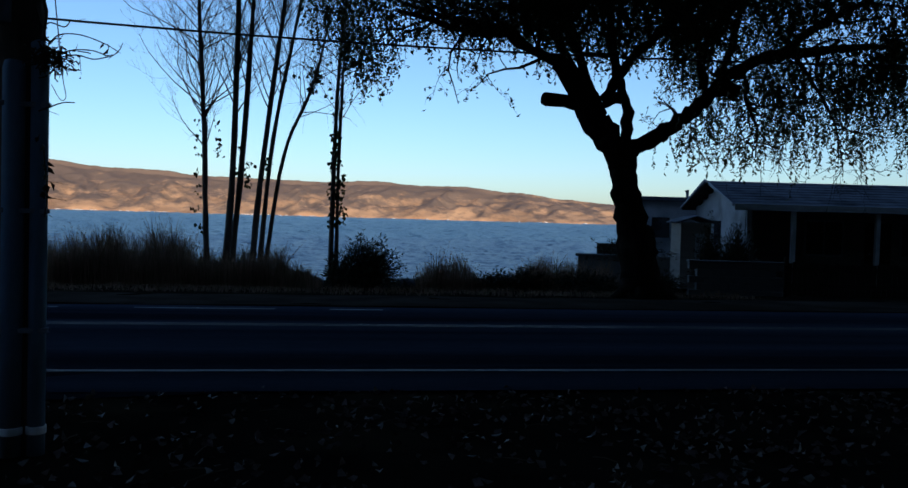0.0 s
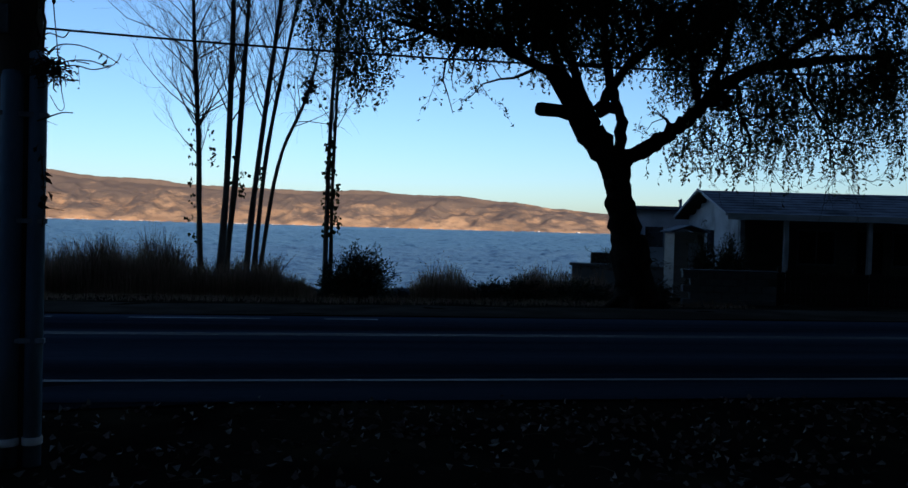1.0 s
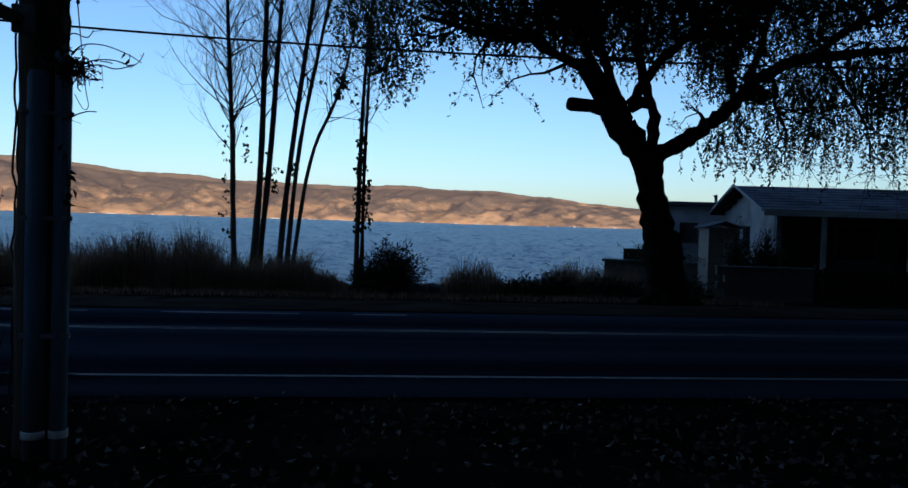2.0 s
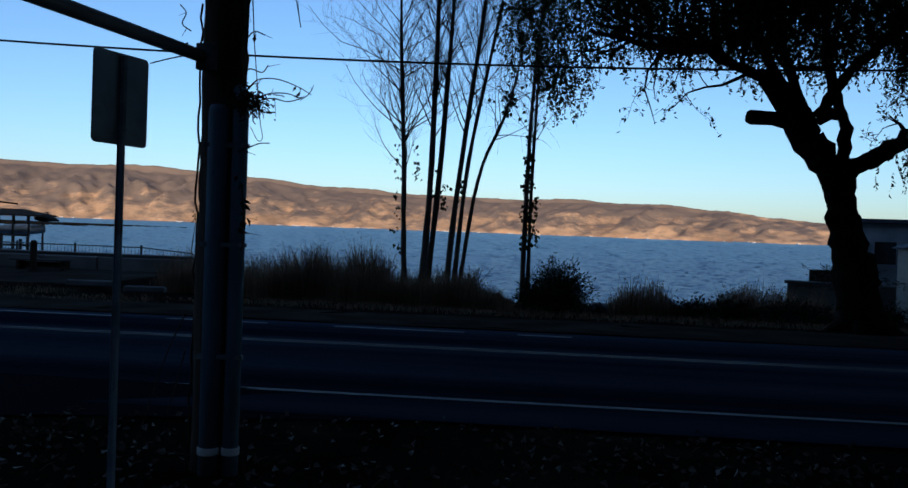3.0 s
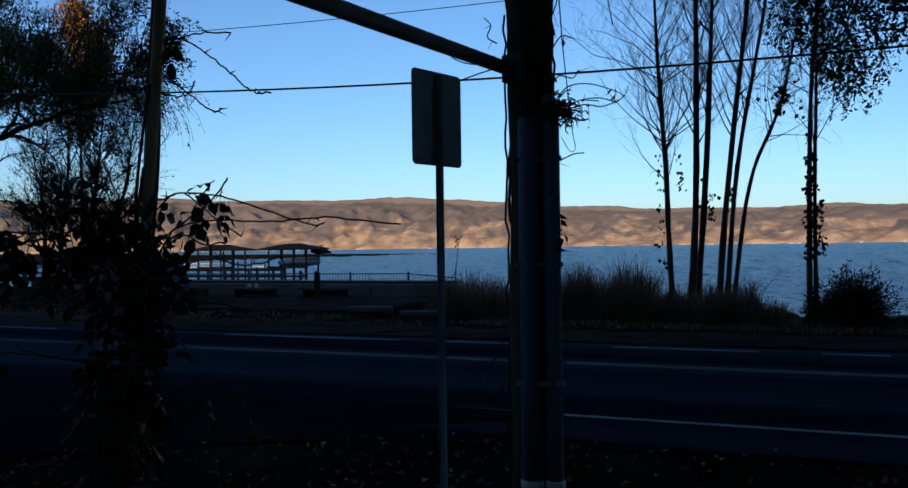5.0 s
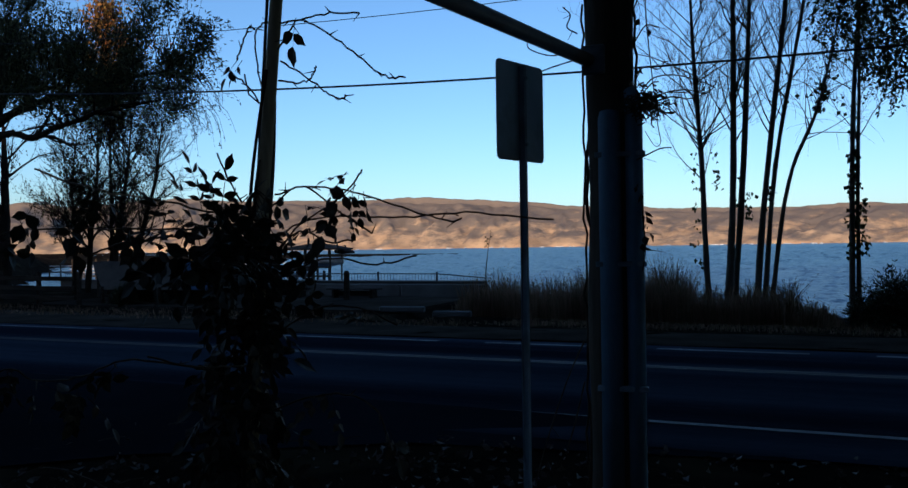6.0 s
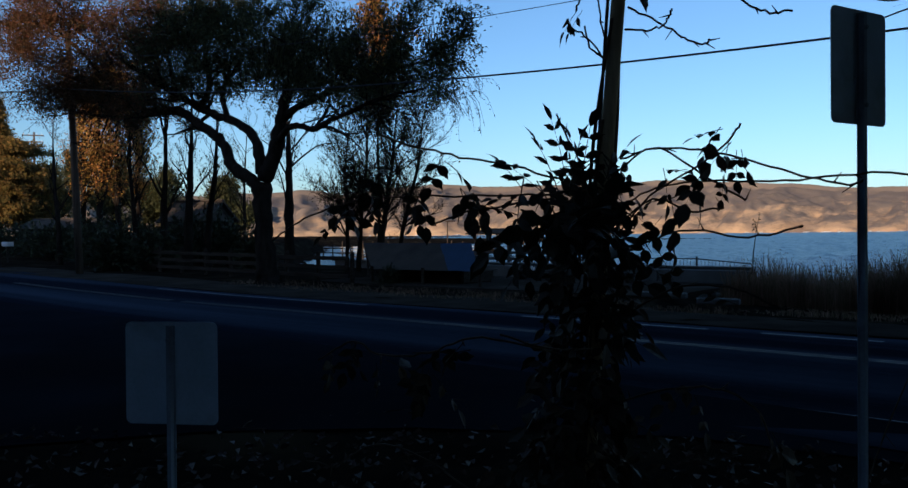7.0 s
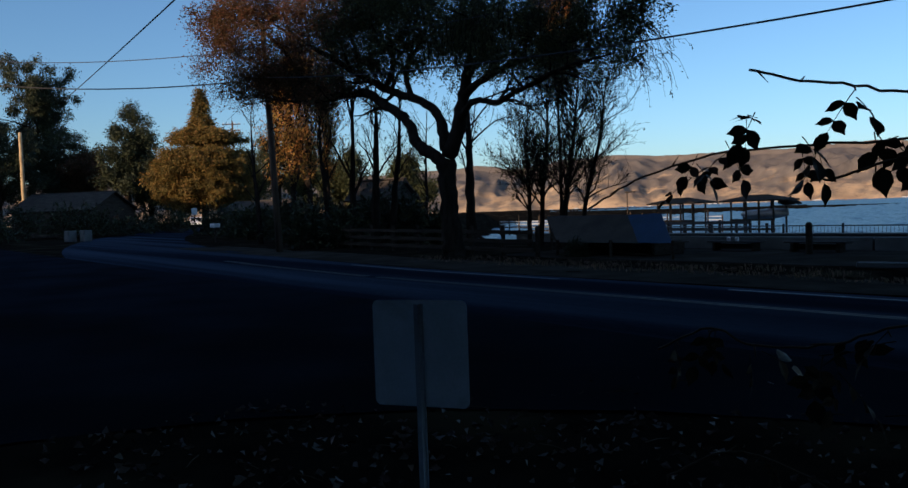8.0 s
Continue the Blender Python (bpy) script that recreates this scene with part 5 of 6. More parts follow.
def seawall_corner():
    t = thing("seawall", (11.6, 24.8, -1.6), "pale concrete seawall with a capped edge at the water", "wall")
    g = Geo()
    g.box((12.7, 25.6, -.45), (3.2, .35, 2.2), -28, .03)
    part("wall", g, M_CONCRETE, t)
    g = Geo()
    g.box((12.7, 25.6, .68), (3.35, .5, .1), -28, .02)
    part("coping", g, M_CONCRETE, t)
    g = Geo()
    g.box((12.4, 26.2, .9), (.9, .6, .4), -28, .03)
    part("box", g, M_DARK_WOOD, t, "dark storage box on the wall")


seawall_corner()


# ---- left: lakeside lot with rail, benches, dock ----
def lakeside_rail():
    t = thing("lakeside_rail", (-18, 29.4, .4), "thin painted metal railing along the seawall", "railing")
    ends = [(-33.0, 29.4, .86), (-12.2, 29.4, .84), (-10.1, 29.4, .68)]
    for dz, r in ((0, .022), (-.30, .016)):
        g = Geo()
        g.tube([(x, y, z + dz) for x, y, z in ends], r, 6)
        part("rail", g, M_RAIL, t)
    bar = mesh_of("baluster", Geo().tube([(0, 0, -.3), (0, 0, 0)], .008, 4), M_RAIL)
    for k in range(158):
        x = -32.9 + k * .144
        z = .86 - .02 * (x + 33) / 20.8 if x < -12.2 else .84 - .16 * (x + 12.2) / 2.1
        piece("baluster", bar, t, (x, 29.4, z))
    post = mesh_of("post", Geo().box((0, 0, -.18), (.07, .07, .5), 0, .008), M_RAIL)
    for x in (-30.5, -27.2, -23.9, -20.6, -17.3, -14.9, -12.2):
        piece("post", post, t, (x, 29.4, .86))
    w = thing("patio_wall", (-21, 29.2, -1.7), "long low concrete seawall parapet", "wall")
    g = Geo()
    g.box((-21.6, 29.45, -.6), (23.0, .4, 2.26), 0, .02)
    part("wall", g, M_CONCRETE, w)
    g = Geo()
    g.box((-21.6, 29.4, .53), (23.2, .6, .07), 0, .015)
    part("coping", g, M_CONCRETE, w)
    for k, (x0, x1) in enumerate(((-24.5, -19.4), (-19.35, -14.3), (-14.25, -9.3))):
        s = Geo()
        s.v = [(x0, 20.5, .06), (x1, 20.5, .06), (x1, 29.2, .12), (x0, 29.2, .12), (x0, 20.5, -.2), (x1, 20.5, -.2), (x1, 29.2, -.2), (x0, 29.2, -.2)]
        s.f = [(0, 1, 2, 3), (4, 5, 1, 0), (5, 6, 2, 1), (7, 4, 0, 3), (6, 7, 3, 2)]
        sl = solid("patio_slab", s, M_SAND, "pale packed lakeside parking lot", "pavement", kind="structure")
    low = thing("retaining_kerb", (-14, 25.6, .1), "low stained concrete retaining wall on the lakeside lot", "wall")
    for x0, x1 in ((-24, -18.2), (-18.15, -12.4), (-12.35, -8.9)):
        g = Geo()
        g.box(((x0 + x1) / 2, 26.6, .3), (x1 - x0, .3, .5), 0, .02)
        part("section", g, M_CONCRETE, low)


def bench(x, y, n):
    t = thing("low_bench", (x, y, .1), "long low dark timber bench", "bench", "benches on the lakeside lot")
    for k in range(3):
        g = Geo()
        g.box((x, y - .16 + k * .16, .42), (2.15, .145, .05), 0, .006)
        part("slat", g, M_GREY_WOOD, t)
    for s in (-.8, .8):
        g = Geo()
        g.box((x + s, y, .23), (.12, .4, .33), 0, .01)
        part("leg", g, M_DARK_WOOD, t)
    g = Geo()
    g.box((x, y + .1, .25), (1.5, .04, .2), 0)
    part("stretcher", g, M_DARK_WOOD, t)


lakeside_rail()
for n, x in enumerate((-19.9, -16.75, -13.75)):
    bench(x, 25.2 + .12 * n, n)
g = Geo()
g.tube([(-13.45, 24.4, .05), (-13.45, 24.4, 1.05), (-13.45, 24.4, 1.12)], [.11, .11, .06], 10)
solid("bollard", g, M_DARK_WOOD, "stout dark timber mooring post on the lot", "post", smooth=False)
for x, y, s in ((-9.2, 20.4, .9), (-7.1, 19.2, .7)):
    g = Geo()
    g.box((x, y, .12), (s * 1.5, .22, .16), 8, .03)
    solid("wheel_stop", g, M_CONCRETE, "low concrete wheel stop", "wheel stop", "wheel stops")
for x in (-17.0, -16.65, -20.3):
    g = Geo()
    g.tube([(x, 25.25, .455), (x, 25.25, .56), (x, 25.25, .6)], [.06, .075, .05], 8)
    solid("bucket", g, M_WHITE, "small white bucket standing on a bench", "bucket", "buckets")


def tarp_shelter():
    t = thing("tarp_shelter", (-20.5, 22.6, 0), "long low ridge shelter covered with brown and blue tarps", "shelter")
    ridge0, ridge1 = Vector((-24.0, 22.9, 1.55)), Vector((-17.8, 22.5, 1.52))
    f0, f1 = Vector((-21.7, 21.2, .56)), Vector((-16.2, 21.0, .60))
    b0, b1 = Vector((-25.2, 24.3, .55)), Vector((-19.5, 24.3, .55))

    def cloth(p, q, r, s, mat, name, u0, u1, seed):
        g = Geo()
        nu, nv = 14, 8
        for i in range(nu + 1):
            for j in range(nv + 1):
                u, v = u0 + (u1 - u0) * i / nu, j / nv
                a = p.lerp(q, u).lerp(s.lerp(r, u), v)
                a = a + Vector((0, -.02, .035 * noise.noise(Vector((a.x * 1.4, a.z * 2.2, seed)))))
                g.v.append(tuple(a))
        w = nv + 1
        g.f = [(i * w + j, i * w + j + 1, (i + 1) * w + j + 1, (i + 1) * w + j) for i in range(nu) for j in range(nv)]
        o = len(g.v)
        g.v += [(x, y + .015, z - .015) for x, y, z in g.v[:o]]
        g.f += [tuple(k + o for k in reversed(f)) for f in g.f[:nu * nv]]
        part(name, g, mat, t, smooth=True)

    cloth(ridge0, ridge1, f1, f0, M_TARP, "tarp", 0, .74, 1)
    cloth(ridge0, ridge1, f1, f0, M_BLUE_TARP, "blue_tarp", .735, 1.0, 2)
    cloth(ridge0, ridge1, b1, b0, M_TARP, "tarp", 0, 1, 3)
    g = Geo()
    g.add([ridge0, f0, b0, ridge0 + Vector((.04, 0, 0)), f0 + Vector((.04, 0, 0)), b0 + Vector((.04, 0, 0))], [(0, 2, 1), (3, 4, 5), (0, 1, 4, 3), (1, 2, 5, 4), (2, 0, 3, 5)])
    part("end_panel", g, M_DARK_WOOD, t)
    for p in (f0, f1, b0, b1, f0.lerp(f1, .5), b0.lerp(b1, .5)):
        g = Geo()
        g.box((p.x, p.y, .34), (.09, .09, .66), 0, .006)
        part("leg", g, M_DARK_WOOD, t)
    g = Geo()
    g.box((-20.0, 22.9, .3), (4.6, 1.6, .5), -4, .06)
    part("base_box", g, M_DARK_WOOD, t)


def rail_fence():
    t = thing("rail_fence", (-30, 20.2, 0), "dark three-rail timber fence beside big tree", "fence")
    post = mesh_of("post", Geo().box((0, 0, .6), (.13, .13, 1.2), 0, .01), M_DARK_WOOD)
    for k in range(9):
        piece("post", post, t, (-37.5 + k * 1.95, 20.2 + .02 * k, land(-37.5 + k * 1.95, 20)))
    for k in range(8):
        for z in (.28, .62, .96):
            g = Geo()
            x = -37.5 + (k + .5) * 1.95
            g.box((x, 20.12, z + land(x, 20)), (1.96, .04, .15), 0, .005)
            part("rail", g, M_DARK_WOOD, t)


def dock():
    t = thing("dock", (-42, 55, -1.6), "grey timber dock on pilings over the lake", "dock")
    plank = mesh_of("plank", Geo().box((0, 0, 0), (.28, 2.2, .05), 0, .005), M_GREY_WOOD)
    for k in range(60):
        piece("plank", plank, t, (-52 + k * .3, 54.5, -.55))
    pil = mesh_of("piling", Geo().tube([(0, 0, -2.5), (0, 0, 0)], .11, 8), M_DARK_WOOD)
    for k, x in enumerate((-52, -49.2, -46.8, -44.4, -41.6, -39.2, -36.8, -34.2)):
        piece("piling", pil, t, (x, 53.4, 1.0 if k < 3 else .55))
        piece("piling", pil, t, (x, 55.6, .2))
    for z in (-.15, .35):
        g = Geo()
        g.box((-43.1, 53.35, z), (18, .07, .24), 0)
        part("rail", g, M_GREY_WOOD, t)
    g = Geo()
    g.box((-43.1, 54.5, -.68), (18, 2.0, .2), 0)
    part("beam", g, M_DARK_WOOD, t)


def boat_lift(x0, x1, boat):
    c = (x0 + x1) / 2
    t = thing("boat_lift", (c, 58, -1.6), "covered boat lift with a low hipped roof on posts", "boat lift", "boat lifts at the dock")
    g = Geo()
    y0, y1, e, top = 56.3, 58.9, 2.0, 2.42
    i0, i1 = x0 + 1.9, x1 - 1.9
    ym = (y0 + y1) / 2
    vs = [(x0, y0, e), (x1, y0, e), (x1, y1, e), (x0, y1, e), (i0, ym, top), (i1, ym, top)]
    vs += [(x, y, z - .12) for x, y, z in vs[:4]]
    g.add(vs, [(0, 1, 5, 4), (1, 2, 5), (2, 3, 4, 5), (3, 0, 4), (6, 7, 1, 0), (7, 8, 2, 1), (8, 9, 3, 2), (9, 6, 0, 3), (9, 8, 7, 6)])
    part("roof", g, M_DARK_WOOD, t)
    for x in (x0 + .9, c - .5, c + .6, x1 - .9):
        for y in (y0 + .4, y1 - .4):
            g = Geo()
            g.tube([(x, y, -3), (x, y, 2.0)], .075, 8)
            part("post", g, M_DARK_WOOD, t)
    for z in (-.3, .45):
        g = Geo()
        g.box((c, y0 + .4, z), (x1 - x0 - 1.6, .1, .16), 0)
        part("cradle_beam", g, M_DARK_WOOD, t)
    if boat:
        b = thing("motor_boat", (c + .3, 58.2, .5), "covered motor boat hanging in a lift", "boat")
        g = Geo()
        L, n = 3.6, 12
        for i in range(n + 1):
            f = i / n
            x = c + .4 - L / 2 + L * f
            w = .85 * (1 - max(0, f - .45) ** 2 * 2.8)
            keel = .48 + .35 * max(0, f - .6) ** 1.5 * 2.2
            sh = 1.0 + .10 * f
            for y, z in ((-w, sh), (-w * .95, .78), (0, keel), (w * .95, .78), (w, sh), (0, sh + .22 - .1 * abs(f - .5))):
                g.v.append((x, 58.2 + y, z))
        for i in range(n):
            for k in range(6):
                a, bb = i * 6 + k, i * 6 + (k + 1) % 6
                g.f.append((a, bb, bb + 6, a + 6))
        g.f += [(5, 4, 3, 2, 1, 0), tuple(n * 6 + k for k in range(6))]
        part("hull", g, M_HULL, b, smooth=True)
        g = Geo()
        g.box((c - 1.55, 58.2, .75), (.3, .4, .7), 0, .06)
        part("outboard_motor", g, M_RUBBER, b)
        j = thing("watercraft", (x1 + .1, 57.6, 1.45), "small dark watercraft on a raised platform", "watercraft")
        g = Geo()
        g.tube([(x1 - 1.0, 57.6, 1.75), (x1 - .5, 57.6, 1.8), (x1 + .2, 57.6, 1.82), (x1 + .9, 57.6, 1.62)], [.12, .3, .28, .06], 8)
        part("hull", g, M_RUBBER, j, smooth=True)
        g = Geo()
        g.tube([(x1 + .1, 57.6, 2.0), (x1 - .05, 57.6, 2.22)], .05, 6)
        g.box((x1 - .05, 57.6, 2.22), (.06, .6, .05))
        part("handlebar", g, M_RUBBER, j)
        g = Geo()
        g.box((x1 - .2, 57.6, 1.48), (2.4, 1.2, .08))
        part("platform", g, M_GREY_WOOD, j)


tarp_shelter()
rail_fence()
dock()
boat_lift(-46.2, -40.8, False)
boat_lift(-38.9, -33.4, True)


def far_dock(x, y, n, seed):
    rng = np.random.default_rng(seed)
    t = thing("jetty", (x, y, -1.6), "distant timber jetty with white rails on pilings", "jetty", "distant jetties")
    g = Geo()
    g.box((x, y, -.5), (n * 2.0, 1.6, .15))
    part("deck", g, M_GREY_WOOD, t)
    for k in range(n + 1):
        g = Geo()
        xx = x - n + k * 2.0
        g.tube([(xx, y - .8, -2.5), (xx, y - .8, rng.uniform(.4, 1.3))], .09, 6)
        part("piling", g, M_DARK_WOOD, t)
    for z in (-.1, .3):
        g = Geo()
        g.box((x, y - .8, z), (n * 2.0, .06, .1))
        part("rail", g, M_TRIM, t)


far_dock(-60, 62, 7, 1)
far_dock(-78, 75, 9, 2)
far_dock(-66, 84, 9, 3)


def lamp_post(x, y, h):
    t = thing("dock_lamp", (x, y, -1.6), "thin dock lamp with a flat arm", "lamp")
    g = Geo()
    g.tube([(x, y, -2), (x, y, h)], .05, 8)
    part("pole", g, M_DARK_WOOD, t)
    g = Geo()
    g.box((x + .35, y, h), (1.1, .25, .1), 0, .02)
    part("lamp_head", g, M_DARK_WOOD, t)


lamp_post(-49.4, 57.5, 3.15)


def sprig(x, y, h, seed):
    rng = np.random.default_rng(seed)
    t = thing("sapling", (x, y, 0), "thin bare sapling at the end of a railing", "sapling")
    g, ends = Geo(), []
    p = limb(g, [(x, y, 0, .02), (x + .05, y, h * .5, .016), (x + .25, y, h, .006)], rng, 5, 5, .3)
    part("stem", g, M_TWIG, t)
    g = Geo()
    sprout(g, rng, p, 5, (.6, 1), (.2, .45), (20, 60), .3, depth=0, ends=ends)
    part("branch", g, M_TWIG, t)
    P = [q for q, d in ends]
    leaves("crown", P, [(rng.normal(), rng.normal(), -.3) for _ in P], .12, .06, M_LEAF, t, rng)


sprig(-8.9, 26.3, 2.5, 4)


# ---- left: the big roadside tree and the trees beyond ----
def left_tree():
    rng = np.random.default_rng(71)
    Y = 18.3
    t = thing("roadside_tree", (-24.2, Y, 0), "big old roadside tree with bent limbs and upright leafy shoots", "tree")
    g = Geo()
    limb(g, [(-24.3, Y, -.2, .66), (-24.4, Y, .5, .413), (-24.6, Y, 2.3, .361), (-24.72, Y, 3.9, .378)], rng, 6, 14, .08)
    L = []
    L.append(limb(g, [(-24.75, Y, 3.7, .241), (-25.6, Y - .1, 4.2, .224), (-26.5, Y - .1, 4.7, .215), (-27.0, Y - .1, 5.5, .206), (-27.9, Y - .2, 6.15, .198), (-28.9, Y - .3, 6.7, .189), (-29.8, Y - .5, 7.15, .172), (-31.2, Y - .8, 7.15, .138),
                      (-32.2, Y - 1.2, 7.6, .120), (-33.2, Y - 1.6, 8.2, .095), (-35.3, Y - 2.0, 8.9, .069), (-37.6, Y - 2.6, 9.8, .043), (-39.3, Y - 3.2, 10.7, .017)], rng, 5, 10, .12))
    L.append(limb(g, [(-24.7, Y, 4.3, .224), (-25.1, Y + .1, 5.45, .189), (-26.2, Y + .2, 6.25, .172), (-27.6, Y + .1, 6.75, .163), (-28.8, Y, 7.2, .155), (-30.2, Y - .3, 7.9, .138), (-31.2, Y - .8, 8.6, .112), (-33.2, Y - 1.2, 9.7, .077), (-35.2, Y - 1.8, 10.9, .043), (-37, Y - 2.2, 12, .017)], rng, 5, 10, .14))
    L.append(limb(g, [(-24.5, Y, 4.0, .310), (-23.9, Y + .1, 5.2, .275), (-23.6, Y + .2, 6.45, .224), (-23.3, Y + .2, 7.5, .163), (-23.05, Y + .3, 8.7, .103), (-23.15, Y + .3, 9.9, .043)], rng, 5, 10, .12))
    L.append(limb(g, [(-29.0, Y, 7.1, .146), (-28.3, Y + .1, 8.1, .120), (-28.75, Y + .2, 9.9, .086), (-28.3, Y + .3, 11.6, .034)], rng, 5, 9, .14))
    L.append(limb(g, [(-27.1, Y + .1, 6.5, .129), (-27.55, Y + .3, 7.9, .112), (-26.5, Y + .5, 9.1, .077), (-26.9, Y + .6, 10.8, .034)], rng, 5, 8, .16))
    L.append(limb(g, [(-23.6, Y - .1, 5.4, .138), (-22.4, Y - .3, 5.85, .112), (-21.2, Y - .4, 5.6, .103), (-20.1, Y - .5, 5.8, .086), (-18.9, Y - .6, 5.95, .069), (-17.4, Y - .6, 6.25, .043), (-15.6, Y - .6, 6.3, .022)], rng, 5, 9, .18))
    L.append(limb(g, [(-23.5, Y + .2, 6.3, .146), (-21.9, Y + .4, 6.9, .120), (-19.9, Y + .6, 7.15, .086), (-17.9, Y + .6, 7.4, .052), (-16.4, Y + .6, 7.5, .026)], rng, 5, 8, .16))
    L.append(limb(g, [(-31.2, Y - .8, 7.15, .103), (-32.6, Y - 1.4, 7.0, .077), (-34.4, Y - 2.0, 7.3, .052), (-36.4, Y - 2.6, 7.7, .026)], rng, 5, 8, .16))
    L.append(limb(g, [(-30.2, Y - .3, 7.9, .120), (-30.6, Y - .4, 9.4, .086), (-31.6, Y - .6, 11, .052), (-32, Y - .6, 12.4, .026)], rng, 5, 8, .16))
    L.append(limb(g, [(-33.2, Y - 1.6, 8.2, .086), (-34.0, Y - 2.2, 9.6, .069), (-35.6, Y - 2.8, 11.0, .043), (-37.0, Y - 3.2, 12.2, .017)], rng, 5, 8, .16))
    part("trunk", g, M_BARK, t, smooth=True)
    tw, ends = Geo(), []
    for p in L:
        sprout(tw, rng, p, 6, (.35, .95), (1.6, 3.0), (30, 75), .2, depth=2, ends=ends, min_r=.012, kink=.30, stout=2.0, sides=6)
        sprout(tw, rng, p, 13, (.35, 1), (1.0, 2.6), (25, 70), .25, depth=2, ends=ends, min_r=.008, kink=.22)
    part("twig_mass", tw, M_BARK, t, kind="stuff")
    E_ = np.array([tuple(q) for q, d in ends])
    D_ = np.array([tuple(d) for q, d in ends])

    def twig_leaves(sel, per, size, mat, label=""):
        P = np.repeat(E_[sel], per, 0) + rng.normal(0, .13, (len(sel) * per, 3))
        A = np.repeat(D_[sel], per, 0) + rng.normal(0, .6, (len(sel) * per, 3))
        leaves("crown", P, A, size, size * .36, mat, t, rng, label)

    x = E_[:, 0] + rng.normal(0, 1.2, len(E_))
    up = E_[:, 2] > 5.6 + .12 * np.abs(E_[:, 0] + 24)
    twig_leaves(np.flatnonzero((x > -29.5) & up), 9, .14, M_LEAF)
    twig_leaves(np.flatnonzero((x <= -29.5) & up), 8, .14, M_LEAF_RUST, "rust-brown autumn leaves")
    P, A = [], []
    for c, r, k in (((-23.4, Y + .2, 8.7), (1.7, 1.8, 1.1), 40), ((-19.6, Y, 7.3), (2.8, 1.8, .8), 34), ((-26.4, Y, 9.2), (2.4, 2.2, 1.5), 64), ((-29.6, Y - .4, 9.6), (2.4, 2.0, 1.6), 60), ((-21.4, Y, 8.1), (2.0, 1.8, .9), 22)):
        pts = clumped(rng, c, r, k, 200, .30, .35)
        P += list(pts)
        A += list(rng.normal(0, .7, (len(pts), 3)) + np.array([0, 0, .5]))
    leaves("crown", P, A, .12, .04, M_LEAF, t, rng)
    P, A = [], []
    for c, r, k in (((-31.6, Y - .8, 10.4), (3.6, 2.4, 2.2), 74), ((-35.6, Y - 2.4, 10.4), (3.2, 2.6, 2.2), 84), ((-38.4, Y - 3, 10.0), (2.2, 2.0, 2.2), 44), ((-35.4, Y - 2.2, 7.9), (2.4, 1.6, .8), 20)):
        pts = clumped(rng, c, r, k, 200, .34, .3)
        P += list(pts)
        A += list(rng.normal(0, .7, (len(pts), 3)) + np.array([0, 0, -.2]))
    leaves("crown", P, A, .12, .045, M_LEAF_RUST, t, rng, "rust-brown autumn leaves")
    # upright switches on the lake side
    g = Geo()
    P, A = [], []
    for _ in range(420):
        c = in_blob(rng, (-20.2, Y, 7.5), (5.6, 2.2, 1.0), 1)[0]
        L_ = rng.uniform(.8, 1.7)
        d = Vector((rng.normal(.12, .2), rng.normal(0, .2), 1)).normalized()
        b = Vector(c)
        g.tube([b, b + d * L_ * .5, b + d * L_], [.012, .008, .003], 3, False)
        for k in range(11):
            P.append(b + d * L_ * rng.uniform(.2, 1))
            A.append(Vector(rng.normal(0, .5, 3)) + d)
    for _ in range(90):
        c = Vector(in_blob(rng, (-15.6, Y, 6.6), (1.2, 1.6, .8), 1)[0])
        e = c + Vector((rng.uniform(.1, .9), rng.normal(0, .2), rng.uniform(-1.3, .1)))
        g.tube([c, c.lerp(e, .5) + Vector((.1, 0, .1)), e], [.01, .007, .003], 3, False)
        for k in range(9):
            P.append(c.lerp(e, rng.uniform(.2, 1)))
            A.append(Vector(rng.normal(0, .6, 3)))
    for _ in range(420):
        c = Vector(in_blob(rng, (-32.0, Y - .8, 9.2), (6.4, 3.0, 2.4), 1)[0])
        d = Vector((rng.normal(-.35, .5), rng.normal(0, .3), rng.normal(.35, .4))).normalized()
        e = c + d * rng.uniform(.8, 1.9)
        g.tube([c, c.lerp(e, .5) + Vector((0, 0, .08)), e], [.014, .009, .003], 3, False)
        for k in range(8):
            P.append(c.lerp(e, rng.uniform(.2, 1)))
            A.append(Vector(rng.normal(0, .5, 3)) + d)
    part("switch_mass", g, M_BARK, t, kind="stuff")
    leaves("crown", P, A, .10, .035, M_LEAF, t, rng)


def polar(az, dist):
    a = radians(az)
    return .55 - dist * math.sin(a), -.7 + dist * math.cos(a)


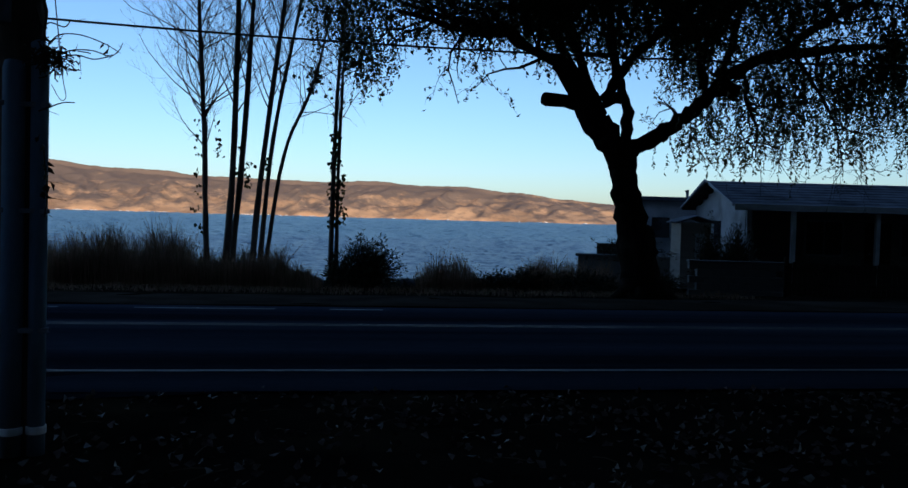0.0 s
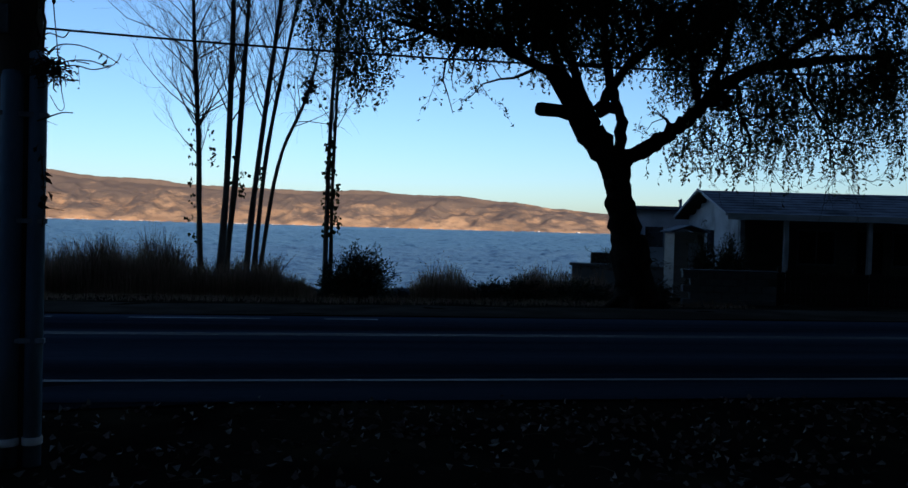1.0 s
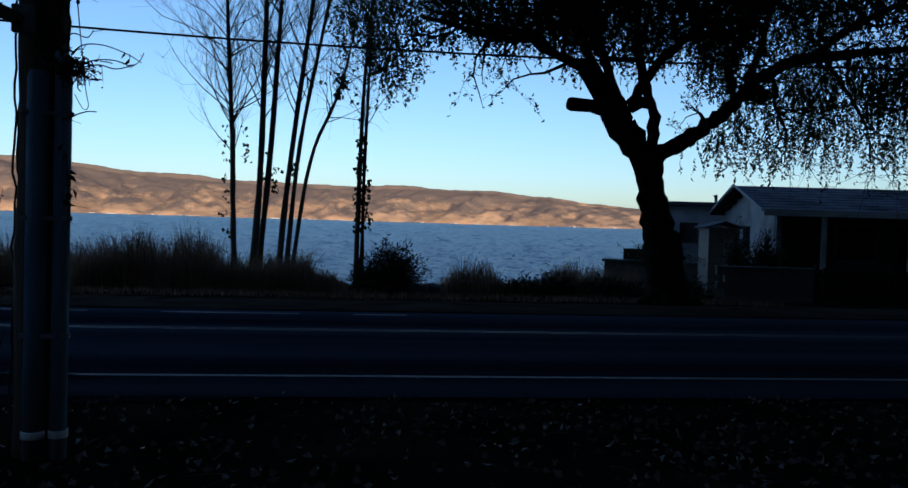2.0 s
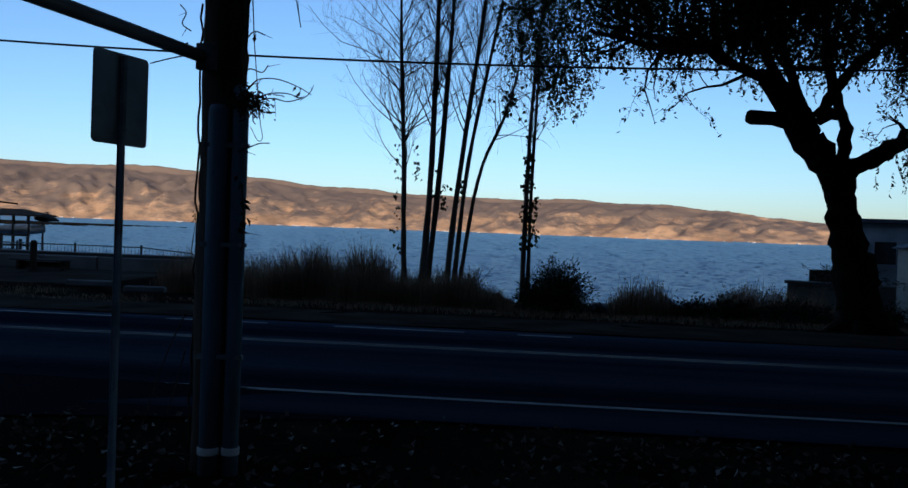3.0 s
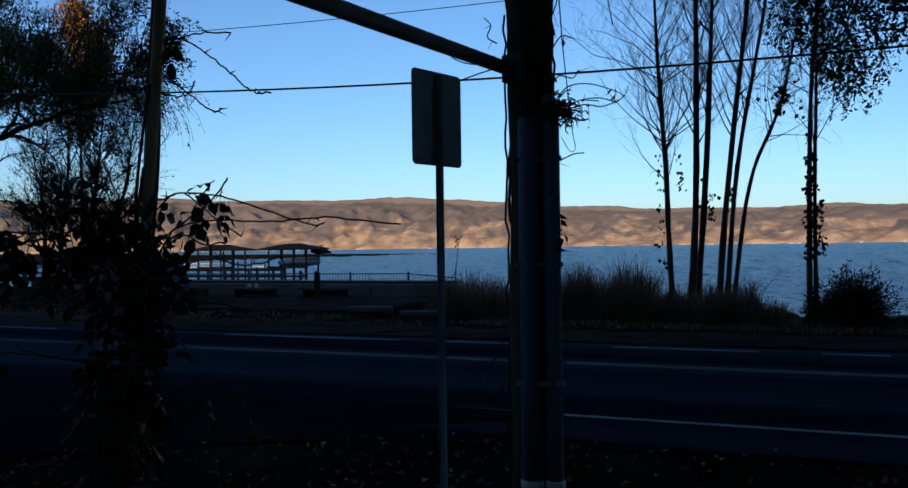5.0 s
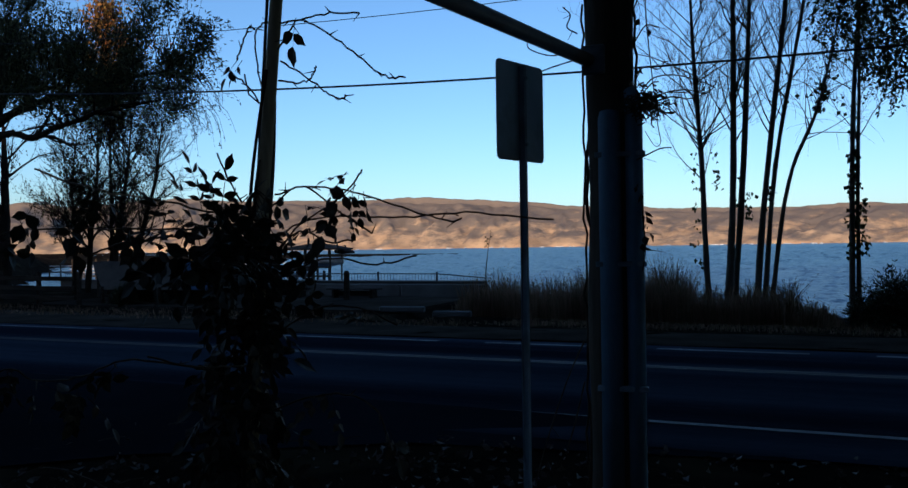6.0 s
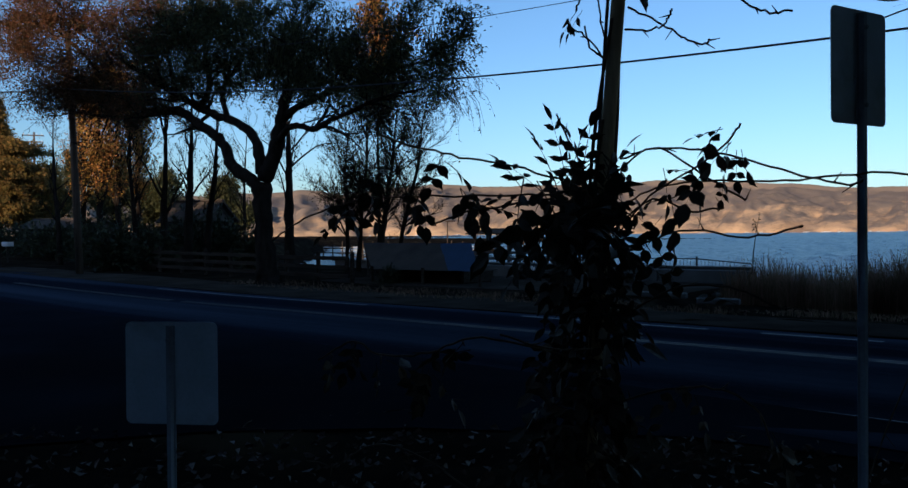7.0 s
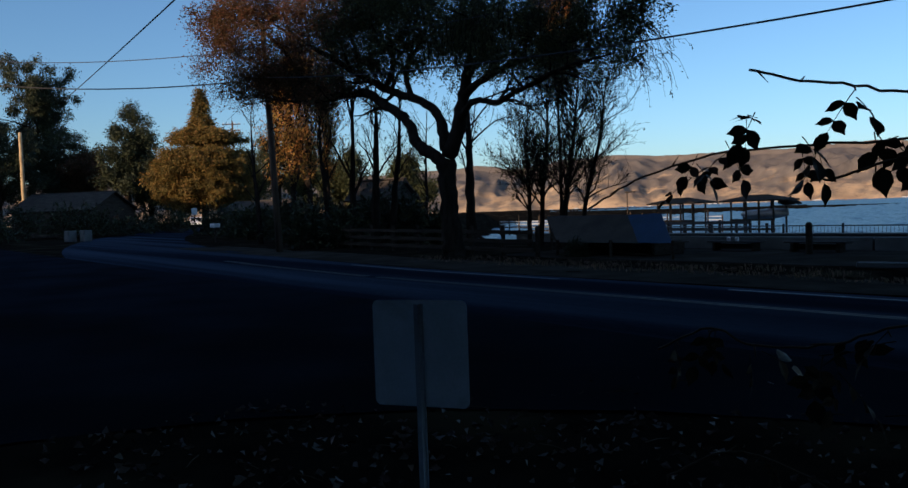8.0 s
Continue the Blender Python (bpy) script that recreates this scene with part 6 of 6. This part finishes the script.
def bare_tree(name, x, y, h, r, label, seed, n=16, leaf_n=0, leaf_mat=None, spread=(25, 55), group="trees beyond the road bend", leaf=(.14, .08), lean=0.0, start=.3, blen=None, up=.35):
    rng = np.random.default_rng(seed)
    z = land(x, y)
    t = thing(name, (x, y, z), label, "tree", group)
    g = Geo()
    path = limb(g, [(x, y, z - .2, r * 1.2), (x + lean * .3, y, z + h * .3, r), (x + lean * .7 + rng.normal(0, .1), y, z + h * .65, r * .6), (x + lean, y, z + h, .02)], rng, 6, 8, .12)
    part("trunk", g, M_BARK, t, smooth=True)
    g, ends = Geo(), []
    sprout(g, rng, path, n, (start, .98), blen or (h * .16, h * .36), spread, up, depth=2, ends=ends, min_r=.010, taper=.5)
    part("branch_work", g, M_BARK, t, kind="stuff")
    if leaf_n:
        idx = rng.integers(0, len(ends), leaf_n)
        P = [np.array(ends[i][0]) + rng.normal(0, .14, 3) for i in idx]
        leaves("crown", P, rng.normal(0, .6, (leaf_n, 3)) - np.array([0, 0, .4]), leaf[0], leaf[1], leaf_mat or M_LEAF, t, rng)
    return t


left_tree()
DARK = "tall dark bare tree behind the roadside fence"
for n, (az, d, h, r, lean) in enumerate(((59.7, 44, 9.5, .16, .3), (58.2, 43, 9, .20, .6), (57.0, 45, 8.5, .17, 1.2), (61.4, 46, 8, .13, -.6), (66.0, 52, 8, .14, -.8), (51.4, 46, 9.5, .26, -.2), (54.6, 52, 8, .10, .5))):
    x, y = polar(az, d)
    bare_tree("bare_tree", x, y, h, r, DARK, 80 + n, 14, 260, lean=lean)
for n, (az, d, h, r, lean) in enumerate(((46.6, 40, 8.2, .12, .7), (45.2, 38, 7.8, .13, 1.4), (47.4, 39, 7.2, .09, .3), (44.0, 39, 7.6, .10, 2.0))):
    x, y = polar(az, d)
    bare_tree("bare_tree", x, y, h, r, "thin bare tree with tangled twigs by the water", 90 + n, 40, 900 if n < 3 else 200, lean=lean, spread=(30, 70), start=.25)
x, y = polar(45.1, 39)
bare_tree("orange_poplar", x, y, 11.6, .08, "tall poplar with an orange leafy top", 97, 44, 5000, M_LEAF_GOLD, (20, 45), leaf=(.15, .12), start=.5, blen=(1.2, 3.0), up=.6)
for n, (az, d, h) in enumerate(((62.6, 60, 12.2), (61.4, 62, 10.8), (64.7, 62, 9.8), (63.7, 58, 10.6))):
    x, y = polar(az, d)
    bare_tree("golden_poplar", x, y, h, .2, "golden autumn poplar with thinning leaves", 100 + n, 36, 6500 if n != 2 else 3000, M_LEAF_GOLD, (18, 42), leaf=(.16, .11), start=.28, blen=(1.5, 3.6), up=.6)


def evergreen(x, y, h, seed):
    """A broad bronze evergreen with a narrow spire."""
    rng = np.random.default_rng(seed)
    z = land(x, y)
    t = thing("bronze_evergreen", (x, y, z), "broad bronze-green evergreen with a narrow spire top", "tree")
    g = Geo()
    g.tube([(x, y, z - .3), (x, y, z + h * .5), (x, y, z + h)], [.45, .28, .03], 10)
    part("trunk", g, M_BARK, t)
    P, A = [], []
    g = Geo()
    for i in range(820):
        f = rng.uniform(.19, .70) if i < 640 else rng.uniform(.6, 1)
        wide = 5.9 * math.sqrt(max(0, 1 - ((f - .42) / .29) ** 2)) * rng.uniform(.86, 1.08)
        wide = max(wide, 1.75 * (1 - f) / .34 if f > .55 else 0)
        a = rng.uniform(0, 2 * math.pi)
        L = max(.2, wide) * rng.uniform(.72, 1.08)
        b = Vector((x, y, z + h * f))
        d = Vector((math.cos(a), math.sin(a), .15 if f > .6 else -.12))
        e = b + d * L
        g.tube([b, b.lerp(e, .6) + Vector((0, 0, .2)), e], [.04, .03, .01], 3, False)
        k = int(26 + 34 * L)
        s = rng.uniform(.3, 1.02, (k, 1)) ** .7
        pts = np.array(b) + (np.array(e) - np.array(b)) * s + rng.normal(0, .24, (k, 3))
        P += list(pts)
        A += list(np.array(d) * .5 + rng.normal(0, .5, (k, 3)) + np.array([0, 0, -.45]))
    part("branch_work", g, M_BARK, t, kind="stuff")
    leaves("crown", P, A, .34, .10, M_NEEDLE, t, rng)


x, y = polar(69.6, 95)
evergreen(x, y, 15.6, 110)


def round_tree(az, d, h, rad, seed, label, per=70, mat=None, drop=False):
    x, y = polar(az, d)
    rng = np.random.default_rng(seed)
    z = land(x, y)
    t = thing("round_tree", (x, y, z), label, "tree", "trees beyond the road bend")
    g = Geo()
    tr = limb(g, [(x, y, z - .2, .55), (x, y, z + h * .25, .42), (x + .3, y, z + h * .5, .3), (x, y, z + h * .85, .06)], rng, 5, 9, .1)
    part("trunk", g, M_BARK, t, smooth=True)
    g, ends = Geo(), []
    sprout(g, rng, tr, 18, (.28, .95), (rad * .6, rad * 1.0), (35, 75), .3, depth=2, ends=ends, min_r=.02, taper=.6)
    part("branch_work", g, M_BARK, t, kind="stuff")
    P = []
    for i in rng.integers(0, len(ends), 420):
        P += list(np.array(ends[i][0]) + rng.normal(0, .38, (per, 3)))
    P = np.array(P)
    leaves("crown", P, rng.normal(0, .6, (len(P), 3)) - np.array([0, 0, .8 if drop else .2]), .32 if not drop else .4, .12, mat or M_LEAF, t, rng)


# M_BUSH leaves darken these crowns in place of cast shade.
round_tree(74.4, 112, 15.5, 4.6, 120, "round leafy tree beyond the road, darkened for shade", 80, M_BUSH)
round_tree(79.9, 126, 20.5, 8.6, 121, "spreading tree with drooping outer branches, darkened for shade", 120, M_BUSH, drop=True)
round_tree(78.2, 124, 8.5, 5.5, 118, "dark leafy tree beyond the road", 80, M_BUSH)
round_tree(81.8, 116, 10, 6.0, 119, "dark leafy tree beyond the road", 80, M_BUSH)
round_tree(76.6, 120, 9.0, 4.5, 122, "rusty low tree behind a distant house", 60, M_LEAF_RUST)
round_tree(73.0, 125, 9.0, 5.0, 123, "dark leafy tree beyond the road", 60)
round_tree(71.2, 140, 9.5, 5.5, 124, "dark leafy tree beyond the road", 60)
round_tree(66.4, 130, 10.5, 6.0, 125, "dark leafy tree beyond the road", 60)
round_tree(63.0, 110, 8.5, 5.0, 126, "dark leafy tree beyond the road", 60)
round_tree(84.5, 95, 12, 6.0, 127, "dark leafy tree beyond the road", 60)
round_tree(60.2, 95, 6.0, 4.0, 128, "dark leafy tree beyond the fence", 60)
round_tree(56.0, 82, 5.0, 3.0, 129, "dark leafy tree beyond the fence", 60)
for n, (az, d, r, h) in enumerate(((56.3, 47, 1.3, 3.4), (60.5, 43, 1.4, 2.4), (63.0, 44, 1.5, 2.2), (65.5, 60, 2.0, 2.8), (53.6, 42, 1.2, 1.9), (71.5, 90, 3, 2.6), (75, 84, 3.5, 2.2), (83, 70, 3.5, 3.0), (57.6, 46, 1.6, 3.6), (59.0, 48, 1.8, 3.0), (61.8, 50, 1.9, 3.2), (64.2, 52, 2.2, 3.0), (66.6, 60, 2.2, 2.6), (76.5, 82, 3.2, 3.4), (78.2, 84, 3.2, 3.4), (80.6, 84, 3.6, 3.4), (55.2, 48, 1.5, 2.6), (67.6, 66, 2.2, 2.8), (65.2, 66, 2.4, 2.6), (68.9, 72, 2.4, 2.6), (72.5, 126, 5, 4.4), (75.0, 128, 5, 5), (77.4, 130, 5.5, 5), (80.2, 132, 5.5, 5), (83, 128, 5.5, 5), (74, 100, 3.5, 3.0))):
    x, y = polar(az, d)
    bush("hedge_shrub", (x, y, land(x, y)), (r, r, h), 130, "dark overgrown hedge shrub beside the road", 130 + n, leaf=(.26, .11))


def far_house(az, d, w, dep, eave, top, rz, label, seed):
    x, y = polar(az, d)
    z = land(x, y)
    t = thing("far_house", (x, y, z), label, "house")
    R = Matrix.Translation((x, y, z)) @ Matrix.Rotation(radians(rz), 4, 'Z')
    g = Geo()
    g.box(None, (w, dep, eave), 0, 0, R @ Matrix.Translation((0, 0, eave / 2)))
    part("wall", g, M_DRAB, t)
    for s in (-1, 1):
        g = Geo()
        a = math.atan2(top - eave, dep / 2)
        L = math.hypot(top - eave, dep / 2) + .5
        m = R @ Matrix.Translation((0, s * dep / 4 * 1.06, (eave + top) / 2 + .03)) @ Matrix.Rotation(-s * a, 4, 'X')
        g.box(None, (w + .8, L, .12), 0, 0, m)
        part("roof", g, M_DRAB, t)
    for s in (-1, 1):
        g = Geo()
        vs = [R @ Vector(p) for p in ((s * w / 2, -dep / 2, eave), (s * w / 2, dep / 2, eave), (s * w / 2, 0, top), (s * (w / 2 - .1), -dep / 2, eave), (s * (w / 2 - .1), dep / 2, eave), (s * (w / 2 - .1), 0, top))]
        g.add(vs, [(0, 1, 2), (5, 4, 3), (0, 2, 5, 3), (1, 4, 5, 2), (0, 3, 4, 1)])
        part("gable", g, M_DRAB, t)
    for k in (-.28, .05, .32):
        g = Geo()
        g.box(None, (.9, .06, 1.0), 0, 0, R @ Matrix.Translation((k * w, -dep / 2 - .02, 1.5)))
        part("window", g, M_GLASS, t)
        g = Geo()
        g.box(None, (.06, .9, 1.0), 0, 0, R @ Matrix.Translation((w / 2 + .02, k * dep, 1.5)))
        part("window", g, M_GLASS, t)


far_house(77.6, 92, 9, 7, 2.6, 4.3, 40, "low cream house under trees beyond the road", 1)
far_house(65.6, 78, 6, 5, 2.1, 2.9, 30, "low house hidden behind hedge shrubs", 2)
far_house(57.6, 62, 3.6, 3.4, 2.7, 4.0, 20, "dark cottage between tree trunks near the water", 3)


def car(x, y, rz, paint, label, name="car", van=False):
    t = thing(name, (x, y, land(x, y)), label, "car")
    z0 = land(x, y) + .02
    R = Matrix.Translation((x, y, z0)) @ Matrix.Rotation(radians(rz), 4, 'Z')
    prof = [(-2.1, .35), (-2.15, .75), (-1.9, .92), (-1.2, 1.38), (.35, 1.44), (1.1, .98), (2.0, .80), (2.15, .5), (2.1, .3)]
    if van:
        prof = [(-2.6, .4), (-2.65, 2.3), (-2.5, 2.4), (1.2, 2.4), (1.3, 1.9), (1.7, 1.2), (2.5, 1.05), (2.6, .5), (2.5, .35)]
    g = Geo()
    n = len(prof)
    for wy in (-.85, -.78, .78, .85):
        s = 1.0 if abs(wy) < .8 else .96
        g.v += [tuple(R @ Vector((px * s, wy, pz if pz < .95 or abs(wy) < .8 else .9 + (pz - .9) * .93))) for px, pz in prof]
    g.f = [tuple(range(n)), tuple(3 * n + k for k in reversed(range(n)))] + [(r * n + k, r * n + (k + 1) % n, (r + 1) * n + (k + 1) % n, (r + 1) * n + k) for r in range(3) for k in range(n)]
    body = part("body", g, paint, t)
    for px, sx in ((.75, 1), (-1.6, -1)):
        g = Geo()
        zz = 1.75 if van else 1.2
        g.box(None, (.05, 1.35, .42), 0, .01, R @ Matrix.Translation((px + (.85 if van and sx > 0 else 0), 0, zz)) @ Matrix.Rotation(radians(-sx * 48), 4, 'Y'))
        part("windscreen", g, M_GLASS, body)
    for sx in (-1.35, 1.35):
        for sy in (-.78, .78):
            g = Geo()
            c = R @ Vector((sx, sy, .31))
            a = (R.to_3x3() @ Vector((0, .1, 0)))
            g.tube([c - a, c - a * .8, c + a * .8, c + a], [.27, .31, .31, .27], 14)
            w = part("tyre", g, M_RUBBER, t)
            g = Geo()
            g.tube([c - a * 1.05, c + a * 1.05], .18, 10)
            part("rim", g, M_GALV, w)
    for sy in (-.6, .6):
        for sx, m in ((2.1, M_WHITE), (-2.13, M_REDLAMP)):
            g = Geo()
            g.box(None, (.08, .32, .14), 0, .02, R @ Matrix.Translation((sx * (1.2 if van else 1), sy, .66)))
            part("headlight" if sx > 0 else "tail_light", g, m, body)
    return t


x, y = polar(70.2, 116)
car(x, y, -20, M_CARPAINT, "small white car on the far road")
x, y = polar(79.4, 112)
car(x, y, -10, M_CARPAINT, "white van parked beside a far pole", "van", True)


def small_post(name, az, d, h, w, ph, label, mat):
    x, y = polar(az, d)
    z = land(x, y)
    t = thing(name, (x, y, z), label, "sign" if "sign" in name else "mailbox")
    g = Geo()
    g.box((x, y, z + h / 2), (.09, .09, h), 0, .01)
    part("post", g, M_DARK_WOOD, t)
    g = Geo()
    g.box((x, y, z + h + ph / 2 - .05), (w, .06 if "sign" in name else .5, ph), -70 if "sign" in name else 20, .03)
    part("panel" if "sign" in name else "box", g, mat, t)


small_post("mailbox", 69.0, 58, 1.05, .5, .28, "white roadside mailbox on a post", M_WHITE)
small_post("road_sign", 70.3, 74, 1.9, .6, .6, "small pale road sign beside far road", M_WHITE)
small_post("mailbox", 66.9, 60, 1.0, .3, .25, "dark roadside mailbox on a post", M_DARK_WOOD)
for n, az in enumerate((77.0, 77.9)):
    x, y = polar(az, 72)
    g = Geo()
    g.box((x, y, land(x, y) + .45), (.7, .7, .9), 20, .05)
    solid("utility_box", g, M_CONCRETE, "pale square utility box beside the road", "utility box", "utility boxes")


def far_pole(x, y, h, label, arms, lean=(0, 0), mat=None, r=.15):
    z = land(x, y)
    t = thing("utility_pole", (x, y, z), label, "utility pole")
    g = Geo()
    g.tube([(x, y, z - .2), (x + lean[0] * .5, y + lean[1] * .5, z + h / 2), (x + lean[0], y + lean[1], z + h)], [r, r * .9, r * .75], 12)
    part("shaft", g, mat or M_POLE, t, smooth=True)
    for k in range(arms):
        g = Geo()
        g.box((x + lean[0], y + lean[1] - .15, z + h - .4 - k * .8), (2.4, .1, .13), 62, .01)
        a = part("crossarm", g, M_POLE, t)
        for s in (-1, -.4, .4, 1):
            g = Geo()
            c = Vector((x + lean[0], y + lean[1] - .15, z + h - .33 - k * .8)) + Vector((math.cos(radians(62)), math.sin(radians(62)), 0)) * s
            g.tube([c, c + Vector((0, 0, .1)), c + Vector((0, 0, .16))], [.04, .055, .02], 6)
            part("insulator", g, M_WHITE, a)


far_pole(-36.4, 16.7, 11.2, "dark wooden utility pole beside the roadside tree", 0, (-.45, -.2), r=.17)
x, y = polar(80.4, 110)
# Pale stake wood replaces pole wood here, to add sunlit brightness.
far_pole(x, y, 12.2, "wooden pole beside the far road, paler to look sunlit", 0, (-.45, .0), M_STAKE, .26)
x, y = polar(67.6, 112)
far_pole(x, y, 14.0, "far sunlit utility pole with crossarms", 2)


# ---- behind the path: unseen oaks, added so their crowns shade verge and road ----
def unseen_shade_oak(x, y, h, blobs, seed):
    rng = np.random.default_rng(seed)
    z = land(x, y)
    t = thing("unseen_shade_oak", (x, y, z), "unseen oak added to shade the verge and road", "tree", "oaks behind the verge")
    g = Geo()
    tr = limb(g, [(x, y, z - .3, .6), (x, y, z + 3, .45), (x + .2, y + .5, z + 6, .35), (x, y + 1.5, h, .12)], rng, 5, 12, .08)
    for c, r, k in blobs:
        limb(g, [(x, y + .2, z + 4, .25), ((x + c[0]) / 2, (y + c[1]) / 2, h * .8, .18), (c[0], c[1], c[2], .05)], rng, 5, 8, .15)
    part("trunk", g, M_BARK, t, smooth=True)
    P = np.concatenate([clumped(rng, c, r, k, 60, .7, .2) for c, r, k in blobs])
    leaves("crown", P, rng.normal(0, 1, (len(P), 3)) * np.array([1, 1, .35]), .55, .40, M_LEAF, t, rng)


unseen_shade_oak(9, -8, 10, (((12, -2, 11), (9, 7, 1.6), 150), ((4, 1, 11.5), (7, 7, 1.4), 130), ((14, 5, 11.5), (8, 4.5, 1.3), 110), ((8, 11, 13), (10, 3.5, 1.2), 130), ((9, 16.5, 13.4), (11, 3.5, 1.2), 140), ((21, 8, 12.5), (5, 9, 1.4), 110)), 201)
unseen_shade_oak(-9, -9, 10, (((-10, -3, 11), (8, 7, 1.6), 140), ((-5, 4, 12), (8, 4.5, 1.3), 110), ((-6, 11, 13.5), (7, 3.5, 1.2), 110), ((-9, 16.5, 14), (9, 3.5, 1.2), 120)), 202)
unseen_shade_oak(27, 0, 9, (((26, 2, 7), (4, 7, 4.2), 170), ((25, 9, 8), (4, 5, 3.5), 120)), 203)
